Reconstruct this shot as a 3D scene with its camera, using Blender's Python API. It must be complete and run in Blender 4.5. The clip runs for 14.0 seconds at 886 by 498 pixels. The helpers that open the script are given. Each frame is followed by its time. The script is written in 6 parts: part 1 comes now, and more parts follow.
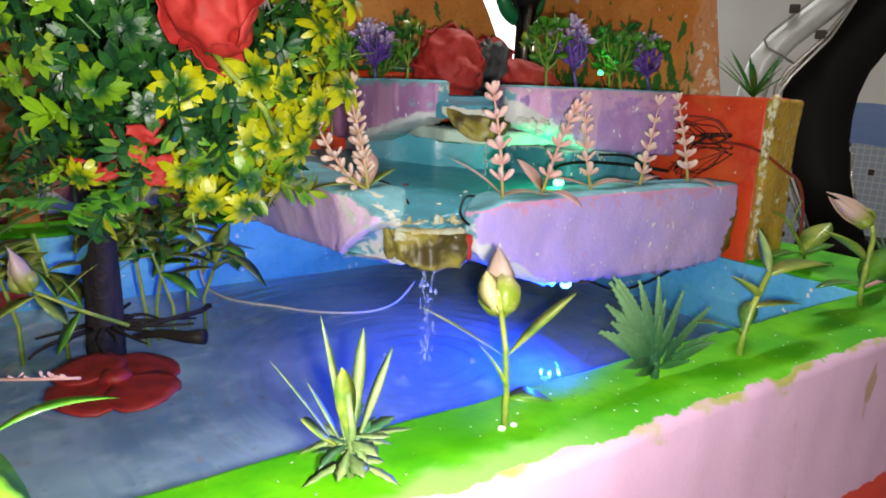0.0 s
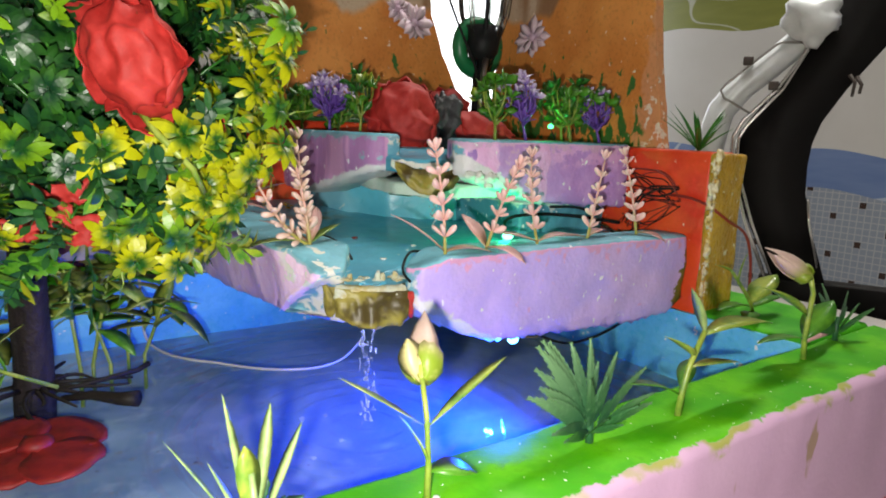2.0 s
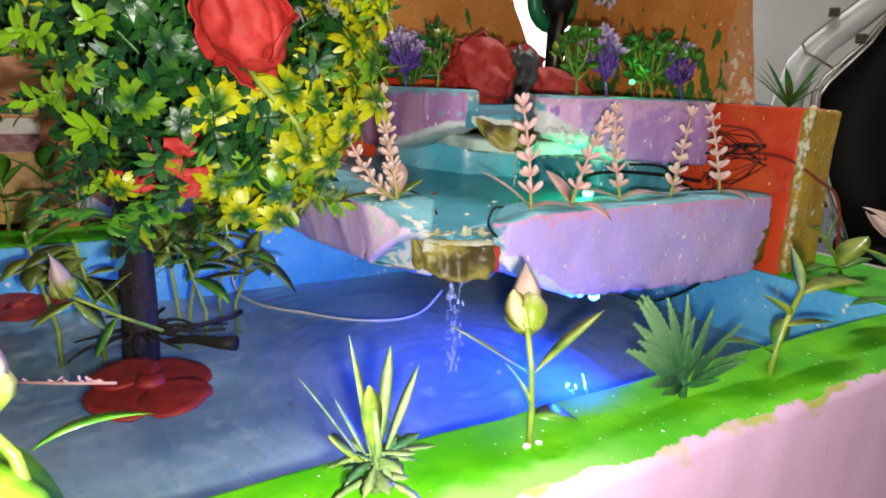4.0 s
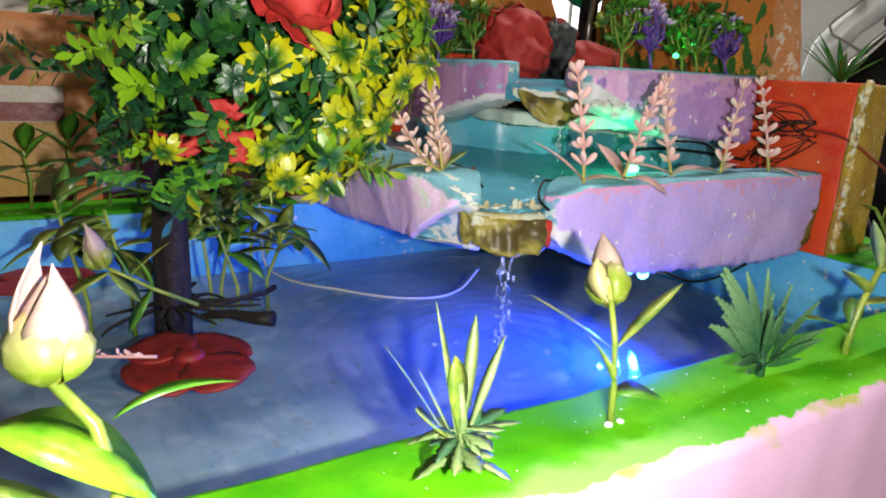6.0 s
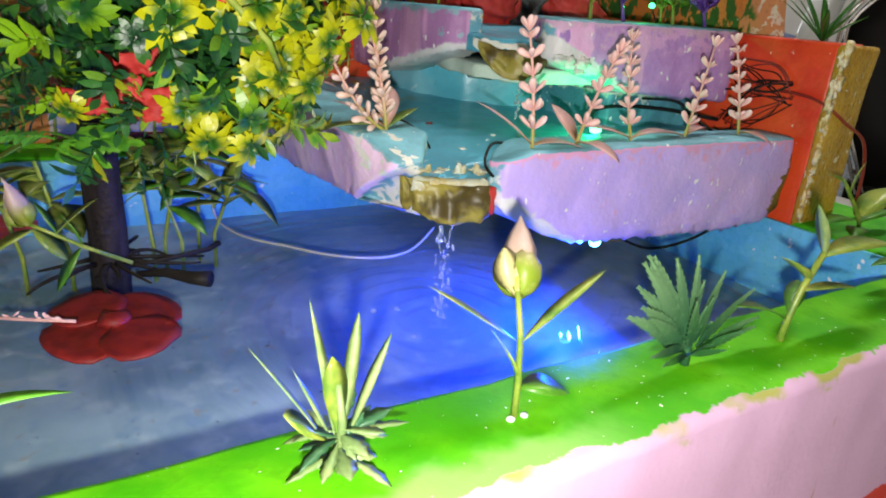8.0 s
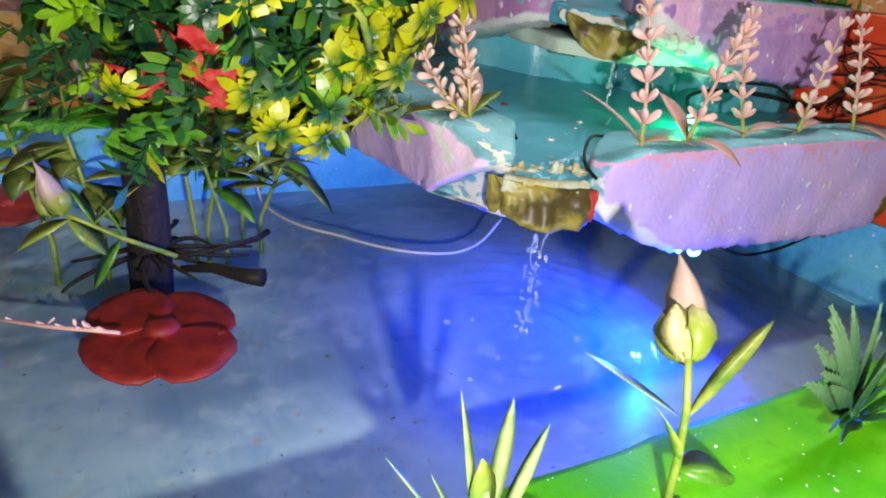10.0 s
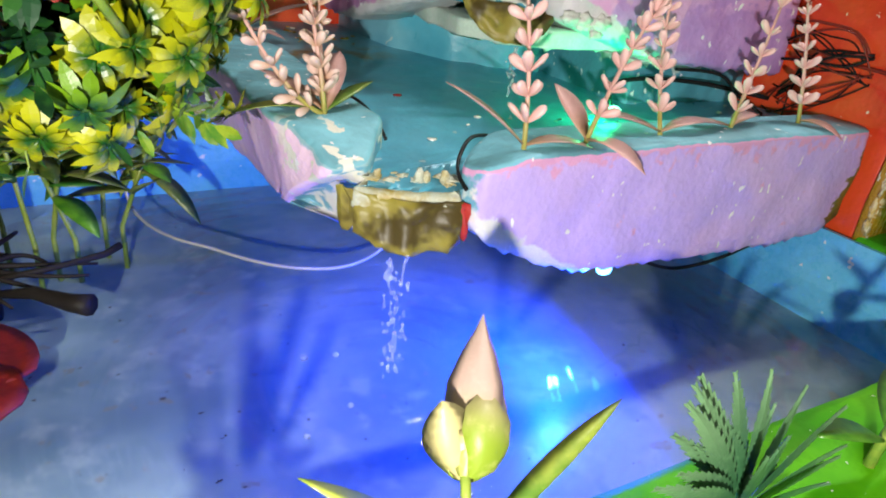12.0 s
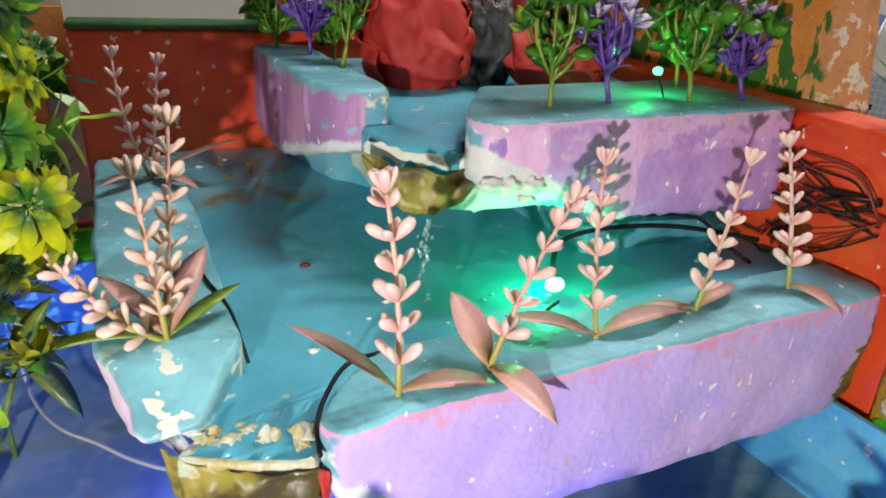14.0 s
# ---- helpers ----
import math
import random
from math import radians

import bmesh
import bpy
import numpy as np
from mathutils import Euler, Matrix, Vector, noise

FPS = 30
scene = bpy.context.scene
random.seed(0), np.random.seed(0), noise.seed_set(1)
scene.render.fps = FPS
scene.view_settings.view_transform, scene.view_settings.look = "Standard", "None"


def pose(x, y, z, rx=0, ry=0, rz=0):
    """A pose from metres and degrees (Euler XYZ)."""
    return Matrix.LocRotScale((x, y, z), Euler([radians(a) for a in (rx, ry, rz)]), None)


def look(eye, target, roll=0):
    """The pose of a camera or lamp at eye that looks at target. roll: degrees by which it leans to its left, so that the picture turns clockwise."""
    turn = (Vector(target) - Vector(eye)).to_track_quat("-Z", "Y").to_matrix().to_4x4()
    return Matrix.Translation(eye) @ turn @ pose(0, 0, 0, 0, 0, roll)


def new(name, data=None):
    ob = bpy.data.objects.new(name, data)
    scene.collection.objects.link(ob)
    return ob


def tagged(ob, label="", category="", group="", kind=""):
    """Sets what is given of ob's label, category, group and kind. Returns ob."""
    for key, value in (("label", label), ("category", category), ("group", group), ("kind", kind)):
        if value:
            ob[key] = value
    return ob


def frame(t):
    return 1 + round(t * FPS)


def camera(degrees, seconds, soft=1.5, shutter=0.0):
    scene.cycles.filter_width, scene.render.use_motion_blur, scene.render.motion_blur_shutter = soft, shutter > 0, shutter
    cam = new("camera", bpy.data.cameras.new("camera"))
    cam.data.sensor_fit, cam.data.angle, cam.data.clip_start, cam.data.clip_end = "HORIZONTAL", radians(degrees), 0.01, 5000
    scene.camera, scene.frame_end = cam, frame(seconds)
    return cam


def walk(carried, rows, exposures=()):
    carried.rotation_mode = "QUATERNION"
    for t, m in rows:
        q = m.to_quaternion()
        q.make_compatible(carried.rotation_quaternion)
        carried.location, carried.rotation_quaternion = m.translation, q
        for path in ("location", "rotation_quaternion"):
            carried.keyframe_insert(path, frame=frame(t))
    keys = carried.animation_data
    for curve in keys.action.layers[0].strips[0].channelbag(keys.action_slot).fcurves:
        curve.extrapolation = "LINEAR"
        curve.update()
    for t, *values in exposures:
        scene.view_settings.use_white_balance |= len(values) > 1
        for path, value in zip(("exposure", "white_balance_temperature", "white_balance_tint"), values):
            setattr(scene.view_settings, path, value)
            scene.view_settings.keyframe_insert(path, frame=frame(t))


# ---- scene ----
cam = camera(68.2, 14.0, soft=1.9)
METRES, EYE, TILT, LEAN, TURN = 0.5, 0.188, -14.0, -2.0, -33.0
ROWS = [
    (0.0, 0.0, 0.0, 0.0, -0.0, 0.0, -0.0),
    (0.5, 0.0269, 0.0098, 0.0084, -1.73, 1.21, 0.32),
    (1.0, 0.0335, 0.0095, 0.016, -2.29, 3.54, 0.49),
    (1.5, 0.0422, -0.0009, 0.0246, -1.53, 4.66, 0.75),
    (2.0, 0.0507, 0.0087, 0.0223, -1.95, 3.58, 0.26),
    (2.5, 0.0545, 0.0034, 0.029, -0.8, 2.99, 0.42),
    (3.0, 0.0536, 0.0072, 0.0293, -0.57, 2.47, 0.35),
    (3.5, 0.0441, -0.0049, 0.0272, 0.75, 1.35, 0.27),
    (4.0, 0.0012, -0.0048, 0.0149, 2.51, 0.05, -0.7),
    (6.5, -0.0388, 0.0346, -0.0035, 1.52, -1.54, -1.42),
    (7.0, -0.0015, 0.0364, 0.0067, 1.15, -1.08, -1.61),
    (7.5, 0.0195, 0.0416, 0.0231, 1.15, -1.48, -1.41),
    (8.0, 0.0119, 0.0692, 0.0375, 2.72, -6.79, -2.87),
    (8.5, -0.0032, 0.1094, 0.0507, 2.59, -9.18, -4.0),
    (9.0, -0.0378, 0.1338, 0.0646, 3.8, -10.55, -4.71),
    (11.5, -0.0088, 0.2483, 0.1095, 3.76, -12.19, -4.46),
    (12.0, 0.0447, 0.3186, 0.105, 3.46, -12.17, -4.71),
    (12.5, 0.1231, 0.3532, 0.1302, 5.95, -10.92, -2.44),
    (13.0, 0.1643, 0.4075, 0.1807, 6.92, -10.45, -3.51),
    (13.5, 0.1758, 0.4534, 0.2406, 7.03, -9.59, -2.67),
    (14.0, 0.1659, 0.4917, 0.2599, 7.07, -9.44, -2.68),
]
path = [(t, pose(0, 0, EYE, TILT, LEAN, TURN) @ pose(METRES * x, METRES * y, METRES * z, 90 + pitch, roll, yaw)) for t, x, y, z, yaw, pitch, roll in ROWS]
path += [(4.2, look((-0.007, 0.004, 0.196), (0.978, 1.676, -0.290), 2.0)), (6.3, look((-0.020, 0.030, 0.180), (0.979, 1.678, -0.353), 3.1)),
         (9.2, look((0.012, 0.083, 0.202), (0.936, 1.641, -0.647), 6.8)), (11.3, look((0.048, 0.113, 0.206), (0.995, 1.678, -0.607), 5.8))]
walk(cam, sorted(path, key=lambda row: row[0]),
     exposures=[(0.0, -0.1), (0.5, 0.0), (4.0, 0.0), (7.0, -0.05), (9.0, 0.0), (11.5, 0.12), (12.5, 0.15), (14.0, 0.3)])

# ---- light: an added ceiling lamp that fills the room, the torch of the phone, the small coloured diodes ----
world = bpy.data.worlds.new("world")
scene.world = world
world.use_nodes = True
world.node_tree.nodes["Background"].inputs["Color"].default_value = (0.75, 0.85, 1.0, 1)
world.node_tree.nodes["Background"].inputs["Strength"].default_value = 0.05


def lamp(name, kind, place, energy, colour, size=0.01, target=None):
    data = bpy.data.lights.new(name, kind)
    data.energy, data.color = energy, colour
    if kind == "AREA":
        data.shape, data.size, data.size_y = "RECTANGLE", size[0], size[1]
    else:
        data.shadow_soft_size = size
    ob = new(name, data)
    ob.matrix_basis = look(place, target) if target else pose(*place)
    return ob


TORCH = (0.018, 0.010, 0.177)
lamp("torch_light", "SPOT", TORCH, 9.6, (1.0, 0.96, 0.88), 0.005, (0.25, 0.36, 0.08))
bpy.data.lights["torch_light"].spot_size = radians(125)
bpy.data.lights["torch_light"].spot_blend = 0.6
lamp("ceiling_tube_light", "AREA", (1.4, 0.7, 1.70), 30, (1.0, 0.96, 0.9), (1.2, 0.12), (1.4, 0.7, 0))
lamp("blue_diode_light", "AREA", (0.352, 0.366, 0.030), 1.4, (0.004, 0.050, 1.0), (0.008, 0.008), (0.222, 0.388, -0.040))
lamp("green_diode_light", "POINT", (0.402, 0.432, 0.1165), 0.10, (0.01, 1.0, 0.32), 0.004)
lamp("leaf_diode_light", "POINT", (0.500, 0.487, 0.212), 0.035, (0.03, 1.0, 0.2), 0.003)


# ---- materials ----
class Mat:
    """A small builder for node materials in object space."""

    def __init__(self, name, rough=0.5, metal=0.0, spec=0.5):
        self.m = bpy.data.materials.new(name)
        self.m.use_nodes = True
        self.nt = self.m.node_tree
        self.b = self.nt.nodes["Principled BSDF"]
        self.b.inputs["Roughness"].default_value = rough
        self.b.inputs["Metallic"].default_value = metal
        self.b.inputs["Specular IOR Level"].default_value = spec
        self.pos = self.nt.nodes.new("ShaderNodeTexCoord").outputs["Object"]

    def put(self, socket, value):
        if hasattr(value, "links"):
            self.nt.links.new(value, socket)
        else:
            socket.default_value = (*value, 1) if isinstance(value, tuple) and len(value) == 3 and socket.type == "RGBA" else value

    def noise(self, scale, detail=3.0, stretch=(1, 1, 1), rough=0.55, offset=0.0):
        mp = self.nt.nodes.new("ShaderNodeMapping")
        mp.inputs["Scale"].default_value = stretch
        mp.inputs["Location"].default_value = (offset, offset * 0.7, offset * 1.3)
        self.nt.links.new(self.pos, mp.inputs["Vector"])
        n = self.nt.nodes.new("ShaderNodeTexNoise")
        n.inputs["Scale"].default_value, n.inputs["Detail"].default_value, n.inputs["Roughness"].default_value = scale, detail, rough
        self.nt.links.new(mp.outputs["Vector"], n.inputs["Vector"])
        return n.outputs["Fac"]

    def cells(self, scale, offset=0.0):
        mp = self.nt.nodes.new("ShaderNodeMapping")
        mp.inputs["Location"].default_value = (offset, offset, offset)
        self.nt.links.new(self.pos, mp.inputs["Vector"])
        n = self.nt.nodes.new("ShaderNodeTexVoronoi")
        n.inputs["Scale"].default_value = scale
        self.nt.links.new(mp.outputs["Vector"], n.inputs["Vector"])
        return n.outputs["Distance"]

    def axis(self, which):
        x = self.nt.nodes.new("ShaderNodeSeparateXYZ")
        self.nt.links.new(self.pos, x.inputs[0])
        return x.outputs[which]

    def length(self):
        v = self.nt.nodes.new("ShaderNodeVectorMath")
        v.operation = "LENGTH"
        self.nt.links.new(self.pos, v.inputs[0])
        return v.outputs["Value"]

    def math(self, op, a, b=0.0, c=0.0):
        n = self.nt.nodes.new("ShaderNodeMath")
        n.operation = op
        for i, v in enumerate((a, b, c)):
            self.put(n.inputs[i], v)
        return n.outputs[0]

    def step(self, value, lo, hi):
        n = self.nt.nodes.new("ShaderNodeMapRange")
        n.interpolation_type = "SMOOTHSTEP"
        self.put(n.inputs["Value"], value)
        n.inputs["From Min"].default_value, n.inputs["From Max"].default_value = lo, hi
        return n.outputs["Result"]

    def mix(self, fac, a, b):
        n = self.nt.nodes.new("ShaderNodeMix")
        n.data_type = "RGBA"
        self.put(n.inputs["Factor"], fac)
        self.put(n.inputs["A"], a)
        self.put(n.inputs["B"], b)
        return n.outputs["Result"]

    def random(self):
        return self.nt.nodes.new("ShaderNodeObjectInfo").outputs["Random"]

    def island(self):
        return self.nt.nodes.new("ShaderNodeNewGeometry").outputs["Random Per Island"]

    def colour(self, value):
        self.put(self.b.inputs["Base Color"], value)
        return self

    def rough(self, value):
        self.put(self.b.inputs["Roughness"], value)
        return self

    def bump(self, height, strength=0.3, distance=0.001):
        n = self.nt.nodes.new("ShaderNodeBump")
        n.inputs["Strength"].default_value, n.inputs["Distance"].default_value = strength, distance
        self.put(n.inputs["Height"], height)
        self.nt.links.new(n.outputs["Normal"], self.b.inputs["Normal"])
        return self

    def soft(self, amount, colour=None):
        """Thin plastic that lets some light through."""
        self.b.inputs["Subsurface Weight"].default_value = amount
        self.b.inputs["Subsurface Radius"].default_value = (0.004, 0.004, 0.002)
        self.b.inputs["Subsurface Scale"].default_value = 1.0
        return self


def paint(name, a, b, scale=30, stretch=(1, 1, 1), rough=0.45, chips=None, chip_colour=(0.8, 0.78, 0.74), relief=0.35, spec=0.5):
    """Hand-brushed paint on foam: two tones, brush marks, a few chips that show the white foam."""
    m = Mat(name, rough)
    col = m.mix(m.step(m.noise(scale, 4, stretch), 0.35, 0.65), a, b)
    fine = m.noise(scale * 9, 3, stretch)
    col = m.mix(m.math("MULTIPLY", m.step(fine, 0.45, 0.75), 0.35), col, tuple(min(1, v * 1.35 + 0.02) for v in a))
    if chips:
        col = m.mix(m.step(m.noise(chips[0], 2, offset=4.0), chips[1], chips[1] + 0.02), col, chip_colour)
    m.b.inputs["Specular IOR Level"].default_value = spec
    m.colour(col)
    m.rough(m.math("MULTIPLY_ADD", fine, 0.3, rough - 0.15))
    m.bump(m.math("ADD", m.math("MULTIPLY", m.noise(65, 4), 2.2), m.math("ADD", m.noise(scale * 12, 4), m.math("MULTIPLY", m.cells(260), 0.6))), relief, 0.001)
    return m.m


def foam_paint(name, side_a, side_b, top, edge_z, torn=None, end=None, patch=(16, 16, 9), rim=(0.66, 0.42, 0.62), bands=None, strokes=(60, 60, 45), dab=None, stain=None, bare=None):
    """Painted foam block. Side in two tones of broad brush work, another tone on top with a pink edge, bare white foam along a torn lower edge.
    torn: (axis, a, b, width), white below z = a + b * axis; end: (axis, limit, sign, colour), another tone beyond a limit; split: (from, to) along x between the tones."""
    m = Mat(name, 0.45, 0.0, 0.3)
    n = m.noise(1.0, 3, patch, 0.5)
    fac = m.step(n, 0.44, 0.56)
    col = m.mix(fac, side_a, side_b)
    if bands:
        across = m.math("MULTIPLY_ADD", m.noise(1.0, 3, (60, 60, 45)), 0.022, m.axis(0))
        mottle = m.step(m.noise(1.0, 4, (70, 70, 110), 0.6), 0.46, 0.54)
        for k, (start, tone) in enumerate(bands):
            col = m.mix(m.step(across, start + 0.010, start + 0.0125), col, tone)
        high = m.math("MULTIPLY", m.step(m.axis(2), 0.160, 0.178), m.step(m.axis(0), 0.44, 0.47))
        col = m.mix(m.math("MULTIPLY", m.math("MULTIPLY", mottle, high), 0.55), col, side_a)
    if dab:
        dx = m.math("MULTIPLY", m.math("SUBTRACT", m.axis(0), dab[0]), 1 / dab[2])
        dz = m.math("MULTIPLY", m.math("SUBTRACT", m.axis(2), dab[1]), 1 / dab[3])
        far = m.math("ADD", m.math("MULTIPLY_ADD", m.noise(200, 2), 0.8, -0.4), m.math("ADD", m.math("MULTIPLY", dx, dx), m.math("MULTIPLY", dz, dz)))
        col = m.mix(m.step(far, 1.0, 0.8), col, (0.30, 0.16, 0.48))
    brush = m.noise(1.0, 4, strokes, 0.6)
    col = m.mix(m.math("MULTIPLY", m.step(brush, 0.40, 0.75), 0.28), col, tuple(min(1, v * 1.25 + 0.03) for v in side_a))
    z = m.axis(2)
    if end:
        where = m.math("MULTIPLY_ADD", m.noise(110, 3), 0.010, m.math("MULTIPLY", m.axis(end[0]), end[2]))
        tone = m.mix(m.step(m.noise(75, 3, offset=2.0), 0.50, 0.60), end[3], (0.74, 0.73, 0.69))
        tone = m.mix(m.step(m.noise(120, 3, offset=9.0), 0.66, 0.69), tone, (0.50, 0.32, 0.04))
        col = m.mix(m.step(where, end[1] * end[2] + 0.004, end[1] * end[2] + 0.006), col, tone)
    ragged = m.math("MULTIPLY_ADD", m.noise(140, 3), 0.006, z)
    slope = m.nt.nodes.new("ShaderNodeSeparateXYZ")
    m.nt.links.new(m.nt.nodes.new("ShaderNodeTexCoord").outputs["Normal"], slope.inputs[0])
    rise = m.math("MULTIPLY_ADD", m.noise(120, 4), 0.7, m.math("SUBTRACT", slope.outputs[2], 0.35))
    col = m.mix(m.step(rise, 0.12, 0.22), col, rim)
    up = m.mix(m.step(m.noise(28, 4, offset=1.0), 0.4, 0.65), top, tuple(min(1, v * 1.5) for v in top))
    col = m.mix(m.step(rise, 0.50, 0.60), col, up)
    if bare:
        cream = m.mix(m.noise(90, 3), (0.72, 0.70, 0.60), (0.80, 0.79, 0.74))
        spots = m.math("MULTIPLY", m.step(m.noise(bare[0], 3, offset=bare[1]), bare[2], bare[2] + 0.015), m.step(m.axis(1), bare[3] + 0.01, bare[3] - 0.01))
        col = m.mix(spots, col, cream)
    if stain:
        lower = m.math("MULTIPLY_ADD", m.axis(0), stain[0], m.math("MULTIPLY_ADD", m.noise(130, 4), 0.030, m.math("MULTIPLY", m.axis(2), -0.25)))
        moss = m.mix(m.step(m.noise(200, 3), 0.45, 0.6), (0.20, 0.15, 0.02), (0.10, 0.14, 0.03))
        col = m.mix(m.step(lower, stain[1], stain[1] + 0.002), col, moss)
    if torn:
        line = m.math("MULTIPLY_ADD", m.axis(torn[0]), -torn[2], m.math("MULTIPLY_ADD", m.noise(95, 4), torn[3], z))
        white = m.mix(m.noise(60, 3), (0.80, 0.79, 0.76), (0.62, 0.58, 0.66))
        col = m.mix(m.step(line, torn[1] + torn[3] * 0.5, torn[1] + torn[3] * 0.5 + 0.003), white, col)
    col = m.mix(m.step(m.noise(150, 2, (1, 1, 0.6), offset=7.0), 0.695, 0.705), col, (0.84, 0.82, 0.84))
    m.colour(col)
    m.bump(m.math("ADD", m.math("MULTIPLY", m.noise(55, 4), 2.5), m.math("ADD", m.math("MULTIPLY", m.noise(320, 4), 0.7), m.math("MULTIPLY", m.cells(230), 0.6))), 0.45, 0.0011)
    return m.m


def plastic(name, a, b, lo=None, hi=None, rough=0.33, vary=0.25, soft=0.0):
    """Moulded plastic leaf or petal, from tone a at the base to tone b at the tip."""
    m = Mat(name, rough)
    fac = m.step(m.length(), lo, hi) if lo is not None else m.step(m.noise(80, 3), 0.35, 0.65)
    col = m.mix(fac, a, b)
    col = m.mix(m.math("MULTIPLY", m.random(), vary), col, tuple(v * 0.45 for v in a))
    col = m.mix(m.math("MULTIPLY", m.step(m.noise(260, 3), 0.5, 0.8), 0.3), col, tuple(min(1, v * 1.5) for v in b))
    m.colour(col)
    m.bump(m.noise(400, 3), 0.25, 0.0006)
    if soft:
        m.soft(soft)
    return m.m


TEAL = (0.13, 0.34, 0.42)
M = {}
SKY = (0.16, 0.40, 0.52)
M["lower_right"] = foam_paint("lilac_painted_foam", (0.64, 0.44, 0.80), (0.56, 0.41, 0.84), TEAL, 0.1075, (0, 0.2490, -0.62, 0.018), (0, 0.2665, -1, SKY), (9, 9, 12), rim=(0.72, 0.36, 0.60), stain=(1.0, 0.5560))
M["lower_left"] = foam_paint("pink_painted_foam", (0.92, 0.64, 0.84), (0.78, 0.50, 0.78), (0.15, 0.37, 0.45), 0.1065, (1, 0.2330, -0.40, 0.012), (0, 0.2065, 1, SKY), (30, 30, 7), (0.30, 0.50, 0.58), strokes=(50, 50, 12), bare=(48, 3.3, 0.565, 0.43))
M["upper_right"] = foam_paint("pink_lilac_painted_foam", (0.84, 0.47, 0.75), (0.80, 0.42, 0.72), TEAL, 0.190, (0, 0.3525, -0.48, 0.014), (0, 0.3675, -1, SKY), (40, 40, 10), bands=[(0.400, (0.52, 0.28, 0.62)), (0.436, (0.72, 0.40, 0.68)), (0.460, (0.48, 0.26, 0.62))], dab=(0.3730, 0.1790, 0.0042, 0.0085))
M["upper_left"] = foam_paint("mauve_painted_foam", (0.42, 0.20, 0.44), (0.66, 0.34, 0.58), TEAL, 0.190, (1, 0.2935, -0.25, 0.012), (0, 0.3330, 1, SKY), (46, 46, 4), (0.26, 0.42, 0.52), strokes=(150, 150, 14))
M["support"] = foam_paint("blue_white_painted_foam", (0.07, 0.27, 0.36), (0.10, 0.36, 0.48), (0.66, 0.70, 0.64), 0.124, None, None, (30, 30, 30), (0.50, 0.60, 0.56))


def pool_paint():
    """Teal pool floor, darker in front, lighter sky blue towards the back, an ochre stain between."""
    m = Mat("teal_painted_pool", 0.14)
    front_teal = m.mix(m.step(m.noise(17, 4), 0.35, 0.65), (0.070, 0.33, 0.47), (0.110, 0.46, 0.63))
    back_sky = m.mix(m.step(m.noise(26, 4), 0.35, 0.65), (0.12, 0.38, 0.52), (0.20, 0.48, 0.60))
    y = m.math("MULTIPLY_ADD", m.noise(22, 4, offset=3.0), 0.09, m.axis(1))
    back = m.step(y, 0.655, 0.680)
    col = m.mix(back, front_teal, back_sky)
    near = m.math("MULTIPLY", m.step(m.axis(0), 0.36, 0.30), m.math("MULTIPLY", m.step(y, 0.640, 0.655), m.step(y, 0.690, 0.672)))
    col = m.mix(m.math("MULTIPLY", near, m.step(m.noise(60, 4), 0.35, 0.6)), col, (0.22, 0.17, 0.05))
    col = m.mix(m.step(m.noise(60, 2, offset=4.0), 0.70, 0.72), col, (0.42, 0.56, 0.60))
    col = m.mix(m.math("MULTIPLY", m.step(m.noise(150, 4), 0.45, 0.75), 0.3), col, (0.14, 0.41, 0.52))
    m.colour(col)
    m.rough(m.math("MULTIPLY_ADD", m.noise(40, 3), 0.25, 0.20))
    m.bump(m.math("ADD", m.math("MULTIPLY", m.noise(65, 4), 2.0), m.noise(210, 4)), 0.3, 0.001)
    return m.m


M["pool"] = pool_paint()
M["white_foam"] = paint("bare_white_foam", (0.72, 0.71, 0.66), (0.62, 0.66, 0.60), 60, (1, 1, 1), 0.7)
M["mint_foam"] = paint("mint_painted_foam", (0.55, 0.68, 0.58), (0.66, 0.72, 0.66), 50, (1, 1, 1), 0.6)
M["grass_paint"] = paint("green_painted_rim", (0.03, 0.26, 0.006), (0.08, 0.40, 0.010), 22, (1, 1, 1), 0.55, (90, 0.73), spec=0.12)
M["basin_wall"] = paint("sky_blue_painted_wall", (0.09, 0.42, 0.64), (0.16, 0.53, 0.72), 16, (1, 1, 1), 0.3, (85, 0.69))


def floor_paint():
    """Worn slate blue paint: cloudy patches that also carry painted-in water caustics, paler scuffs, small dark and
    brown specks.
    """
    m = Mat("slate_blue_painted_floor", 0.35)
    # cloudy contrast: uneven paint plus the water's caustic mottling as colour
    col = m.mix(m.step(m.noise(9, 4), 0.35, 0.65), (0.16, 0.245, 0.28), (0.31, 0.40, 0.42))
    col = m.mix(m.math("MULTIPLY", m.step(m.noise(38, 4, offset=3.0), 0.50, 0.68), 0.55), col, (0.44, 0.50, 0.48))
    col = m.mix(m.math("MULTIPLY", m.step(m.noise(60, 4, offset=6.0), 0.54, 0.70), 0.5), col, (0.14, 0.24, 0.34))
    col = m.mix(m.math("MULTIPLY", m.step(m.noise(70, 3, (1, 1, 1), offset=9.0), 0.64, 0.70), 0.5), col, (0.28, 0.22, 0.12))
    col = m.mix(m.step(m.noise(210, 2, offset=1.0), 0.73, 0.745), col, (0.06, 0.05, 0.05))
    m.colour(col)
    m.bump(m.math("ADD", m.noise(150, 4), m.math("MULTIPLY", m.noise(30, 3), 2.0)), 0.2, 0.001)
    return m.m


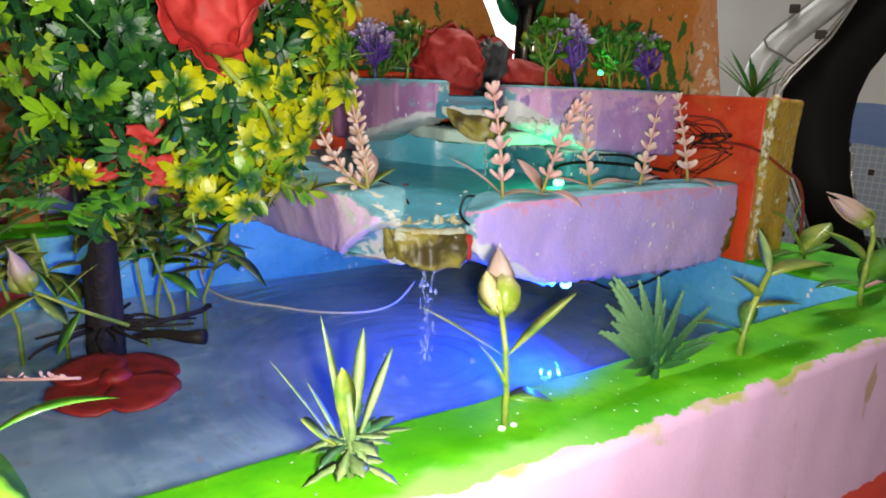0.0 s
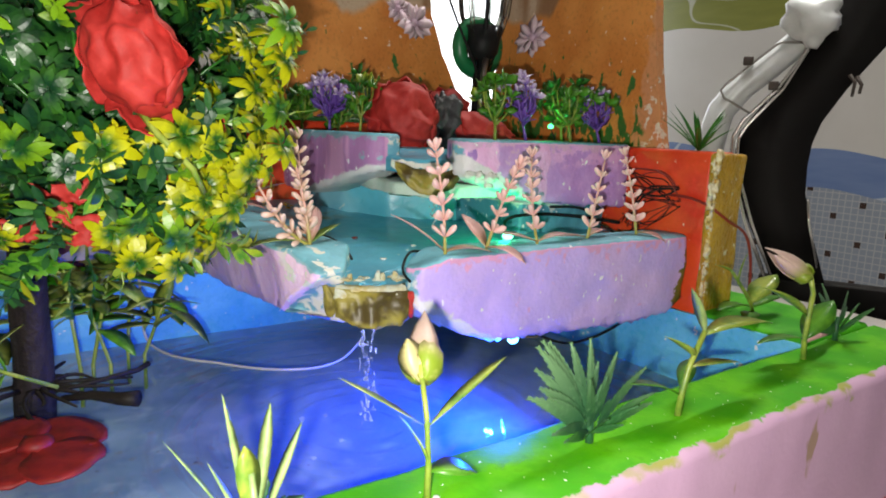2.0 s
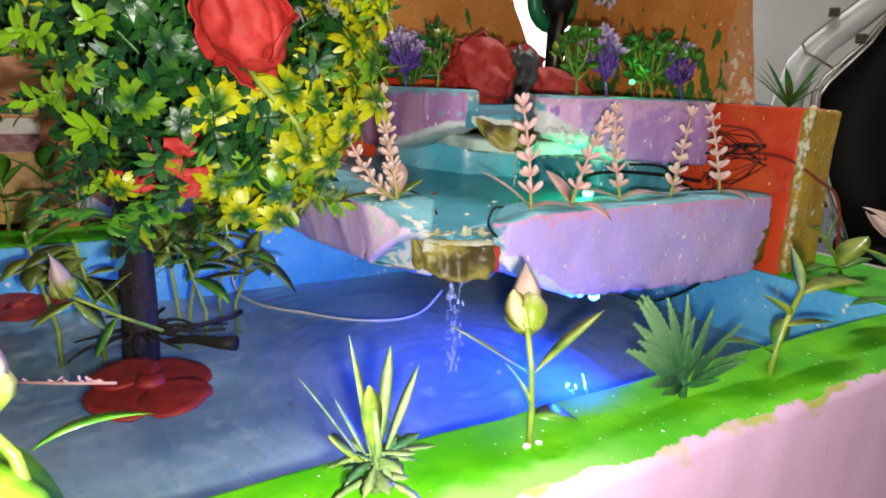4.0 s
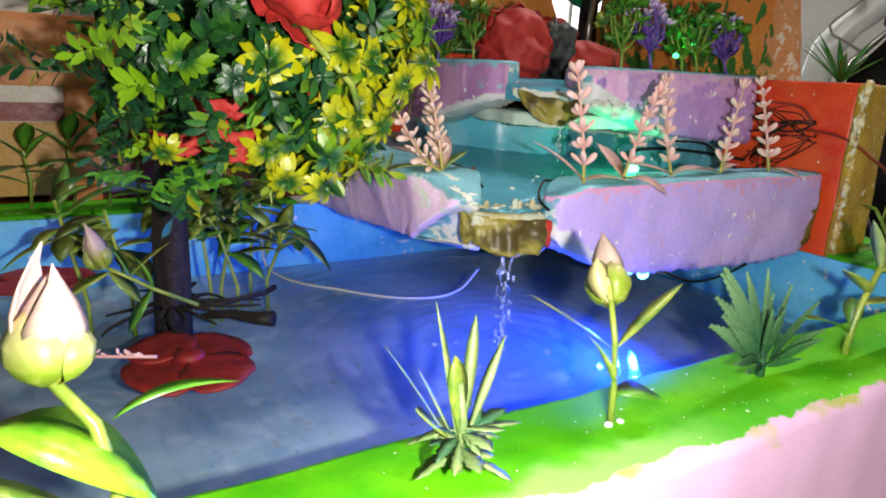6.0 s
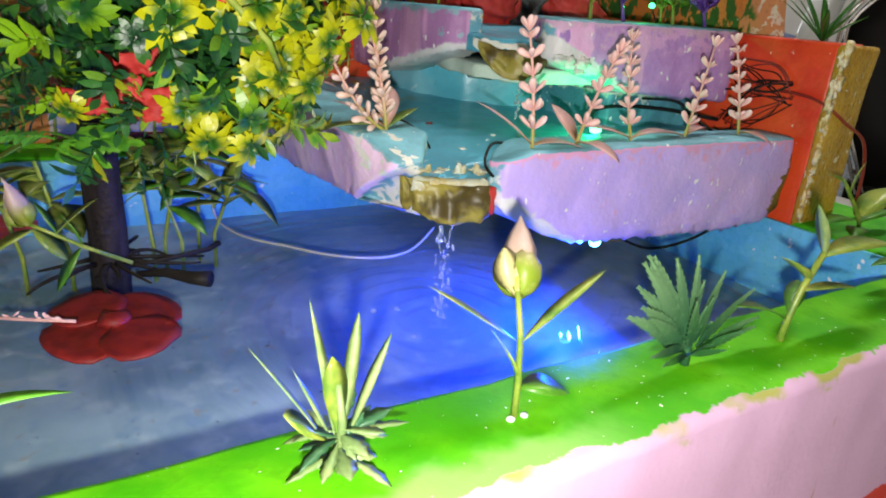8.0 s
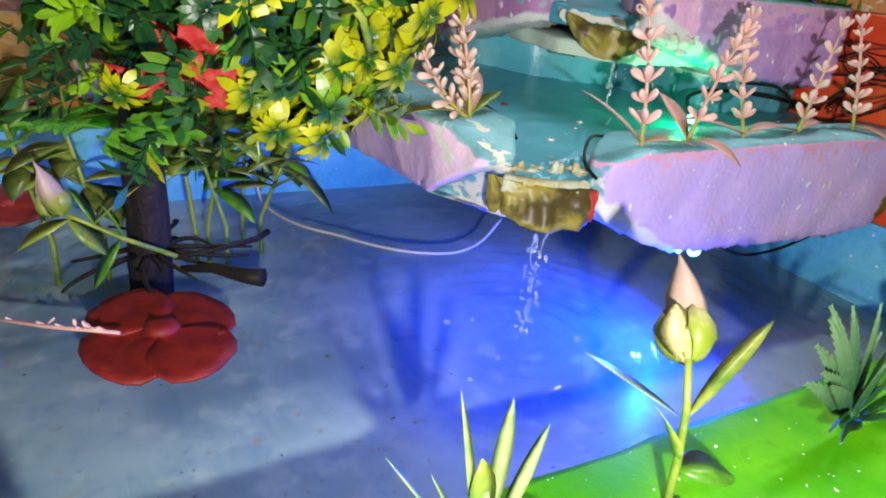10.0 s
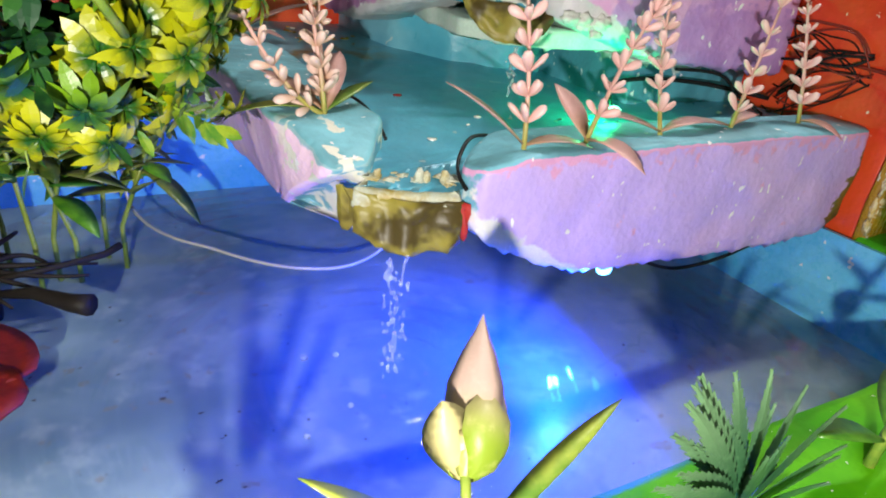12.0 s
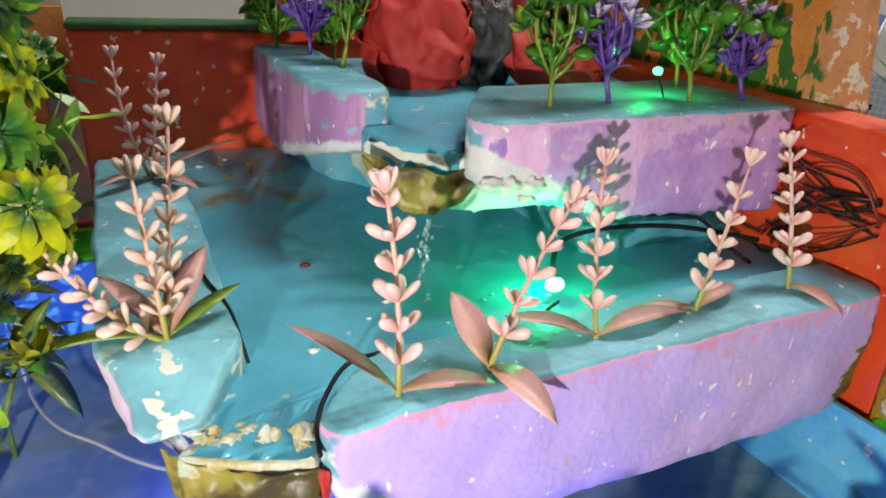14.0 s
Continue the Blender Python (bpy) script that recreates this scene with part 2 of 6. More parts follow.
M["basin_floor"] = floor_paint()
M["red_wall"] = paint("red_painted_foam", (0.64, 0.036, 0.010), (0.78, 0.078, 0.016), 20, (1, 1, 1), 0.4, (110, 0.69), (0.85, 0.62, 0.52))
M["gold"] = paint("ochre_painted_edge", (0.40, 0.22, 0.015), (0.55, 0.33, 0.03), 45, (1, 1, 0.3), 0.28, (120, 0.68), (0.8, 0.72, 0.5), 0.8)
M["gold"].name = "ochre_painted_edge"


def simple(name, col, rough=0.5, metal=0.0, scale=40, spread=0.2):
    m = Mat(name, rough, metal)
    m.colour(m.mix(m.noise(scale, 4), tuple(v * (1 - spread) for v in col), tuple(min(1, v * (1 + spread)) for v in col)))
    m.rough(m.math("MULTIPLY_ADD", m.noise(scale * 5, 3), 0.25, max(0.02, rough - 0.12)))
    m.bump(m.noise(scale * 8, 3), 0.15, 0.0008)
    return m.m


def glow(name, col, strength):
    m = Mat(name)
    m.b.inputs["Base Color"].default_value = (0.02, 0.02, 0.02, 1)
    m.b.inputs["Emission Color"].default_value = (*col, 1)
    m.b.inputs["Emission Strength"].default_value = strength
    return m.m


def hill_paint():
    """Cardboard hill: brown board, orange paint below a scalloped edge, green dabs at the foot, white flecks."""
    m = Mat("orange_painted_board", 0.6)
    col = m.mix(m.step(m.noise(14, 4), 0.35, 0.7), (0.60, 0.20, 0.035), (0.74, 0.29, 0.065))
    edge = m.math("MULTIPLY_ADD", m.noise(16, 2, (1, 1, 0.05)), 0.10, m.axis(2))
    board = m.mix(m.step(m.noise(18, 3, (1, 1, 0.1)), 0.45, 0.6), (0.55, 0.40, 0.28), (0.30, 0.15, 0.07))
    col = m.mix(m.step(edge, 0.40, 0.412), col, board)
    edge_y = m.math("MULTIPLY_ADD", m.noise(60, 4, offset=6.0), 0.050, m.math("MULTIPLY_ADD", m.axis(2), 0.10, m.axis(1)))
    pale = m.step(edge_y, 0.520, 0.512)
    col = m.mix(m.math("MULTIPLY", pale, 0.8), col, (0.66, 0.30, 0.14))
    bare = m.math("MULTIPLY", m.step(m.noise(85, 4, offset=8.0), 0.57, 0.59), m.math("MULTIPLY", m.step(edge_y, 0.512, 0.500), m.step(m.axis(2), 0.30, 0.24)))
    col = m.mix(bare, col, (0.78, 0.66, 0.54))
    dab = m.math("MULTIPLY_ADD", m.noise(70, 5, (1, 1.3, 0.6)), 0.20, m.math("MULTIPLY", m.axis(2), -0.375))
    col = m.mix(m.math("MULTIPLY", m.step(dab, 0.020, 0.024), m.step(edge_y, 0.505, 0.515)), col, m.mix(m.noise(90, 3), (0.015, 0.09, 0.015), (0.05, 0.19, 0.03)))
    col = m.mix(m.step(m.noise(120, 2, offset=3.0), 0.71, 0.725), col, (0.8, 0.62, 0.5))
    col = m.mix(m.math("MULTIPLY", m.step(m.noise(240, 3), 0.5, 0.7), 0.25), col, (0.22, 0.08, 0.02))
    m.colour(col)
    m.bump(m.noise(200, 4), 0.4, 0.001)
    return m.m


M["hill"] = hill_paint()
M["bark"] = paint("dark_brown_bark", (0.014, 0.010, 0.010), (0.034, 0.025, 0.023), 40, (3, 3, 0.4), 0.6, None, relief=0.9, spec=0.2)
M["twig"] = simple("dark_twig", (0.016, 0.013, 0.011), 0.55)
M["stem_green"] = plastic("green_stem", (0.16, 0.26, 0.03), (0.30, 0.36, 0.06))
M["leaf_green"] = plastic("dark_green_leaf", (0.015, 0.10, 0.012), (0.05, 0.20, 0.02))
M["leaf_mid"] = plastic("green_leaf", (0.04, 0.17, 0.012), (0.11, 0.30, 0.02))
M["leaf_lime"] = plastic("lime_leaf", (0.010, 0.080, 0.012), (0.17, 0.33, 0.006), 0.005, 0.013, 0.36, 0.25, 0.0)
M["leaf_yellow"] = plastic("yellow_leaf", (0.018, 0.11, 0.008), (0.50, 0.50, 0.004), 0.0050, 0.0125, 0.36, 0.30)
M["leaf_tip"] = plastic("yellow_tipped_leaf", (0.03, 0.13, 0.02), (0.34, 0.40, 0.02), 0.003, 0.011, 0.36, 0.3)
M["leaf_crown"] = plastic("deep_green_leaf", (0.005, 0.042, 0.013), (0.036, 0.135, 0.012), 0.006, 0.016, 0.42, 0.35)


def mixed_leaf():
    """Small leaves of one sprig: most dark green, some mid green, some lime at the tips."""
    m = Mat("mixed_green_leaf", 0.44)
    pick = m.island()
    col = m.mix(m.step(pick, 0.30, 0.60), (0.006, 0.044, 0.015), (0.028, 0.12, 0.014))
    col = m.mix(m.step(pick, 0.78, 0.80), col, (0.11, 0.22, 0.012))
    col = m.mix(m.step(pick, 0.92, 0.94), col, (0.34, 0.35, 0.008))
    m.colour(m.mix(m.math("MULTIPLY", m.noise(200, 3), 0.35), col, (0.02, 0.10, 0.02)))
    m.bump(m.noise(400, 3), 0.25, 0.0006)
    return m.m


M["leaf_mixed"] = mixed_leaf()
M["leaf_bright"] = plastic("bright_green_leaf", (0.12, 0.42, 0.012), (0.28, 0.58, 0.03))
M["leaf_dusk"] = plastic("dark_olive_leaf", (0.05, 0.10, 0.015), (0.17, 0.20, 0.04))
M["leaf_olive"] = plastic("olive_leaf", (0.12, 0.24, 0.03), (0.34, 0.40, 0.06))
M["leaf_blue"] = plastic("blue_green_leaf", (0.030, 0.115, 0.046), (0.15, 0.28, 0.13), 0.014, 0.065, 0.38)
M["leaf_pale"] = plastic("pale_green_leaf", (0.15, 0.24, 0.08), (0.28, 0.36, 0.13), None, None, 0.42)


def spike_stem():
    """Yellow green at the foot, pink above."""
    m = Mat("pink_stem", 0.42)
    col = m.mix(m.step(m.axis(2), 0.006, 0.028), (0.34, 0.34, 0.05), (0.78, 0.46, 0.42))
    m.colour(m.mix(m.math("MULTIPLY", m.noise(200, 3), 0.4), col, (0.60, 0.36, 0.22)))
    return m.m


M["spike_stem"] = spike_stem()
M["leaf_pink"] = plastic("dusky_pink_leaf", (0.44, 0.26, 0.14), (0.66, 0.37, 0.35), 0.004, 0.020, 0.42)
M["petal_pink"] = plastic("pale_pink_petal", (0.76, 0.40, 0.37), (0.90, 0.60, 0.57), 0.001, 0.009, 0.42, 0.12, 0.0)
M["petal_cream"] = plastic("cream_pink_petal", (0.60, 0.36, 0.24), (0.84, 0.60, 0.54), 0.001, 0.008, 0.42, 0.12)
M["bud"] = plastic("cream_bud_petal", (0.28, 0.32, 0.04), (0.50, 0.35, 0.30), 0.008, 0.022, 0.45, 0.05)
M["bud_green"] = plastic("yellow_green_bud_petal", (0.20, 0.28, 0.02), (0.46, 0.40, 0.18), 0.010, 0.020, 0.45, 0.05)
M["rose"] = plastic("red_rose_petal", (0.38, 0.015, 0.011), (0.49, 0.032, 0.026), None, None, 0.66, 0.1)
M["dark_rose"] = plastic("dark_red_petal", (0.16, 0.005, 0.005), (0.25, 0.012, 0.010), None, None, 0.6, 0.1)
M["violet"] = plastic("violet_stem", (0.10, 0.04, 0.32), (0.24, 0.12, 0.50))
M["mauve_petal"] = plastic("mauve_petal", (0.30, 0.18, 0.52), (0.66, 0.55, 0.72), 0.002, 0.008)
M["black"] = simple("black_plastic", (0.012, 0.012, 0.013), 0.45)
M["black_frame"] = simple("matt_black_frame", (0.010, 0.009, 0.009), 0.55, 0, 12)
for key in ("black", "black_frame", "twig"):
    M[key].node_tree.nodes["Principled BSDF"].inputs["Specular IOR Level"].default_value = 0.15
M["daisy"] = plastic("faded_pink_petal", (0.52, 0.34, 0.46), (0.72, 0.54, 0.60), 0.002, 0.016, 0.5, 0.1)
M["chrome"] = simple("chrome_rod", (0.62, 0.60, 0.57), 0.2, 1.0)
M["steel"] = simple("steel_wire", (0.32, 0.30, 0.28), 0.35, 1.0)
M["dark_clip"] = simple("dark_brown_clip", (0.05, 0.035, 0.028), 0.5)
M["white_cloth"] = simple("crumpled_white_plastic", (0.72, 0.74, 0.74), 0.35)
M["red_wire"] = simple("dark_red_wire", (0.22, 0.02, 0.012), 0.4)
M["copper"] = simple("brass_wire", (0.55, 0.34, 0.10), 0.3, 0.8)
M["rock"] = paint("dark_grey_rock", (0.016, 0.016, 0.018), (0.05, 0.05, 0.055), 60, (1, 1, 1), 0.35, (90, 0.68), (0.10, 0.10, 0.10), 1.0)
M["wood_table"] = simple("pale_grey_table_top", (0.50, 0.47, 0.44), 0.4, 0, 6, 0.12)
M["plaster"] = simple("white_plaster", (0.80, 0.78, 0.75), 0.7, 0, 3, 0.06)
M["room_floor"] = simple("grey_floor", (0.30, 0.29, 0.28), 0.4, 0, 4, 0.15)
M["green_ring"] = simple("green_plastic_ring", (0.01, 0.17, 0.06), 0.35)
M["green_dim"] = glow("dim_green_diode_glow", (0.08, 1.0, 0.30), 4)
M["blue_glow"] = glow("blue_diode_glow", (0.10, 0.42, 1.0), 12)
M["green_glow"] = glow("green_diode_glow", (0.18, 1.0, 0.50), 5)
M["day"] = glow("window_daylight", (0.95, 0.98, 1.0), 3.0)
M["tube_glow"] = glow("tube_lamp_glow", (1.0, 0.97, 0.9), 5.0)


def clear(name, tint, ior, rough, gloss=1.0):
    """Thin clear sheet: straight through, with the gloss that its surface gives."""
    m = bpy.data.materials.new(name)
    m.use_nodes = True
    nt = m.node_tree
    nt.nodes.remove(nt.nodes["Principled BSDF"])
    out = nt.nodes["Material Output"]
    tr, gl, fr, mx = [nt.nodes.new(k) for k in ("ShaderNodeBsdfTransparent", "ShaderNodeBsdfGlossy", "ShaderNodeFresnel", "ShaderNodeMixShader")]
    tr.inputs["Color"].default_value = (*tint, 1)
    gl.inputs["Roughness"].default_value = rough
    gl.inputs["Color"].default_value = (gloss, gloss, gloss, 1)
    fr.inputs["IOR"].default_value = ior
    nt.links.new(fr.outputs[0], mx.inputs[0])
    nt.links.new(tr.outputs[0], mx.inputs[1])
    nt.links.new(gl.outputs[0], mx.inputs[2])
    nt.links.new(mx.outputs[0], out.inputs["Surface"])
    return m


M["water"] = clear("pond_water", (0.84, 0.92, 0.96), 1.36, 0.012)
M["film"] = clear("clear_plastic", (0.9, 0.92, 0.9), 1.5, 0.08)


def white_water():
    """Broken falling water: glassy with bubbles that scatter."""
    m = Mat("falling_water", 0.05)
    m.colour((0.85, 0.9, 0.95))
    m.b.inputs["Transmission Weight"].default_value = 0.90
    m.b.inputs["IOR"].default_value = 1.33
    m.bump(m.noise(500, 3), 0.6, 0.001)
    return m.m


M["stream"] = white_water()


def brown_film():
    m = Mat("olive_brown_bottle_plastic", 0.42, 0.0, 0.35)
    col = m.mix(m.step(m.noise(48, 3), 0.40, 0.60), (0.085, 0.060, 0.014), (0.34, 0.28, 0.05))
    m.colour(col)
    m.b.inputs["Transmission Weight"].default_value = 0.12
    m.bump(m.noise(90, 3), 0.4, 0.0015)
    return m.m


M["brown_film"] = brown_film()


# ---- mesh helpers ----
def link(bm, name, material, smooth=True, outward=True):
    if outward:
        bmesh.ops.recalc_face_normals(bm, faces=bm.faces)
    me = bpy.data.meshes.new(name)
    bm.to_mesh(me)
    bm.free()
    for mt in material if isinstance(material, (list, tuple)) else [material]:
        me.materials.append(mt)
    if smooth:
        me.shade_smooth()
    return me


def part(name, bm, material, parent, label="", m=None, smooth=True):
    """A bmesh (or a mesh already made) as one mesh object under a thing."""
    me = bm if isinstance(bm, bpy.types.Mesh) else link(bm, name, material, smooth)
    ob = new(name, me)
    ob.parent = parent
    if m is not None:
        ob.matrix_basis = m
    if label:
        ob["label"] = label
    return ob


def thing(name, label, category, m=None, group="", kind=""):
    ob = new(name)
    ob.empty_display_size = 0.01
    if m is not None:
        ob.matrix_basis = m
    return tagged(ob, label, category, group, kind)


def structure(name, bm, material, label, category, smooth=False):
    return tagged(new(name, link(bm, name, material, smooth)), label, category, kind="structure")


def box(bm, x0, x1, y0, y1, z0, z1, bevel=0.0):
    vs = [bm.verts.new((x, y, z)) for z in (z0, z1) for x, y in ((x0, y0), (x1, y0), (x1, y1), (x0, y1))]
    fs = [bm.faces.new([vs[i] for i in f]) for f in ((0, 3, 2, 1), (4, 5, 6, 7), (0, 1, 5, 4), (1, 2, 6, 5), (2, 3, 7, 6), (3, 0, 4, 7))]
    if bevel:
        bmesh.ops.bevel(bm, geom=list({e for f in fs for e in f.edges}), offset=bevel, segments=2, profile=0.6, affect="EDGES")
    return bm


def tube(bm, pts, r0, r1=None, n=6, cap=True):
    pts = [Vector(p) for p in pts]
    r1 = r0 if r1 is None else r1
    rings, side = [], None
    for i, p in enumerate(pts):
        d = (pts[min(i + 1, len(pts) - 1)] - pts[max(i - 1, 0)]).normalized()
        if side is None:
            side = d.orthogonal().normalized()
        side = (side - d * side.dot(d)).normalized()
        up = d.cross(side)
        r = r0 + (r1 - r0) * i / (len(pts) - 1)
        rings.append([bm.verts.new(p + (side * math.cos(a) + up * math.sin(a)) * r) for a in (2 * math.pi * k / n for k in range(n))])
    for a, b in zip(rings, rings[1:]):
        for k in range(n):
            bm.faces.new((a[k], a[(k + 1) % n], b[(k + 1) % n], b[k]))
    if cap:
        bm.faces.new(rings[0])
        bm.faces.new(rings[-1])
    return bm


def bent(a, b, sag, n=8, side=(0, 0, 1)):
    a, b, s = Vector(a), Vector(b), Vector(side)
    return [a.lerp(b, i / n) + s * sag * 4 * (i / n) * (1 - i / n) for i in range(n + 1)]


def flow(pts, n=5):
    """A smooth line through the given points."""
    pts = [Vector(p) for p in pts]
    fine = []
    for i in range(len(pts) - 1):
        p0, p1, p2, p3 = (pts[max(0, min(len(pts) - 1, i + k))] for k in (-1, 0, 1, 2))
        fine += [0.5 * ((2 * p1) + (p2 - p0) * t + (2 * p0 - 5 * p1 + 4 * p2 - p3) * t * t + (3 * p1 - p0 - 3 * p2 + p3) * t ** 3) for t in (k / n for k in range(n))]
    return fine + [pts[-1]]


def leaf(bm, base, d, up, length, width, droop=0.2, n=5, fold=0.25, thick=0.06, shape=0.55, teeth=0.0):
    """One blade: lens-shaped in section, folded along its rib, arching by droop; shape says where it is widest."""
    base, d, up = Vector(base), Vector(d).normalized(), Vector(up).normalized()
    side = d.cross(up)
    side = (side if side.length > 1e-4 else d.orthogonal()).normalized()
    up = side.cross(d).normalized()
    rings = []
    for i in range(n + 1):
        t = i / n
        w = width * 0.5 * max(0.04, math.sin(math.pi * t ** (math.log(0.5) / math.log(shape))) ** 0.8)
        if teeth and 0 < i < n:
            w *= 1 + teeth * (1 if i % 2 else -1)
        c = base + d * length * t * (1 - 0.15 * abs(droop) * t) - up * droop * length * t * t
        th = width * thick * (1 - 0.7 * t)
        rings.append([bm.verts.new(c + v) for v in (side * w + up * w * fold, up * th, -side * w + up * w * fold, -up * th)])
    for a, b in zip(rings, rings[1:]):
        for k in range(4):
            bm.faces.new((a[k], a[(k + 1) % 4], b[(k + 1) % 4], b[k]))
    bm.faces.new(rings[0])
    bm.faces.new(rings[-1])
    return bm


def petal_ball(bm, c, r, squash=(1, 1, 1), seed=0, sub=2, rough=0.0):
    got = bmesh.ops.create_icosphere(bm, subdivisions=sub, radius=r)["verts"]
    for v in got:
        k = 1 + rough * noise.noise(v.co * (2.2 / r) + Vector((seed, seed * 1.7, 0)))
        v.co = Vector((v.co.x * squash[0] * k, v.co.y * squash[1] * k, v.co.z * squash[2] * k)) + Vector(c)
    return bm


def resample(pts, step, closed=True):
    out = []
    n = len(pts)
    for i in range(n if closed else n - 1):
        a, b = Vector(pts[i]), Vector(pts[(i + 1) % n])
        k = max(1, round((b - a).length / step))
        out += [a.lerp(b, j / k) for j in range(k)]
    return out if closed else out + [Vector(pts[-1])]


def round_corners(pts, r):
    out = []
    for i, p in enumerate(pts):
        p, a, b = Vector(p), Vector(pts[i - 1]), Vector(pts[(i + 1) % len(pts)])
        ra = min(r, (a - p).length * 0.45)
        rb = min(r, (b - p).length * 0.45)
        s, e = p + (a - p).normalized() * ra, p + (b - p).normalized() * rb
        out += [(s * (1 - t) ** 2 + p * 2 * t * (1 - t) + e * t * t) for t in (0, 0.25, 0.5, 0.75, 1)]
    return out


def foam(outline, top, bottom, corner=0.006, round_top=0.005, step=0.006, wobble=0.0008, seed=0, ragged=0.0015):
    """A cut block of foam from its outline in plan: rounded upper edge, slightly uneven faces, torn lower edge. top and bottom: heights or functions of x, y."""
    zt = top if callable(top) else (lambda x, y: top)
    zb = bottom if callable(bottom) else (lambda x, y: bottom)
    pts = resample(round_corners([Vector((*p, 0)) for p in outline], corner), step)
    n = len(pts)
    area = sum(pts[i].x * pts[(i + 1) % n].y - pts[(i + 1) % n].x * pts[i].y for i in range(n))
    sign = 1 if area > 0 else -1
    norm = []
    for i in range(n):
        d = pts[(i + 1) % n] - pts[i - 1]
        norm.append(Vector((d.y, -d.x, 0)).normalized() * sign)
    bm = bmesh.new()
    rings = []
    levels = [(0.0, 0.003), (0.04, 0.0), (0.2, 0.0), (0.4, 0.0), (0.6, 0.0), (0.8, 0.0)]
    for f, inset in levels + [(1, 0.0), (2, round_top * 0.3), (3, round_top)]:
        ring = []
        for i, p in enumerate(pts):
            a, b = zb(p.x, p.y), zt(p.x, p.y)
            hi = b - round_top
            z = a + (hi - a) * min(f, 1) if f <= 1 else (b - round_top * 0.3 if f == 2 else b)
            q = p - norm[i] * inset
            nz = noise.noise(Vector((q.x * 38 + seed, q.y * 38, z * 38)))
            q = q + norm[i] * wobble * nz * 1.5
            if f == 0:
                z += ragged * noise.noise(Vector((q.x * 240, q.y * 240, seed))) * 1.6
            ring.append(bm.verts.new((q.x, q.y, z)))
        rings.append(ring)
    for a, b in zip(rings, rings[1:]):
        for k in range(n):
            bm.faces.new((a[k], a[(k + 1) % n], b[(k + 1) % n], b[k]))
    for ring in (rings[0], rings[-1]):
        f = bm.faces.new(ring)
        bmesh.ops.triangulate(bm, faces=[f])
    return bm


def sheet(x0, x1, y0, y1, height, nx, ny):
    """An open grid over x, y with the given height function."""
    bm = bmesh.new()
    g = [[bm.verts.new((x0 + (x1 - x0) * i / nx, y0 + (y1 - y0) * j / ny, height(x0 + (x1 - x0) * i / nx, y0 + (y1 - y0) * j / ny))) for i in range(nx + 1)] for j in range(ny + 1)]
    for j in range(ny):
        for i in range(nx):
            bm.faces.new((g[j][i], g[j][i + 1], g[j + 1][i + 1], g[j + 1][i]))
    return bm

# ==== STRUCTURE ====
FLOOR, WATER, RIM, LOW, HIGH = -0.031, -0.004, 0.040, 0.112, 0.192
TABLE = -0.11

# room that closes the place: floor, walls, ceiling
structure("floor", box(bmesh.new(), -1.6, 3.5, -1.6, 4.2, -0.92, -0.86), M["room_floor"], "grey tiled floor of the room", "floor")
structure("ceiling", box(bmesh.new(), -1.6, 3.5, -1.6, 4.2, 1.80, 1.86), M["plaster"], "white plastered ceiling", "ceiling")
structure("wall_west", box(bmesh.new(), -1.66, -1.6, -1.6, 4.2, -0.86, 1.80), M["plaster"], "white plastered room wall", "wall")
structure("wall_south", box(bmesh.new(), -1.66, 3.4, -1.66, -1.6, -0.86, 1.80), M["plaster"], "white plastered room wall", "wall")


def tile_wall():
    """Printed wall tiles in bands: mosaic, blue waves, plain cream, olive waves."""
    m = Mat("printed_wall_tile", 0.25)
    z, y = m.axis(2), m.axis(1)
    col = m.mix(m.noise(5, 3), (0.54, 0.51, 0.47), (0.62, 0.59, 0.55))
    bx = m.math("FRACT", m.math("MULTIPLY", y, 32.0))
    bz = m.math("FRACT", m.math("MULTIPLY", z, 32.0))
    line = m.math("MULTIPLY", m.step(bx, 0.14, 0.2), m.step(bz, 0.14, 0.2))
    mosaic = m.mix(line, (0.40, 0.41, 0.43), (0.27, 0.30, 0.35))
    wx = m.math("FRACT", m.math("MULTIPLY", y, 8.0))
    wz = m.math("FRACT", m.math("MULTIPLY", m.math("ADD", z, m.math("MULTIPLY", m.math("FLOOR", m.math("MULTIPLY", y, 8.0)), 0.0625)), 5.3333))
    dark = m.math("MULTIPLY", m.math("GREATER_THAN", wx, 0.77), m.math("GREATER_THAN", wz, 0.845))
    mosaic = m.mix(dark, mosaic, (0.045, 0.025, 0.02))
    wave = m.math("MULTIPLY", m.math("SINE", m.math("MULTIPLY", y, 7.0)), 0.025)
    zz = m.math("ADD", z, wave)
    blue = m.mix(m.noise(9, 3, (1, 0.4, 2)), (0.10, 0.16, 0.34), (0.20, 0.27, 0.45))
    olive = m.mix(m.noise(9, 3, (1, 0.4, 2)), (0.16, 0.17, 0.03), (0.26, 0.27, 0.06))
    swirl = m.math("ABSOLUTE", m.math("SUBTRACT", m.noise(1.7, 1, (1, 0.8, 2.2)), 0.5))
    hair = m.step(swirl, 0.012, 0.007)
    blue = m.mix(hair, blue, (0.42, 0.47, 0.55))
    olive = m.mix(hair, olive, (0.42, 0.42, 0.30))
    col = m.mix(m.math("GREATER_THAN", zz, 0.80), col, olive)
    col = m.mix(m.math("GREATER_THAN", zz, 1.30), col, (0.5, 0.48, 0.45))
    col = m.mix(m.math("LESS_THAN", zz, 0.155), col, blue)
    col = m.mix(m.math("LESS_THAN", zz, -0.035), col, mosaic)
    m.colour(col)
    return m.m


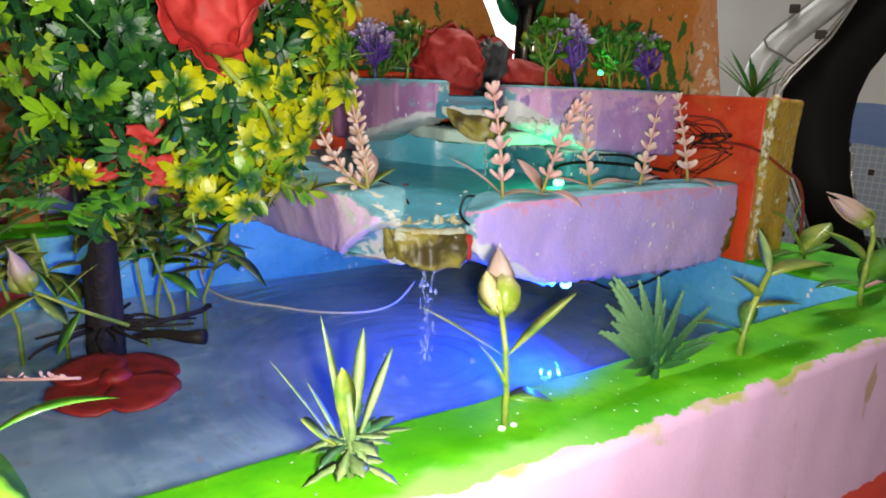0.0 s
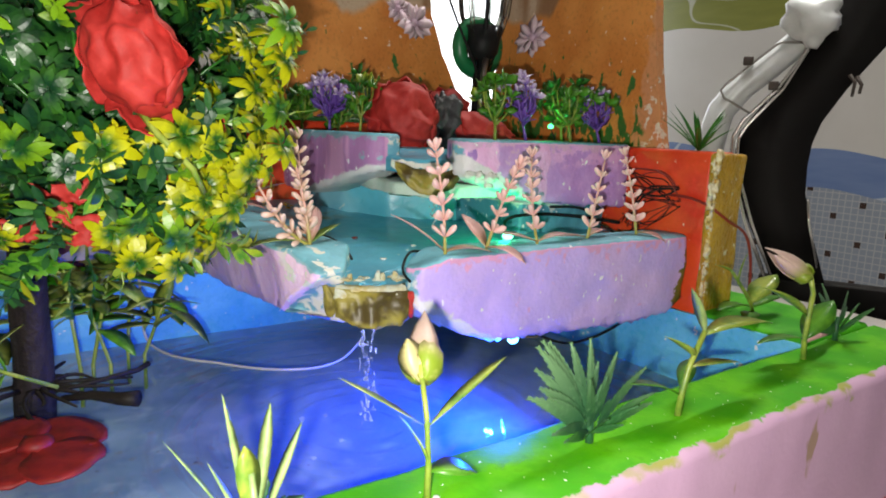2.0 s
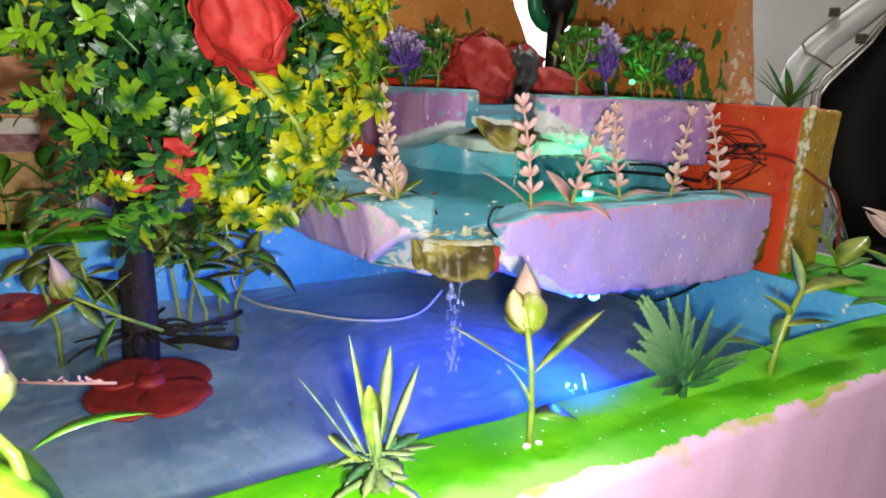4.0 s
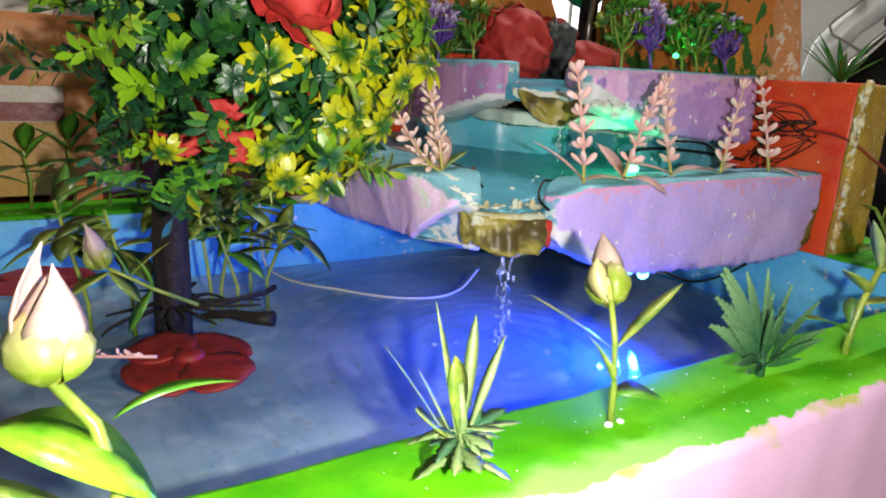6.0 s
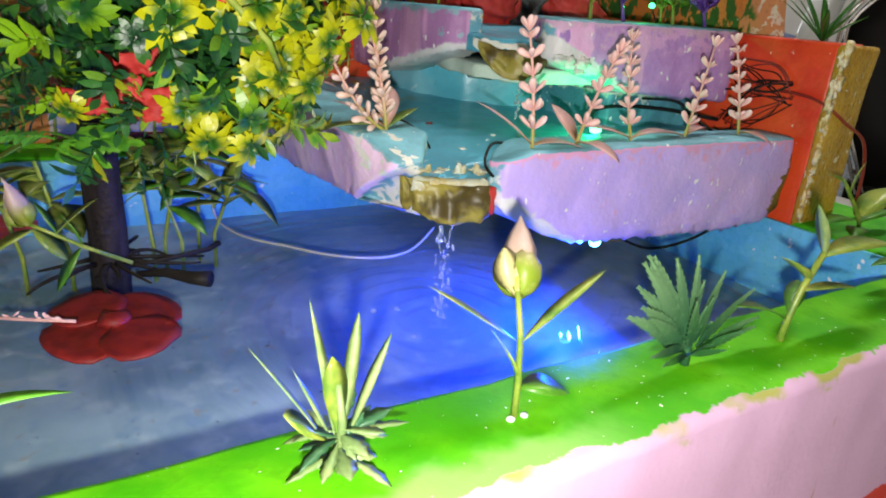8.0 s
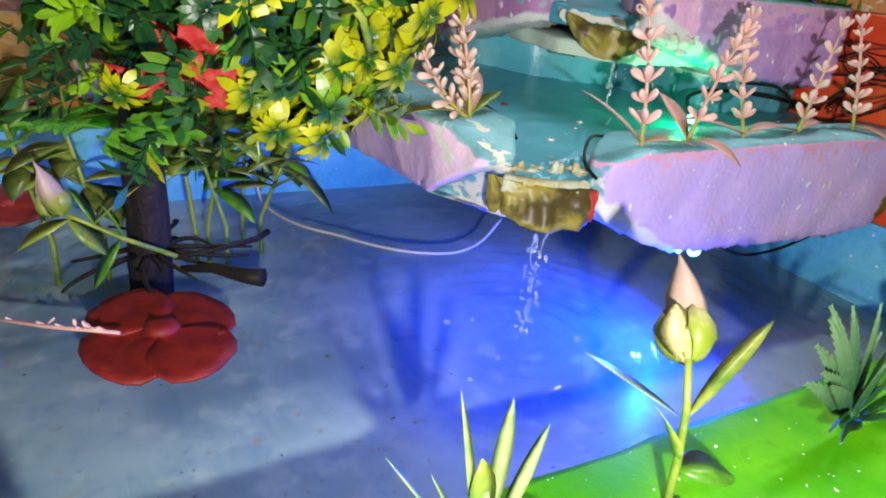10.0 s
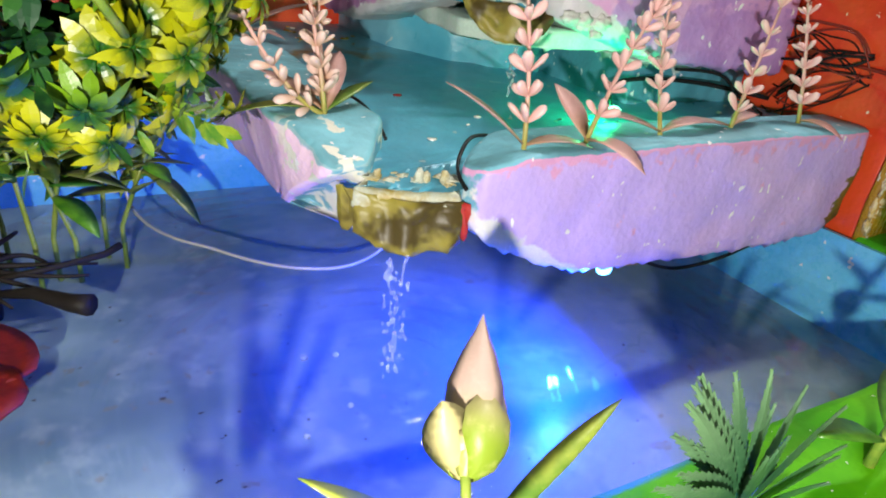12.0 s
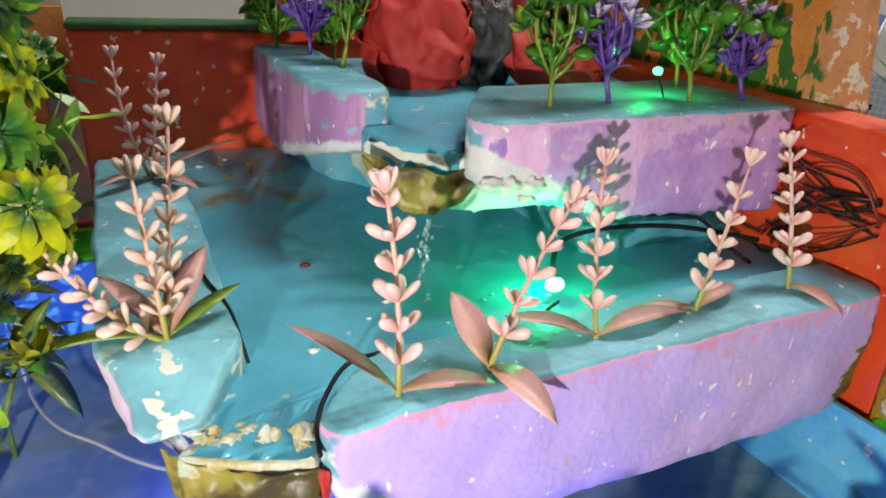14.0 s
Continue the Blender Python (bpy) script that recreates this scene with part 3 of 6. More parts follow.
structure("wall_east", box(bmesh.new(), 3.40, 3.46, -1.6, 4.2, -0.86, 1.80), tile_wall(), "tiled wall with mosaic, blue and olive printed bands", "wall")
bm = bmesh.new()
box(bm, -1.6, 2.0, 3.5, 3.56, -0.86, 1.80)
box(bm, 3.3, 3.40, 3.5, 3.56, -0.86, 1.80)
box(bm, 2.0, 3.3, 3.5, 3.56, -0.86, 0.05)
box(bm, 2.0, 3.3, 3.5, 3.56, 1.65, 1.80)
structure("wall_north", bm, M["plaster"], "white plastered wall with a window opening", "wall")
win = thing("window_1", "bright window with a white frame in the wall", "window", pose(2.65, 3.5, 0.85), kind="structure")
bm = bmesh.new()
for x0, x1, z0, z1 in ((-0.65, -0.60, -0.80, 0.80), (0.60, 0.65, -0.80, 0.80), (-0.60, 0.60, -0.80, -0.75), (-0.60, 0.60, 0.75, 0.80), (0.28, 0.31, -0.75, 0.75)):
    box(bm, x0, x1, 0.012, 0.05, z0, z1, 0.003)
part("window_frame", bm, M["plaster"], win)
part("pane", box(bmesh.new(), -0.60, 0.60, 0.055, 0.058, -0.75, 0.75), M["day"], win, "pane white with daylight")
# unseen fixture, added to go with the fill light under the ceiling
tube_lamp = thing("ceiling_lamp", "white tube lamp added under the ceiling, out of view, to fill the room", "lamp", pose(1.4, 0.7, 1.80))
part("housing", box(bmesh.new(), -0.62, 0.62, -0.04, 0.04, -0.045, -0.002, 0.004), M["plaster"], tube_lamp)
part("tube", tube(bmesh.new(), [(-0.58, 0, -0.065), (0.58, 0, -0.065)], 0.014, n=10), M["tube_glow"], tube_lamp)

table = thing("table", "pale grey table that carries the fountain model", "table", pose(0, 0, 0))
part("tabletop", box(bmesh.new(), -0.75, 1.35, -0.05, 1.25, TABLE - 0.03, TABLE, 0.004), M["wood_table"], table)
for x in (-0.68, 1.28):
    for y in (0.02, 1.18):
        part("leg", box(bmesh.new(), x - 0.03, x + 0.03, y - 0.03, y + 0.03, -0.86, TABLE - 0.03, 0.003), M["wood_table"], table)

# ---- the pond: floor, rims, lining ----


def rim_paint():
    """Pale pink outside, bright green on top with lighter brushed patches and the torch's glare painted pale along the
    near edge, ragged where they meet; brown scuffs on the pink.
    """
    m = Mat("pink_wall_green_top", 0.55, 0.0, 0.12)
    green = m.mix(m.step(m.noise(30, 3), 0.35, 0.7), (0.052, 0.335, 0.003), (0.125, 0.48, 0.005))
    green = m.mix(m.math("MULTIPLY", m.step(m.noise(120, 4), 0.5, 0.7), 0.45), green, (0.05, 0.28, 0.003))
    green = m.mix(m.step(m.noise(330, 2, offset=2.0), 0.725, 0.74), green, (0.85, 0.85, 0.8))
    # torch glare on the near stretch, put into the green as a paler tone
    front = m.math("MULTIPLY_ADD", m.noise(26, 4, offset=15.0), 0.050, m.axis(1))
    stretch = m.math("MULTIPLY", m.step(m.axis(0), 0.020, 0.070), m.step(m.axis(0), 0.230, 0.170))
    green = m.mix(m.math("MULTIPLY", m.math("MULTIPLY", m.step(front, 0.2220, 0.2080), stretch), 0.45), green, (0.42, 0.62, 0.22))
    pink = m.mix(m.noise(18, 4), (0.54, 0.33, 0.50), (0.64, 0.42, 0.58))
    pink = m.mix(m.math("MULTIPLY", m.step(m.noise(34, 3, (1, 1, 0.38), offset=11.0), 0.66, 0.70), 0.8), pink, (0.34, 0.23, 0.11))
    pink = m.mix(m.step(m.math("MULTIPLY_ADD", m.noise(60, 3), 0.012, m.axis(2)), -0.059, -0.061), pink, (0.60, 0.05, 0.03))
    edge = m.math("MULTIPLY_ADD", m.noise(300, 3), 0.003, m.math("MULTIPLY_ADD", m.noise(38, 4), 0.018, m.axis(1)))
    fac = m.step(edge, 0.1866, 0.1880)
    top = m.mix(fac, pink, green)
    olive = m.math("MULTIPLY", m.step(edge, 0.1815, 0.184), m.step(m.noise(24, 2, offset=5.0), 0.5, 0.6))
    top = m.mix(m.math("MULTIPLY", olive, m.math("SUBTRACT", 1.0, fac)), top, (0.36, 0.36, 0.10))
    col = m.mix(m.math("MAXIMUM", m.step(m.axis(2), 0.028, 0.032), m.step(m.axis(1), 0.215, 0.218)), pink, top)
    m.colour(col)
    m.bump(m.math("ADD", m.noise(260, 4), m.math("MULTIPLY", m.cells(200), 0.3)), 0.25, 0.001)
    return m.m


M["rim"] = rim_paint()
basin = thing("pond_basin", "painted foam pond with a green rim and blue inside", "pond", pose(0, 0, 0))
part("front_rim", foam([(-0.36, 0.170), (0.68, 0.170), (0.68, 0.2365), (-0.36, 0.2365)], lambda x, y: RIM + 0.0012 * noise.noise(Vector((x * 30, y * 30, 0))), TABLE, 0.004, 0.006, 0.008, 0.0012, 3, 0.0), M["rim"], basin, "rim with a green top and pale pink outside")
part("right_rim", foam([(0.5655, 0.2375), (0.68, 0.2375), (0.68, 0.80), (0.615, 0.80), (0.615, 0.342), (0.5655, 0.342)], RIM, TABLE, 0.003, 0.004, 0.01, 0.0008, 5, 0.0), M["grass_paint"], basin, "bright green painted rim")
part("back_rim", foam([(-0.36, 0.7035), (0.20, 0.7035), (0.20, 0.80), (-0.36, 0.80)], RIM, TABLE, 0.003, 0.004, 0.01, 0.0008, 7, 0.0), M["grass_paint"], basin, "bright green painted rim")
part("left_rim", foam([(-0.36, 0.2375), (-0.30, 0.2375), (-0.30, 0.7025), (-0.36, 0.7025)], RIM, TABLE, 0.003, 0.004, 0.01, 0.0008, 9, 0.0), M["grass_paint"], basin, "bright green painted rim")
part("basin_floor", sheet(-0.30, 0.60, 0.235, 0.75, lambda x, y: FLOOR + 0.0015 * noise.noise(Vector((x * 14, y * 14, 0))), 60, 40), M["basin_floor"], basin, "slate blue pond floor")
part("base_board", box(bmesh.new(), -0.355, 0.675, 0.18, 0.79, TABLE, FLOOR - 0.005), M["white_foam"], basin)
bm = bmesh.new()
box(bm, 0.5615, 0.5650, 0.2385, 0.70, FLOOR - 0.002, RIM - 0.003)
part("lining", bm, M["basin_wall"], basin, "sky blue inner wall", smooth=False)
part("lining", box(bmesh.new(), -0.298, 0.560, 0.6985, 0.7030, FLOOR - 0.002, RIM - 0.003), M["basin_wall"], basin, "sky blue inner wall", smooth=False)
part("lining", box(bmesh.new(), -0.298, 0.560, 0.2372, 0.2385, FLOOR - 0.002, WATER + 0.006), M["basin_wall"], basin, "sky blue inner wall", smooth=False)
part("lining", box(bmesh.new(), -0.2995, -0.2985, 0.24, 0.698, FLOOR - 0.002, RIM - 0.004), M["basin_wall"], basin, "sky blue inner wall", smooth=False)

LAND = (0.232, 0.368)


def ripple(x, y):
    r = math.hypot(x - LAND[0], y - LAND[1])
    ring = math.cos(r * 2 * math.pi / 0.016) * math.exp(-r / 0.10) * min(1, r / 0.012)
    return WATER + 0.0018 * ring + 0.00026 * noise.noise(Vector((x * 45, y * 45, 0))) + 0.0010 * math.exp(-(r / 0.008) ** 2)


water = tagged(new("water", link(sheet(-0.298, 0.5612, 0.2398, 0.6982, ripple, 230, 124), "water", M["water"], True, False)), "clear shallow pond water with rings round the fall", "water", kind="structure")
water.visible_shadow = False

# ---- red back walls with the ochre end ----
back = thing("red_wall", "red painted foam walls behind the cascade with an ochre end", "wall", pose(0, 0, 0))
part("back_panel", foam([(0.185, 0.7205), (0.6135, 0.7205), (0.6135, 0.757), (0.185, 0.757)], 0.203, RIM + 0.001, 0.003, 0.003, 0.01, 0.0006, 11, 0.0), M["red_wall"], back)
part("side_panel", foam([(0.5745, 0.3465), (0.6125, 0.3465), (0.6125, 0.7195), (0.5745, 0.7195)], lambda x, y: 0.188 + 0.02 * max(0, y - 0.45), 0.0, 0.003, 0.003, 0.008, 0.0008, 13, 0.002), M["red_wall"], back)
part("end_face", foam([(0.5690, 0.3365), (0.6150, 0.3365), (0.6150, 0.3458), (0.5690, 0.3458)], 0.187, RIM - 0.01, 0.003, 0.003, 0.004, 0.0022, 17, 0.003), M["gold"], back, "rough ochre painted end")
bm = bmesh.new()
rng = random.Random(62)
for k in range(170):
    z = rng.uniform(0.046, 0.186)
    x = 0.5694 + 0.0040 * noise.noise(Vector((z * 90, 3, 1))) + rng.gauss(0, 0.0016)
    petal_ball(bm, (x, 0.3368 + rng.uniform(-0.0008, 0.0030), z), rng.uniform(0.0007, 0.0022) * (1.9 if k % 9 == 0 else 1), (1.0, 0.55, rng.uniform(0.9, 2.2)), k, 2 if k % 9 == 0 else 1, 1.4)
crust = part("paint_crust", bm, paint("white_ochre_crust", (0.78, 0.72, 0.56), (0.60, 0.42, 0.10), 120), back, "crusts of white foam and ochre paint along the edge")
tagged(crust, kind="stuff")
part("capping", foam([(0.185, 0.719), (0.6135, 0.719), (0.6135, 0.757), (0.185, 0.757)], 0.208, 0.2032, 0.002, 0.002, 0.01, 0.0006, 19, 0.0), paint("dark_green_capping", (0.01, 0.07, 0.015), (0.02, 0.11, 0.02), 30), back, "dark green strip on the wall")

# ---- lower tier ----
low = thing("lower_tier", "painted foam cascade tier with a teal pool and lilac sides", "fountain tier", pose(0, 0, 0))


def low_right_bottom(x, y):
    pts = ((0.255, 0.082), (0.275, 0.066), (0.295, 0.056), (0.335, 0.042), (0.40, 0.038), (0.47, 0.034), (0.545, 0.036), (0.575, 0.052))
    for (xa, za), (xb, zb) in zip(pts, pts[1:]):
        if x <= xb:
            return za + (zb - za) * max(0, (x - xa)) / (xb - xa)
    return pts[-1][1]


part("right_block", foam([(0.2625, 0.372), (0.268, 0.359), (0.285, 0.3565), (0.566, 0.3565), (0.5735, 0.366), (0.5735, 0.398), (0.30, 0.400), (0.276, 0.388)],
                         lambda x, y: LOW - 0.001 - 0.012 * max(0, x - 0.45) - 0.25 * max(0, 0.29 - x), low_right_bottom, 0.004, 0.0030, 0.004, 0.0016, 21, 0.003), M["lower_right"], low, "lilac block with a teal top")
bm = foam([(0.203, 0.715), (0.203, 0.393), (0.2065, 0.388), (0.224, 0.390), (0.246, 0.425), (0.2455, 0.50), (0.246, 0.715)],
          lambda x, y: LOW - 0.30 * max(0, 0.425 - y), lambda x, y: 0.047 + 0.013 * max(0, min(1, (0.60 - y) / 0.15)), 0.004, 0.003, 0.004, 0.0016, 23, 0.002)
for v in bm.verts:
    under = max(0.0, min(1.0, (0.098 - v.co.z) / 0.036))
    if v.co.y < 0.462:
        v.co.y += (0.462 - v.co.y) * under * 0.80 * max(0.0, min(1.0, (0.228 - v.co.x) / 0.012))
    if v.co.x < 0.212 and v.co.y > 0.405:
        v.co.x -= 0.013 * max(0.0, min(1.0, (v.co.z - 0.055) / 0.055)) * min(1.0, (v.co.y - 0.405) / 0.03)
part("left_block", bm, M["lower_left"], low, "mauve pink block with a sky blue top, undercut in front")
part("core", foam([(0.2465, 0.4005), (0.302, 0.4005), (0.5735, 0.3985), (0.5735, 0.7195), (0.2465, 0.7195)], 0.088, lambda x, y: 0.080 - 0.036 * max(0, min(1, (y - 0.40) / 0.09)), 0.002, 0.002, 0.01, 0.0006, 25, 0.002), M["white_foam"], low)


def pool_height(x, y):
    d = min(1, math.hypot(max(0, x - 0.24), max(0, y - 0.375)) / 0.10)
    h = 0.0925 + 0.0075 * d + 0.012 * max(0, min(1, (y - 0.56) / 0.14))
    return h + 0.0012 * noise.noise(Vector((x * 45, y * 45, 2))) + 0.0006 * noise.noise(Vector((x * 160, y * 160, 5)))


bm = bmesh.new()
cols = 60
grid = []
for j in range(61):
    y = 0.366 + (0.7195 - 0.366) * j / 60
    xa = 0.2455 if y > 0.428 else 0.2455 - (0.428 - y) * 0.55
    xb = 0.5735 if y > 0.398 else 0.2625 + max(0, y - 0.366) * 0.9 + (0.2 if y > 0.396 else 0)
    grid.append([bm.verts.new((xa + (xb - xa) * i / cols, y, pool_height(xa + (xb - xa) * i / cols, y))) for i in range(cols + 1)])
for row in grid:
    for v in row:
        front = 0.3862 - (v.co.x - 0.213) * 0.46
        if v.co.x < 0.272 and v.co.y < front:
            v.co.y = front
for a, b in zip(grid, grid[1:]):
    for i in range(cols):
        bm.faces.new((a[i], a[i + 1], b[i + 1], b[i]))
part("pool", bm, M["pool"], low, "teal painted pool floor")
glue_paint = paint("glue_with_ochre_paint", (0.52, 0.56, 0.48), (0.40, 0.30, 0.08), 60)
part("lip", foam([(0.2150, 0.3868), (0.2380, 0.3730), (0.2615, 0.3645), (0.276, 0.392), (0.262, 0.412), (0.240, 0.412)], 0.0915, 0.082, 0.003, 0.003, 0.004, 0.0022, 27, 0.003), glue_paint, low, "torn foam lip with ochre paint")


def film_sheet(a, b, out, drop, belly, top_sag=0.0, seed=0, nx=14, ny=6, flare=0.0, thick=0.0008, crescent=0.0):
    """A bent strip of bottle plastic from a to b that hangs down by drop and bellies outward."""
    a, b, out = Vector(a), Vector(b), Vector(out).normalized()
    bm = bmesh.new()
    for layer in (0, 1):
        rows = []
        for j in range(ny + 1):
            t = j / ny
            row = []
            for i in range(nx + 1):
                s = i / nx
                p = a.lerp(b, s)
                bow = math.sin(math.pi * s)
                p = p + out * (belly * bow * (0.55 + 0.45 * t) + flare * t + layer * thick)
                p.z += -drop * t * ((0.86 + 0.20 * bow) * (1 - crescent) + crescent * bow ** 0.6) - top_sag * bow + 0.002 * noise.noise(Vector((s * 5, t * 3, seed)))
                p += out * (0.0042 * noise.noise(Vector((s * 5, t * 3, seed + 9))) + 0.0022 * noise.noise(Vector((s * 11, t * 5, seed + 4))))
                p.z += 0.0022 * t * noise.noise(Vector((s * 13, 0, seed + 2)))
                row.append(bm.verts.new(p))
            rows.append(row)
        for r, q in zip(rows, rows[1:]):
            for i in range(nx):
                bm.faces.new((r[i], r[i + 1], q[i + 1], q[i]))
        if layer == 0:
            first = rows
        else:
            for i in range(nx):
                bm.faces.new((first[0][i], first[0][i + 1], rows[0][i + 1], rows[0][i]))
                bm.faces.new((first[-1][i], first[-1][i + 1], rows[-1][i + 1], rows[-1][i]))
    return bm


part("spout", film_sheet((0.2165, 0.3868, 0.0905), (0.2620, 0.3652, 0.0882), (-0.45, -0.9, 0), 0.0235, 0.0070, 0.0012, 1, 18, 8, 0.002), M["brown_film"], low, "bent strip of olive brown bottle plastic")
part("wing", film_sheet((0.2110, 0.3950, 0.0900), (0.2165, 0.3866, 0.0905), (-0.9, -0.4, 0), 0.020, 0.001, 0.0, 9, 3, 3, -0.002), M["brown_film"], low, "folded corner of the bottle plastic", smooth=False)
part("strip", film_sheet((0.2612, 0.3662, 0.0880), (0.2650, 0.3640, 0.0870), (-0.2, -1, 0), 0.019, 0.001, 0.0, 12, 3, 4), M["rose"], low, "shred of red plastic")
rng = random.Random(61)
for k in range(11):
    u = rng.random()
    x, y = 0.2215 + 0.039 * u + rng.uniform(-0.003, 0.003), 0.3920 - 0.0185 * u + rng.uniform(-0.001, 0.008)
    part("glue", petal_ball(bmesh.new(), (x, y, pool_height(x, y) + rng.uniform(-0.0006, 0.0010)), rng.uniform(0.0010, 0.0028), (rng.uniform(0.9, 2.2), rng.uniform(0.9, 2.0), 0.40), k, 3, 0.9), glue_paint, low, "lump of glue with ochre paint")

for x, y, tall in ((0.2465, 0.3815, 0.0034), (0.2495, 0.3805, 0.0026), (0.2575, 0.3770, 0.0030), (0.2290, 0.3905, 0.0024)):
    part("glue", petal_ball(bmesh.new(), (x, y, pool_height(x, y) + tall * 0.6), tall, (0.8, 0.6, 1.3), x * 900, 3, 0.45), glue_paint, low, "upright lump of glue with ochre paint")

# ---- upper tier ----
up = thing("upper_tier", "painted foam cascade tier with pink and lilac sides", "fountain tier", pose(0, 0, 0))
part("right_block", foam([(0.3625, 0.459), (0.3685, 0.446), (0.380, 0.4425), (0.5735, 0.4375), (0.5735, 0.535), (0.41, 0.535), (0.386, 0.500)],
                         HIGH - 0.001, lambda x, y: (0.160 - 0.28 * (x - 0.36) if x < 0.45 else 0.1348 - 0.07 * (x - 0.45)), 0.006, 0.0030, 0.004, 0.0016, 31, 0.003), M["upper_right"], up, "pink and lilac block with a teal top")
part("left_block", foam([(0.310, 0.7195), (0.310, 0.560), (0.3185, 0.530), (0.330, 0.5215), (0.349, 0.5225), (0.3525, 0.545), (0.353, 0.7195)],
                        HIGH + 0.001, lambda x, y: 0.128 + 0.034 * max(0, min(1, (0.64 - y) / 0.13)), 0.006, 0.0030, 0.004, 0.0016, 33, 0.002), M["upper_left"], up, "mauve block with a teal top")
part("channel", foam([(0.3345, 0.4925), (0.3615, 0.4610), (0.385, 0.501), (0.409, 0.536), (0.5735, 0.536), (0.5735, 0.7195), (0.3535, 0.7195), (0.3533, 0.545), (0.3497, 0.5215), (0.330, 0.5205)],
                     lambda x, y: 0.172 + 0.010 * max(0, min(1, (y - 0.5) / 0.12)), 0.159, 0.003, 0.003, 0.006, 0.0010, 35, 0.002), [M["pool"]], up, "teal channel between the blocks")
part("underside", foam([(0.335, 0.512), (0.362, 0.474), (0.375, 0.466), (0.44, 0.462), (0.44, 0.60), (0.345, 0.60)], 0.1495, 0.138, 0.004, 0.003, 0.004, 0.002, 37, 0.003), M["mint_foam"], up, "broken pale foam under the tier")
part("spout", film_sheet((0.3190, 0.4840, 0.1700), (0.3710, 0.4570, 0.1640), (-0.55, -0.85, 0), 0.0215, 0.009, 0.0035, 6, 18, 7, crescent=0.75), M["brown_film"], up, "curved strip of olive brown bottle plastic")
part("glue", foam([(0.3250, 0.5020), (0.3355, 0.4865), (0.3510, 0.4705), (0.3645, 0.4590), (0.3680, 0.4630), (0.3545, 0.4745), (0.3390, 0.4905), (0.3285, 0.5050)], lambda x, y: 0.1700 + 0.0022 * noise.noise(Vector((x * 180, y * 180, 3))),
                  lambda x, y: 0.1630 + 0.0040 * noise.noise(Vector((x * 150, y * 150, 7))), 0.002, 0.002, 0.0025, 0.0030, 52, 0.003), M["white_foam"], up, "smear of white glue along the spout")
rng = random.Random(71)
for k in range(9):
    x = 0.366 + 0.085 * rng.random()
    z = 0.1600 - 0.28 * (x - 0.36) + rng.uniform(0.000, 0.020) * max(0.1, 1 - (x - 0.366) / 0.075)
    part("torn_foam", petal_ball(bmesh.new(), (x, 0.4435 - 0.026 * (x - 0.38) + rng.uniform(-0.0005, 0.0010), z), rng.uniform(0.0020, 0.0050), (1.6, 0.70, 0.9), k * 1.3, 3, 0.6), M["white_foam"], up, "broken white foam")
part("support", foam([(0.455, 0.470), (0.5735, 0.468), (0.5735, 0.7195), (0.455, 0.7195)], lambda x, y: 0.131, 0.090, 0.004, 0.002, 0.006, 0.001, 39, 0.002), M["support"], up, "foam support, blue below and white above")
part("support", foam([(0.330, 0.690), (0.346, 0.640), (0.382, 0.600), (0.450, 0.565), (0.450, 0.7195), (0.330, 0.7195)], 0.1375, 0.090, 0.006, 0.002, 0.006, 0.001, 41, 0.002), M["pool"], up, "foam support painted sky blue")

# ---- painted boards behind ----


def hill(name, pts, plane, at, thick, label):
    """A hill cut from board: an outline in one upright plane, given thickness."""
    ob = thing(name, label, "painted board", pose(0, 0, 0), "painted hills")
    fine = resample([Vector((a, b, 0)) for a, b in pts], 0.012)
    bm = bmesh.new()
    lo, hi = [], []
    for i, p in enumerate(fine):
        w = 0.0016 * noise.noise(Vector((p.x * 70, p.y * 70, at * 9)))
        a, b = p.x + w, p.y + w * 0.6
        lo.append(bm.verts.new((at, a, b) if plane == "x" else (a, at, b)))
        hi.append(bm.verts.new((at + thick, a, b) if plane == "x" else (a, at + thick, b)))
    n = len(fine)
    for i in range(n):
        bm.faces.new((lo[i], lo[(i + 1) % n], hi[(i + 1) % n], hi[i]))
    for ring in (lo, hi):
        bmesh.ops.triangulate(bm, faces=[bm.faces.new(ring)])
    part("board", bm, M["hill"], ob, smooth=False)
    return ob


hill("painted_hill", [(0.315, 0.204), (0.600, 0.204), (0.584, 0.250), (0.556, 0.300), (0.536, 0.350), (0.528, 0.43), (0.51, 0.52), (0.47, 0.56), (0.40, 0.55), (0.335, 0.50), (0.312, 0.40), (0.318, 0.30)], "y", 0.7605, 0.012,
     "hill cut from board, orange paint over brown, behind the wall")
hill("painted_hill", [(0.425, 0.15), (0.735, 0.15), (0.718, 0.27), (0.705, 0.33), (0.700, 0.40), (0.675, 0.47), (0.64, 0.44), (0.612, 0.37), (0.595, 0.41), (0.57, 0.50), (0.52, 0.53), (0.475, 0.47), (0.462, 0.37), (0.452, 0.29)], "x", 0.6155, 0.012,
     "hill cut from board with two humps, orange paint over brown")

# ---- painted facade at the back of the pond ----
def arch(bm, cx, z0, r, y, depth, n=14, squash=1.0):
    """A solid half disc in the x-z plane."""
    ring = [(cx - r, z0)] + [(cx - r * math.cos(math.pi * k / n), z0 + r * squash * math.sin(math.pi * k / n)) for k in range(1, n)] + [(cx + r, z0)]
    a = [bm.verts.new((x, y, z)) for x, z in ring]
    b = [bm.verts.new((x, y + depth, z)) for x, z in ring]
    bm.faces.new(a)
    bm.faces.new(list(reversed(b)))
    for i in range(len(ring)):
        j = (i + 1) % len(ring)
        bm.faces.new((a[i], a[j], b[j], b[i]))
    return bm


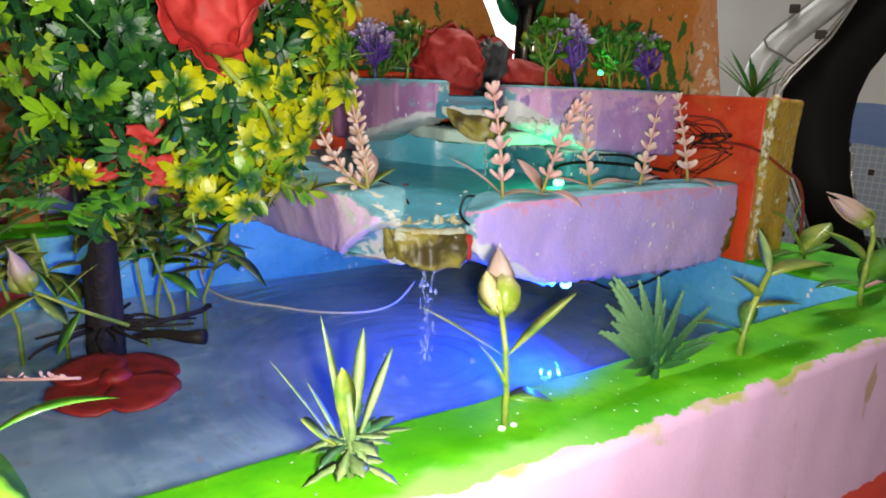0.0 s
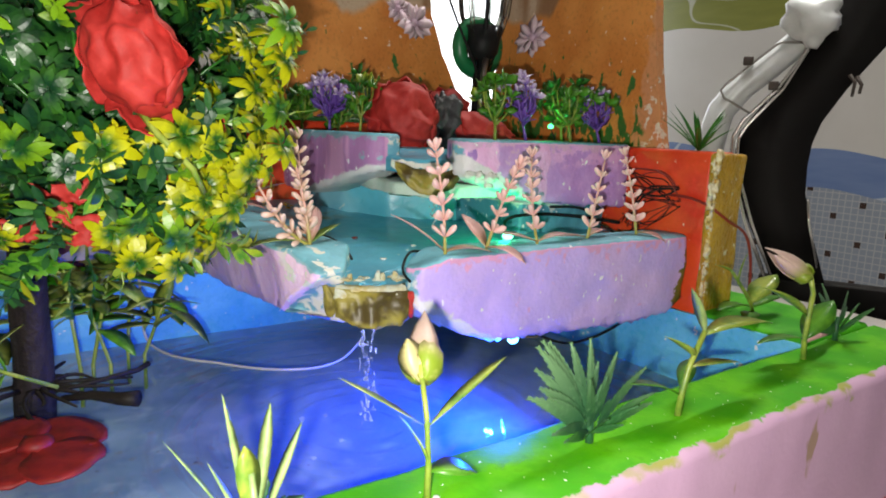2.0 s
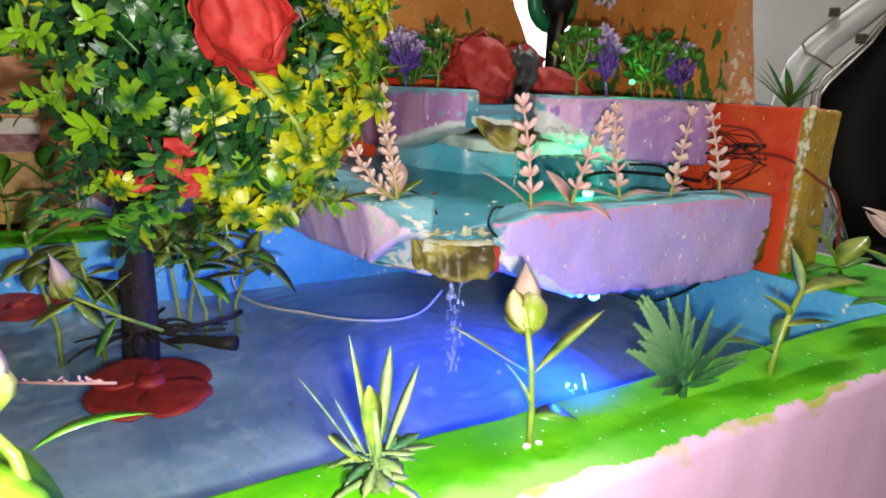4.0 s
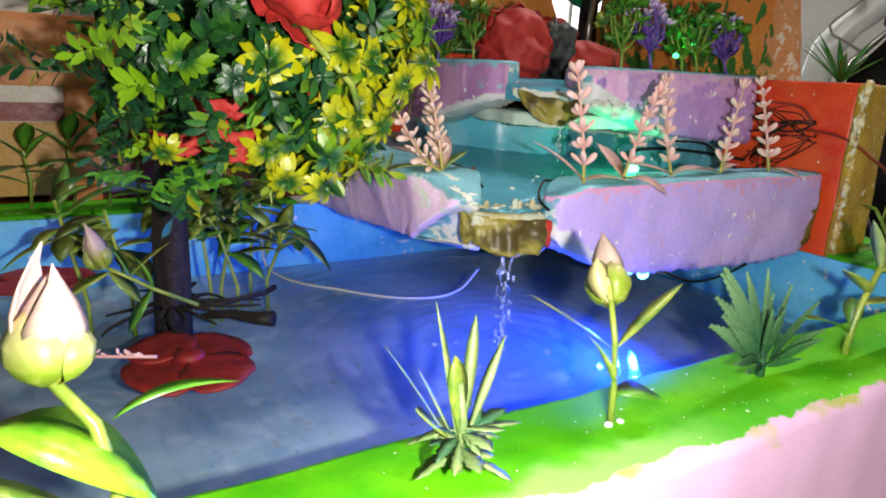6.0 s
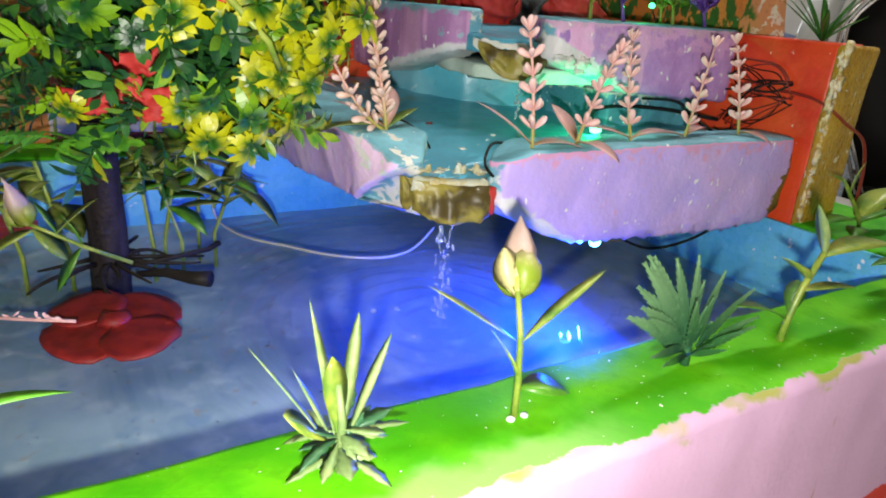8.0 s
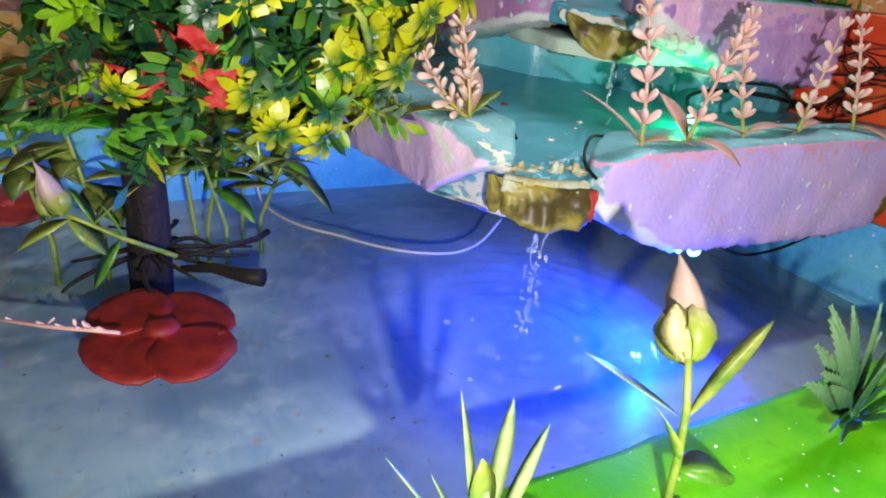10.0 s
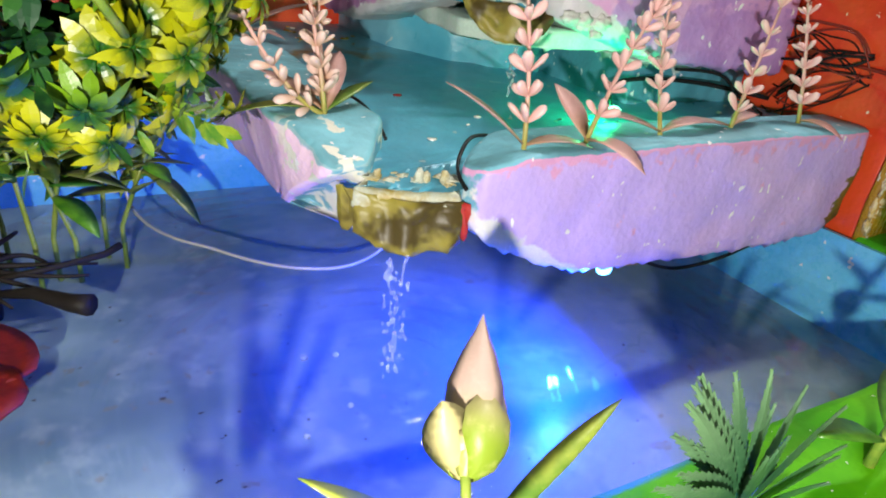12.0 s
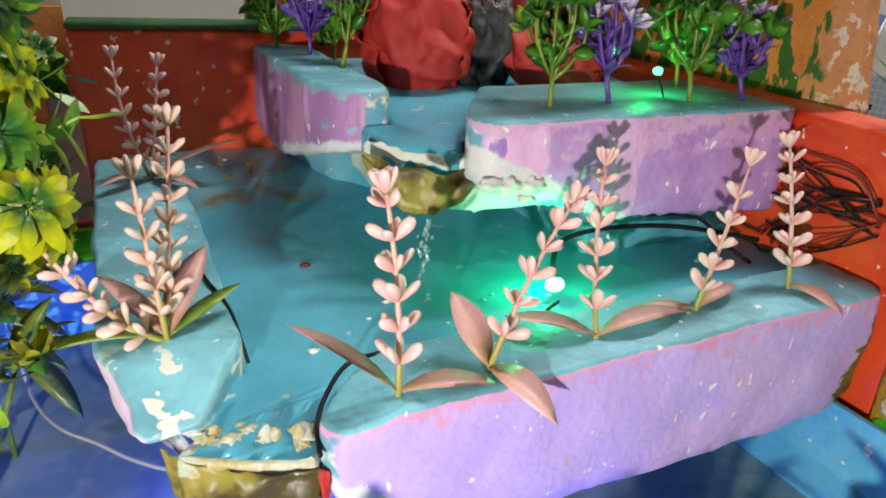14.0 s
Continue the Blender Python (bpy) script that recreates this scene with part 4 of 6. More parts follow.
facade = thing("painted_facade", "board painted as an orange and maroon arched house front", "painted board", pose(0, 0, 0))
cream = paint("cream_board_paint", (0.50, 0.44, 0.36), (0.58, 0.52, 0.44), 14)
maroon = paint("maroon_board_paint", (0.16, 0.015, 0.015), (0.22, 0.03, 0.02), 20)
ochre = paint("ochre_board_paint", (0.42, 0.20, 0.02), (0.50, 0.26, 0.03), 20)
orange = paint("orange_board_paint", (0.50, 0.15, 0.03), (0.58, 0.22, 0.05), 18)
part("board", box(bmesh.new(), -0.36, 0.184, 0.768, 0.780, RIM - 0.001, 0.33, 0.002), cream, facade)
part("plinth", box(bmesh.new(), -0.36, 0.184, 0.7655, 0.7675, RIM, 0.047), maroon, facade)
for cx in (-0.075, -0.245):
    part("arch_panel", arch(bmesh.new(), cx, 0.075, 0.075, 0.7655, 0.002, squash=-0.55), ochre, facade, "ochre hanging arch", smooth=False)
    part("arch_band", box(bmesh.new(), cx - 0.075, cx + 0.075, 0.764, 0.7672, 0.118, 0.135), maroon, facade, smooth=False)
    part("arch_field", box(bmesh.new(), cx - 0.075, cx + 0.075, 0.765, 0.7674, 0.076, 0.117), ochre, facade, smooth=False)
for cx in (0.07,):
    part("arch_panel", arch(bmesh.new(), cx, 0.135, 0.062, 0.7645, 0.003, squash=-1.35), maroon, facade, "dark red hanging arch", smooth=False)
for cx in (-0.16, 0.003, 0.150):
    part("pillar", box(bmesh.new(), cx - 0.013, cx + 0.013, 0.761, 0.7642, RIM, 0.150, 0.001), orange, facade, "orange painted pillar")
part("cornice", box(bmesh.new(), -0.36, 0.184, 0.760, 0.7638, 0.1505, 0.215, 0.001), orange, facade, "orange painted band")


# ---- plants ----
def bud_mesh(name, material, length=0.0096, width=0.0049):
    bm = bmesh.new()
    petal_ball(bm, (0, 0, 0), 1.0, (width / 2, width / 2 * 0.58, length / 2), 0, 2)
    for v in bm.verts:
        t = (v.co.z + length / 2) / length
        k = 0.42 + 0.72 * t
        v.co.x, v.co.y, v.co.z = v.co.x * k, v.co.y * k, v.co.z + length / 2
    return link(bm, name, material)


PETAL = [bud_mesh("petal", M["petal_pink"]), bud_mesh("petal", M["petal_cream"]), bud_mesh("petal", M["petal_pink"], 0.0086, 0.0045)]


def aim(p, d, spin=0.0, scale=1.0):
    """A pose at p whose z axis points along d."""
    q = Vector(d).to_track_quat("Z", "Y")
    return Matrix.Translation(p) @ q.to_matrix().to_4x4() @ pose(0, 0, 0, 0, 0, spin) @ Matrix.Scale(scale, 4)


def stalk(ob, rng, tip, bow, petals, fine=1.0, first=0.012):
    """One flowering stalk from the thing's origin to tip, with whorls of petals all along."""
    path = bent((0, 0, 0), tip, bow[0], 10, bow[1])
    part("stem", tube(bmesh.new(), path, 0.0014, 0.0008), M["spike_stem"], ob)
    total = Vector(tip).length
    s, k = first, rng.random() * 90
    while s < total - 0.004:
        f = s / total * 10
        i = min(9, int(f))
        p = path[i].lerp(path[i + 1], f - i)
        d = (path[i + 1] - path[i]).normalized()
        a = d.orthogonal().normalized()
        for q in range(4):
            ang = radians(k + 90 * q + rng.uniform(-14, 14))
            out = a * math.cos(ang) + d.cross(a) * math.sin(ang)
            size = (1.48 - 0.42 * s / total) * rng.uniform(0.80, 1.05) * fine
            part("petal", PETAL[petals], None, ob, m=aim(p, out * 0.85 + d * rng.uniform(0.50, 0.95), rng.uniform(0, 180), size))
        s += 0.0112 * fine * rng.uniform(0.9, 1.1)
        k += 45
    for q in range(5):
        ang = radians(72 * q + k)
        d = (path[-1] - path[-2]).normalized()
        a = d.orthogonal().normalized()
        part("petal", PETAL[petals], None, ob, m=aim(path[-1], d + (a * math.cos(ang) + d.cross(a) * math.sin(ang)) * 0.55, 0, 1.12))


def flower_spike(foot, tips, leaves, seed, petals=0, fine=1.0):
    rng = random.Random(seed)
    foot = Vector(foot)
    ob = thing("flower_spike", "pale pink plastic lavender spike stuck in the tier", "artificial flower", pose(*foot), "pink flower spikes")
    for tip, bow, side in tips:
        stalk(ob, rng, Vector(tip) - foot, (bow, side), petals, fine)
    for d, length, width, droop, mt in leaves:
        part("leaf", leaf(bmesh.new(), (0, 0, 0.002), d, (0, 0, 1), length, width, droop, 8, 0.3, 0.05, 0.5), M[mt], ob)
    return ob


flower_spike((0.292, 0.366, 0.111), [((0.293, 0.384, 0.183), 0.002, (1, 0, 0))],
             [((-0.75, 0.35, 0.75), 0.048, 0.010, 0.15, "leaf_pink"), ((0.9, -0.15, 0.22), 0.040, 0.012, 0.30, "leaf_pink")], 1)
flower_spike((0.331, 0.368, 0.111), [((0.370, 0.379, 0.173), -0.006, (0, 0, -1))],
             [((-0.2, 0.8, 0.9), 0.034, 0.016, 0.1, "leaf_pink"), ((0.35, -1.0, 0.25), 0.034, 0.015, 0.45, "leaf_pink")], 2, 2)
flower_spike((0.387, 0.372, 0.111), [((0.403, 0.402, 0.179), 0.003, (0, 1, 0))],
             [((0.95, 0.05, 0.25), 0.055, 0.013, 0.25, "leaf_pink"), ((-0.85, 0.45, 0.35), 0.042, 0.013, 0.2, "leaf_pink")], 3, 2)
flower_spike((0.450, 0.377, 0.110), [((0.474, 0.385, 0.178), 0.003, (0, 0, -1))],
             [((0.9, 0.2, 0.35), 0.034, 0.012, 0.25, "leaf_pink"), ((-0.8, 0.2, 0.12), 0.03, 0.010, 0.1, "leaf_pink")], 4, 2)
flower_spike((0.517, 0.378, 0.110), [((0.514, 0.396, 0.181), 0.002, (1, 0, 0))],
             [((0.25, -0.9, 0.2), 0.028, 0.013, 0.4, "leaf_pink")], 5, 2)
flower_spike((0.2185, 0.434, 0.111), [((0.231, 0.489, 0.186), 0.004, (0, 0, -1)), ((0.174, 0.438, 0.171), 0.010, (0, 0, -1)), ((0.214, 0.454, 0.174), 0.004, (0, -1, 0))],
             [((0.8, 0.45, 0.35), 0.040, 0.009, 0.1, "leaf_olive"), ((-0.95, 0.2, 0.28), 0.055, 0.010, 0.4, "leaf_olive"), ((0.5, 0.9, 0.8), 0.05, 0.014, 0.2, "leaf_pink"), ((-0.5, 0.9, 0.5), 0.05, 0.010, 0.2, "leaf_pink")], 6, 1, 0.92)

flower_spike((0.226, 0.652, 0.1115), [((0.238, 0.662, 0.186), 0.003, (0, -1, 0)), ((0.212, 0.662, 0.191), 0.004, (-1, 0, 0))],
             [((0.9, -0.1, 0.6), 0.066, 0.012, 0.2, "leaf_pink"), ((-0.6, -0.6, 0.4), 0.045, 0.011, 0.3, "leaf_pink"), ((0.5, -0.7, 0.3), 0.045, 0.011, 0.3, "leaf_pink")], 7, 2)


def bud_flower(ob, base, d, length, radius, spin=0, flare=0.10, shut=False):
    """A closed bud: a core and three overlapping pointed petals."""
    d = Vector(d).normalized()
    m = aim(base, d, spin)
    core = bmesh.new()
    n = 10
    prof = ((0.0, 0.18), (0.12, 0.62), (0.3, 0.92), (0.5, 0.92), (0.7, 0.66), (0.86, 0.34), (1.0, 0.02))
    rings = [[core.verts.new((math.cos(2 * math.pi * k / n) * r * radius, math.sin(2 * math.pi * k / n) * r * radius, t * length * 0.80)) for k in range(n)] for t, r in prof]
    for a, b in zip(rings, rings[1:]):
        for k in range(n):
            core.faces.new((a[k], a[(k + 1) % n], b[(k + 1) % n], b[k]))
    core.faces.new(rings[0])
    core.faces.new(rings[-1])
    head = part("bud", core, M["bud"], ob, "cream bud", m)
    for q in range(4):
        bm = bmesh.new()
        a0 = (0.0, 2.6, 1.2, 3.9)[q]
        size = (1.02, 0.92, 0.40, 0.36)[q] if shut else (1.02, 0.88, 0.64, 0.58)[q]
        puff = (1.02, 1.05, 1.08, 1.10)[q] if shut else (1.02, 1.08, 1.30, 1.36)[q]
        grid = []
        for j, (t, r) in enumerate(prof):
            half = (1.10 if q < 2 else 1.45) * math.sin(math.pi * min(0.985, 0.20 + 0.79 * t)) ** 0.8
            off = radius * (0.0 if shut else flare if q < 2 else 0.08) * t ** 3
            grid.append([[bm.verts.new((math.cos(a0 + half * s) * (r * radius * puff + 0.0005 + lay * 0.0006) + off * math.cos(a0), math.sin(a0 + half * s) * (r * radius * puff + 0.0005 + lay * 0.0006) + off * math.sin(a0), t * length * size)) for s in (-1, -0.5, 0, 0.5, 1)] for lay in (0, 1)])
        for a, b in zip(grid, grid[1:]):
            for lay in (0, 1):
                for i in range(4):
                    bm.faces.new((a[lay][i], a[lay][i + 1], b[lay][i + 1], b[lay][i]))
            for i in (0, 4):
                bm.faces.new((a[0][i], a[1][i], b[1][i], b[0][i]))
        part("petal", bm, M["bud"] if q < 2 else M["bud_green"], head)
    return head


def span(p, q, width, mt, droop=0.12):
    """A leaf from one point to another."""
    p, q = Vector(p), Vector(q)
    d = q - p
    return (p, d + Vector((0, 0, droop * d.length)), d.length * (1 + 0.1 * droop), width, droop, mt)


def stem_plant(name, label, foot, path, leaves, r=0.0016, stem_mat="stem_green", bud=None, group=""):
    """A plant on a stem: leaves given as (point, direction, length, width, droop, material)."""
    foot = Vector(foot)
    ob = thing(name, label, "artificial plant", pose(*foot), group)
    part("stem", tube(bmesh.new(), [Vector(p) - foot for p in path], r, r * 0.8, 7), M[stem_mat], ob)
    for p, d, length, width, droop, mt in leaves:
        part("leaf", leaf(bmesh.new(), Vector(p) - foot, d, (0, 0, 1), length, width, droop, 9, 0.15, 0.04, 0.50), M[mt], ob)
    if bud:
        bud_flower(ob, Vector(bud[0]) - foot, *bud[1:])
    return ob


# the bud at the front, with two drops of glue at its foot
front_bud = stem_plant("bud_plant", "half open cream bud on a thin stem in the rim", (0.1735, 0.2065, RIM), [(0.1735, 0.2065, 0.038), (0.1750, 0.2085, 0.055), (0.1755, 0.2115, 0.075), (0.1755, 0.2165, 0.092)],
                       [((0.1755, 0.2110, 0.071), (0.95, 0.25, 0.42), 0.062, 0.0065, 0.10, "leaf_olive"), ((0.1755, 0.2110, 0.071), (-0.8, 0.35, 0.62), 0.046, 0.007, 0.05, "leaf_olive"),
                        ((0.1750, 0.209, 0.056), (-0.35, 0.1, 0.9), 0.027, 0.0120, 0.15, "leaf_olive"), ((0.1750, 0.208, 0.052), (0.85, -0.35, 0.22), 0.022, 0.017, 0.35, "leaf_mid")],
                       bud=((0.1755, 0.2165, 0.0905), (0.50, 0.74, 0.50), 0.041, 0.0072, 90, 0.06))
for tip, width, mt in (((0.171, 0.222, 0.110), 0.0130, "bud_green"), ((0.186, 0.225, 0.109), 0.0130, "bud_green"), ((0.1775, 0.218, 0.104), 0.0130, "bud_green")):
    d = Vector(tip) - Vector((0.1755, 0.2165, 0.0905))
    part("petal", leaf(bmesh.new(), Vector((0.1755, 0.2165, 0.0895)) - Vector((0.1735, 0.2065, RIM)), d, (0.2, 0.9, -0.1), d.length, width, -0.10, 9, 0.45, 0.05, 0.52), M[mt], front_bud)
glue = bmesh.new()
petal_ball(glue, (-0.0032, -0.002, 0.0006), 0.0019, (1.1, 1, 0.6))
petal_ball(glue, (0.0036, -0.002, 0.0006), 0.0018, (1, 1, 0.6))
part("glue", glue, M["white_foam"], front_bud, "white drops of glue")


def tooth_leaf(bm, base, d, length, width, droop, n=11):
    """A flat lance-shaped blade with fine forward teeth on both edges and a raised rib."""
    base, d = Vector(base), Vector(d).normalized()
    side = d.cross(Vector((0, 1, 0.15)))
    side = (side if side.length > 1e-3 else Vector((1, 0, 0))).normalized()
    up = side.cross(d).normalized()
    rings = []
    for i in range(n + 1):
        f = i / n
        w = width * 0.50 * max(0.05, math.sin(math.pi * (0.06 + 0.94 * f) ** 0.72) ** 0.9)
        c = base + d * length * f - Vector((0, 0, 1)) * droop * length * f * f
        rings.append((c, w, [bm.verts.new(c + v) for v in (side * w - up * w * 0.15, up * 0.0005, -side * w - up * w * 0.15, -up * 0.0006)]))
    for (c, w, a), (c2, w2, b) in zip(rings, rings[1:]):
        for k in range(4):
            bm.faces.new((a[k], a[(k + 1) % 4], b[(k + 1) % 4], b[k]))
        for k, sign in ((0, 1), (2, -1)):
            tip = bm.verts.new(c2 + (c2 - c) * 0.25 + side * sign * (w2 + width * 0.17) - up * w2 * 0.15)
            bm.faces.new((a[k], b[k], tip))
    bm.faces.new(rings[0][2])
    bm.faces.new(rings[-1][2])
    return bm


def serrated_plant(foot, blades, seed, mt="leaf_blue", label="blue-green serrated plastic succulent in the green rim"):
    rng = random.Random(seed)
    foot = Vector(foot)
    ob = thing("serrated_plant", label, "artificial plant", pose(*foot), "serrated plants")
    part("stem", tube(bmesh.new(), [(0, 0, -0.002), (0, 0, 0.020)], 0.0026, 0.0015), M[mt], ob)
    for tip, width in blades:
        v = Vector(tip) - foot
        start = Vector((v.x * 0.12, v.y * 0.12, 0.003 + v.z * 0.16))
        d = v - start
        bm = tooth_leaf(bmesh.new(), start, d + Vector((0, 0, d.length * 0.18)), d.length, width * 0.72, 0.18)
        part("leaf", bm, M[mt], ob, smooth=False)
        turned = d * rng.uniform(0.50, 0.66) + Vector((rng.choice((-1, 1)) * 0.013, rng.uniform(-0.010, 0.004), rng.uniform(-0.006, 0.002)))
        part("leaf", tooth_leaf(bmesh.new(), start + d * 0.06, turned, turned.length, width * 0.70, 0.10), M[mt], ob, smooth=False)
    return ob


serrated_plant((0.276, 0.207, RIM), [((0.233, 0.211, 0.106), 0.0085), ((0.241, 0.216, 0.107), 0.0080), ((0.252, 0.222, 0.103), 0.0085), ((0.270, 0.222, 0.100), 0.0090), ((0.280, 0.216, 0.103), 0.0080), ((0.303, 0.214, 0.090), 0.0095),
                                     ((0.323, 0.208, 0.077), 0.0100), ((0.325, 0.204, 0.060), 0.0090), ((0.225, 0.206, 0.079), 0.0090), ((0.236, 0.202, 0.078), 0.0085), ((0.240, 0.192, 0.056), 0.0090), ((0.268, 0.188, 0.064), 0.0090),
                                     ((0.300, 0.194, 0.062), 0.0090), ((0.262, 0.198, 0.086), 0.0080)], 3)
serrated_plant((0.592, 0.228, RIM), [((0.575, 0.240, 0.085), 0.009), ((0.600, 0.250, 0.090), 0.010), ((0.622, 0.235, 0.082), 0.010), ((0.560, 0.225, 0.066), 0.010), ((0.630, 0.215, 0.068), 0.010), ((0.592, 0.212, 0.080), 0.010), ((0.612, 0.248, 0.074), 0.009)], 4, "leaf_blue")

# pale grassy plant in the front rim
foot = Vector((0.0965, 0.2055, RIM))
grass = thing("grassy_plant", "pale green plastic plant with thin blades in the rim", "artificial plant", pose(*foot))
part("stem", tube(bmesh.new(), [(0, 0, -0.002), (0.001, 0, 0.02), (0, 0.002, 0.034)], 0.0022, 0.0012), M["leaf_pale"], grass)
rng = random.Random(14)
for tip, width, mt, shape in (((0.0900, 0.211, 0.105), 0.0042, "leaf_pale", 0.45), ((0.0700, 0.210, 0.094), 0.0032, "leaf_pale", 0.50), ((0.1160, 0.210, 0.089), 0.0042, "leaf_pale", 0.55), ((0.1055, 0.213, 0.097), 0.0050, "leaf_pale", 0.62),
                              ((0.0950, 0.207, 0.085), 0.0098, "leaf_olive", 0.66), ((0.0840, 0.213, 0.080), 0.0028, "leaf_pale", 0.50), ((0.0770, 0.202, 0.072), 0.0110, "leaf_olive", 0.70)):
    v = Vector(tip) - foot
    start = Vector((v.x * 0.15, v.y * 0.1, 0.012))
    part("leaf", leaf(bmesh.new(), start, v - start, (-v.x, -v.y - 0.01, 0.02), (v - start).length, width, 0.06, 9, 0.10, 0.035, shape), M[mt], grass)
for k in range(26):
    a = k * 2.4
    d = Vector((math.cos(a), math.sin(a) * 0.7, rng.uniform(-0.10, 0.45) + 0.5 * (k % 4 == 0)))
    part("leaf", leaf(bmesh.new(), (0, 0, rng.uniform(0.006, 0.018)), d, (0, 0, 1), rng.uniform(0.010, 0.027), rng.uniform(0.0040, 0.0075), rng.uniform(0.0, 0.5), 9, 0.08, 0.03, 0.62, 0.16), M["leaf_pale"] if k % 4 else M["leaf_blue"], grass)

stem_plant("twig_plant", "bent green plastic twig with narrow leaves in the rim", (0.347, 0.204, RIM), [(0.347, 0.204, 0.038), (0.3495, 0.204, 0.054), (0.354, 0.204, 0.069), (0.366, 0.204, 0.089)],
           [span((0.365, 0.204, 0.086), (0.444, 0.206, 0.082), 0.019, "leaf_olive", 0.22), span((0.366, 0.204, 0.086), (0.352, 0.206, 0.116), 0.009, "leaf_pale", 0.05), span((0.358, 0.204, 0.074), (0.327, 0.203, 0.092), 0.013, "leaf_olive", 0.1),
            span((0.347, 0.204, 0.053), (0.305, 0.206, 0.068), 0.013, "leaf_mid", 0.2), span((0.354, 0.204, 0.068), (0.402, 0.200, 0.064), 0.010, "leaf_olive", 0.15), span((0.349, 0.204, 0.055), (0.385, 0.224, 0.062), 0.011, "leaf_mid", 0.2)], r=0.0021, stem_mat="leaf_olive", group="twig plants")
stem_plant("bud_plant", "long cream tipped bud above broad leaves in the rim", (0.521, 0.218, RIM), [(0.521, 0.218, 0.038), (0.518, 0.218, 0.056), (0.520, 0.218, 0.074), (0.522, 0.218, 0.090), (0.514, 0.218, 0.104)],
           [span((0.519, 0.218, 0.055), (0.545, 0.214, 0.084), 0.024, "leaf_mid", 0.1), span((0.517, 0.218, 0.074), (0.453, 0.222, 0.104), 0.016, "leaf_olive", 0.15), span((0.520, 0.218, 0.052), (0.575, 0.228, 0.048), 0.013, "leaf_pink", 0.2), span((0.518, 0.218, 0.056), (0.468, 0.226, 0.058), 0.012, "leaf_mid", 0.2)],
           r=0.0022, stem_mat="leaf_olive", bud=((0.5145, 0.218, 0.1025), (-0.75, 0.50, 0.50), 0.042, 0.0068, 60, 0.0, True))
stem_plant("twig_plant", "green plastic twig with oval leaves beside the ochre end", (0.596, 0.300, RIM), [(0.596, 0.300, 0.038), (0.588, 0.300, 0.054), (0.578, 0.300, 0.064), (0.562, 0.300, 0.078), (0.549, 0.300, 0.089)],
           [span((0.586, 0.300, 0.055), (0.618, 0.296, 0.080), 0.026, "leaf_olive", 0.1), span((0.584, 0.300, 0.053), (0.533, 0.298, 0.056), 0.018, "leaf_mid", 0.2), span((0.562, 0.300, 0.075), (0.563, 0.298, 0.104), 0.017, "leaf_olive", 0.1), span((0.549, 0.300, 0.088), (0.524, 0.300, 0.096), 0.010, "leaf_olive", 0.1),
            span((0.590, 0.300, 0.050), (0.640, 0.300, 0.056), 0.016, "leaf_mid", 0.2), span((0.592, 0.300, 0.046), (0.556, 0.284, 0.046), 0.016, "leaf_mid", 0.2)], r=0.0018, stem_mat="leaf_olive", group="twig plants")
stem_plant("bud_plant", "near cream and green bud over a glossy leaf in the rim", (-0.0225, 0.2035, RIM), [(-0.0225, 0.2035, 0.038), (-0.014, 0.200, 0.070), (-0.018, 0.205, 0.088), (-0.0275, 0.2105, 0.101)],
           [((-0.042, 0.204, 0.092), (0.95, -0.22, -0.05), 0.043, 0.030, 0.55, "leaf_bright"), ((-0.014, 0.2035, 0.089), (0.8, 0.1, 0.55), 0.032, 0.006, 0.55, "leaf_mid"), ((-0.020, 0.2035, 0.060), (-0.9, 0.2, 0.75), 0.045, 0.008, 0.2, "leaf_olive")],
           r=0.0022, bud=((-0.0275, 0.2105, 0.099), (0.10, 0.10, 1), 0.036, 0.0080, 10))

# plant on top of the red wall
foot = Vector((0.603, 0.380, 0.1875))
spiky = thing("spiky_plant", "small dark green spiky plastic plant on the red wall", "artificial plant", pose(*foot))
rng = random.Random(8)
for k in range(16):
    a = k * 2.4
    part("leaf", leaf(bmesh.new(), (0, 0, 0), (math.cos(a), math.sin(a), rng.uniform(0.6, 3.2)), (0, 0, 1), rng.uniform(0.034, 0.056), 0.0052, 0.08, 6, 0.3, 0.08, 0.45), M["leaf_green"], spiky)


# ---- flowers on the upper tier ----
def small_leaf_mesh(name, material, length, width, droop=0.2, n=4):
    return link(leaf(bmesh.new(), (0, 0, 0), (0, 0, 1), (0, 1, 0), length, width, droop, n, 0.25, 0.08, 0.6), name, material)


SPRIG = {"mauve": small_leaf_mesh("petal", M["mauve_petal"], 0.009, 0.0048), "lime": small_leaf_mesh("leaf", M["leaf_tip"], 0.0115, 0.0092), "green": small_leaf_mesh("leaf", M["leaf_mid"], 0.0115, 0.0082),
         "violet": small_leaf_mesh("leaf", M["violet"], 0.014, 0.0050), "deep": small_leaf_mesh("leaf", M["leaf_green"], 0.012, 0.006)}


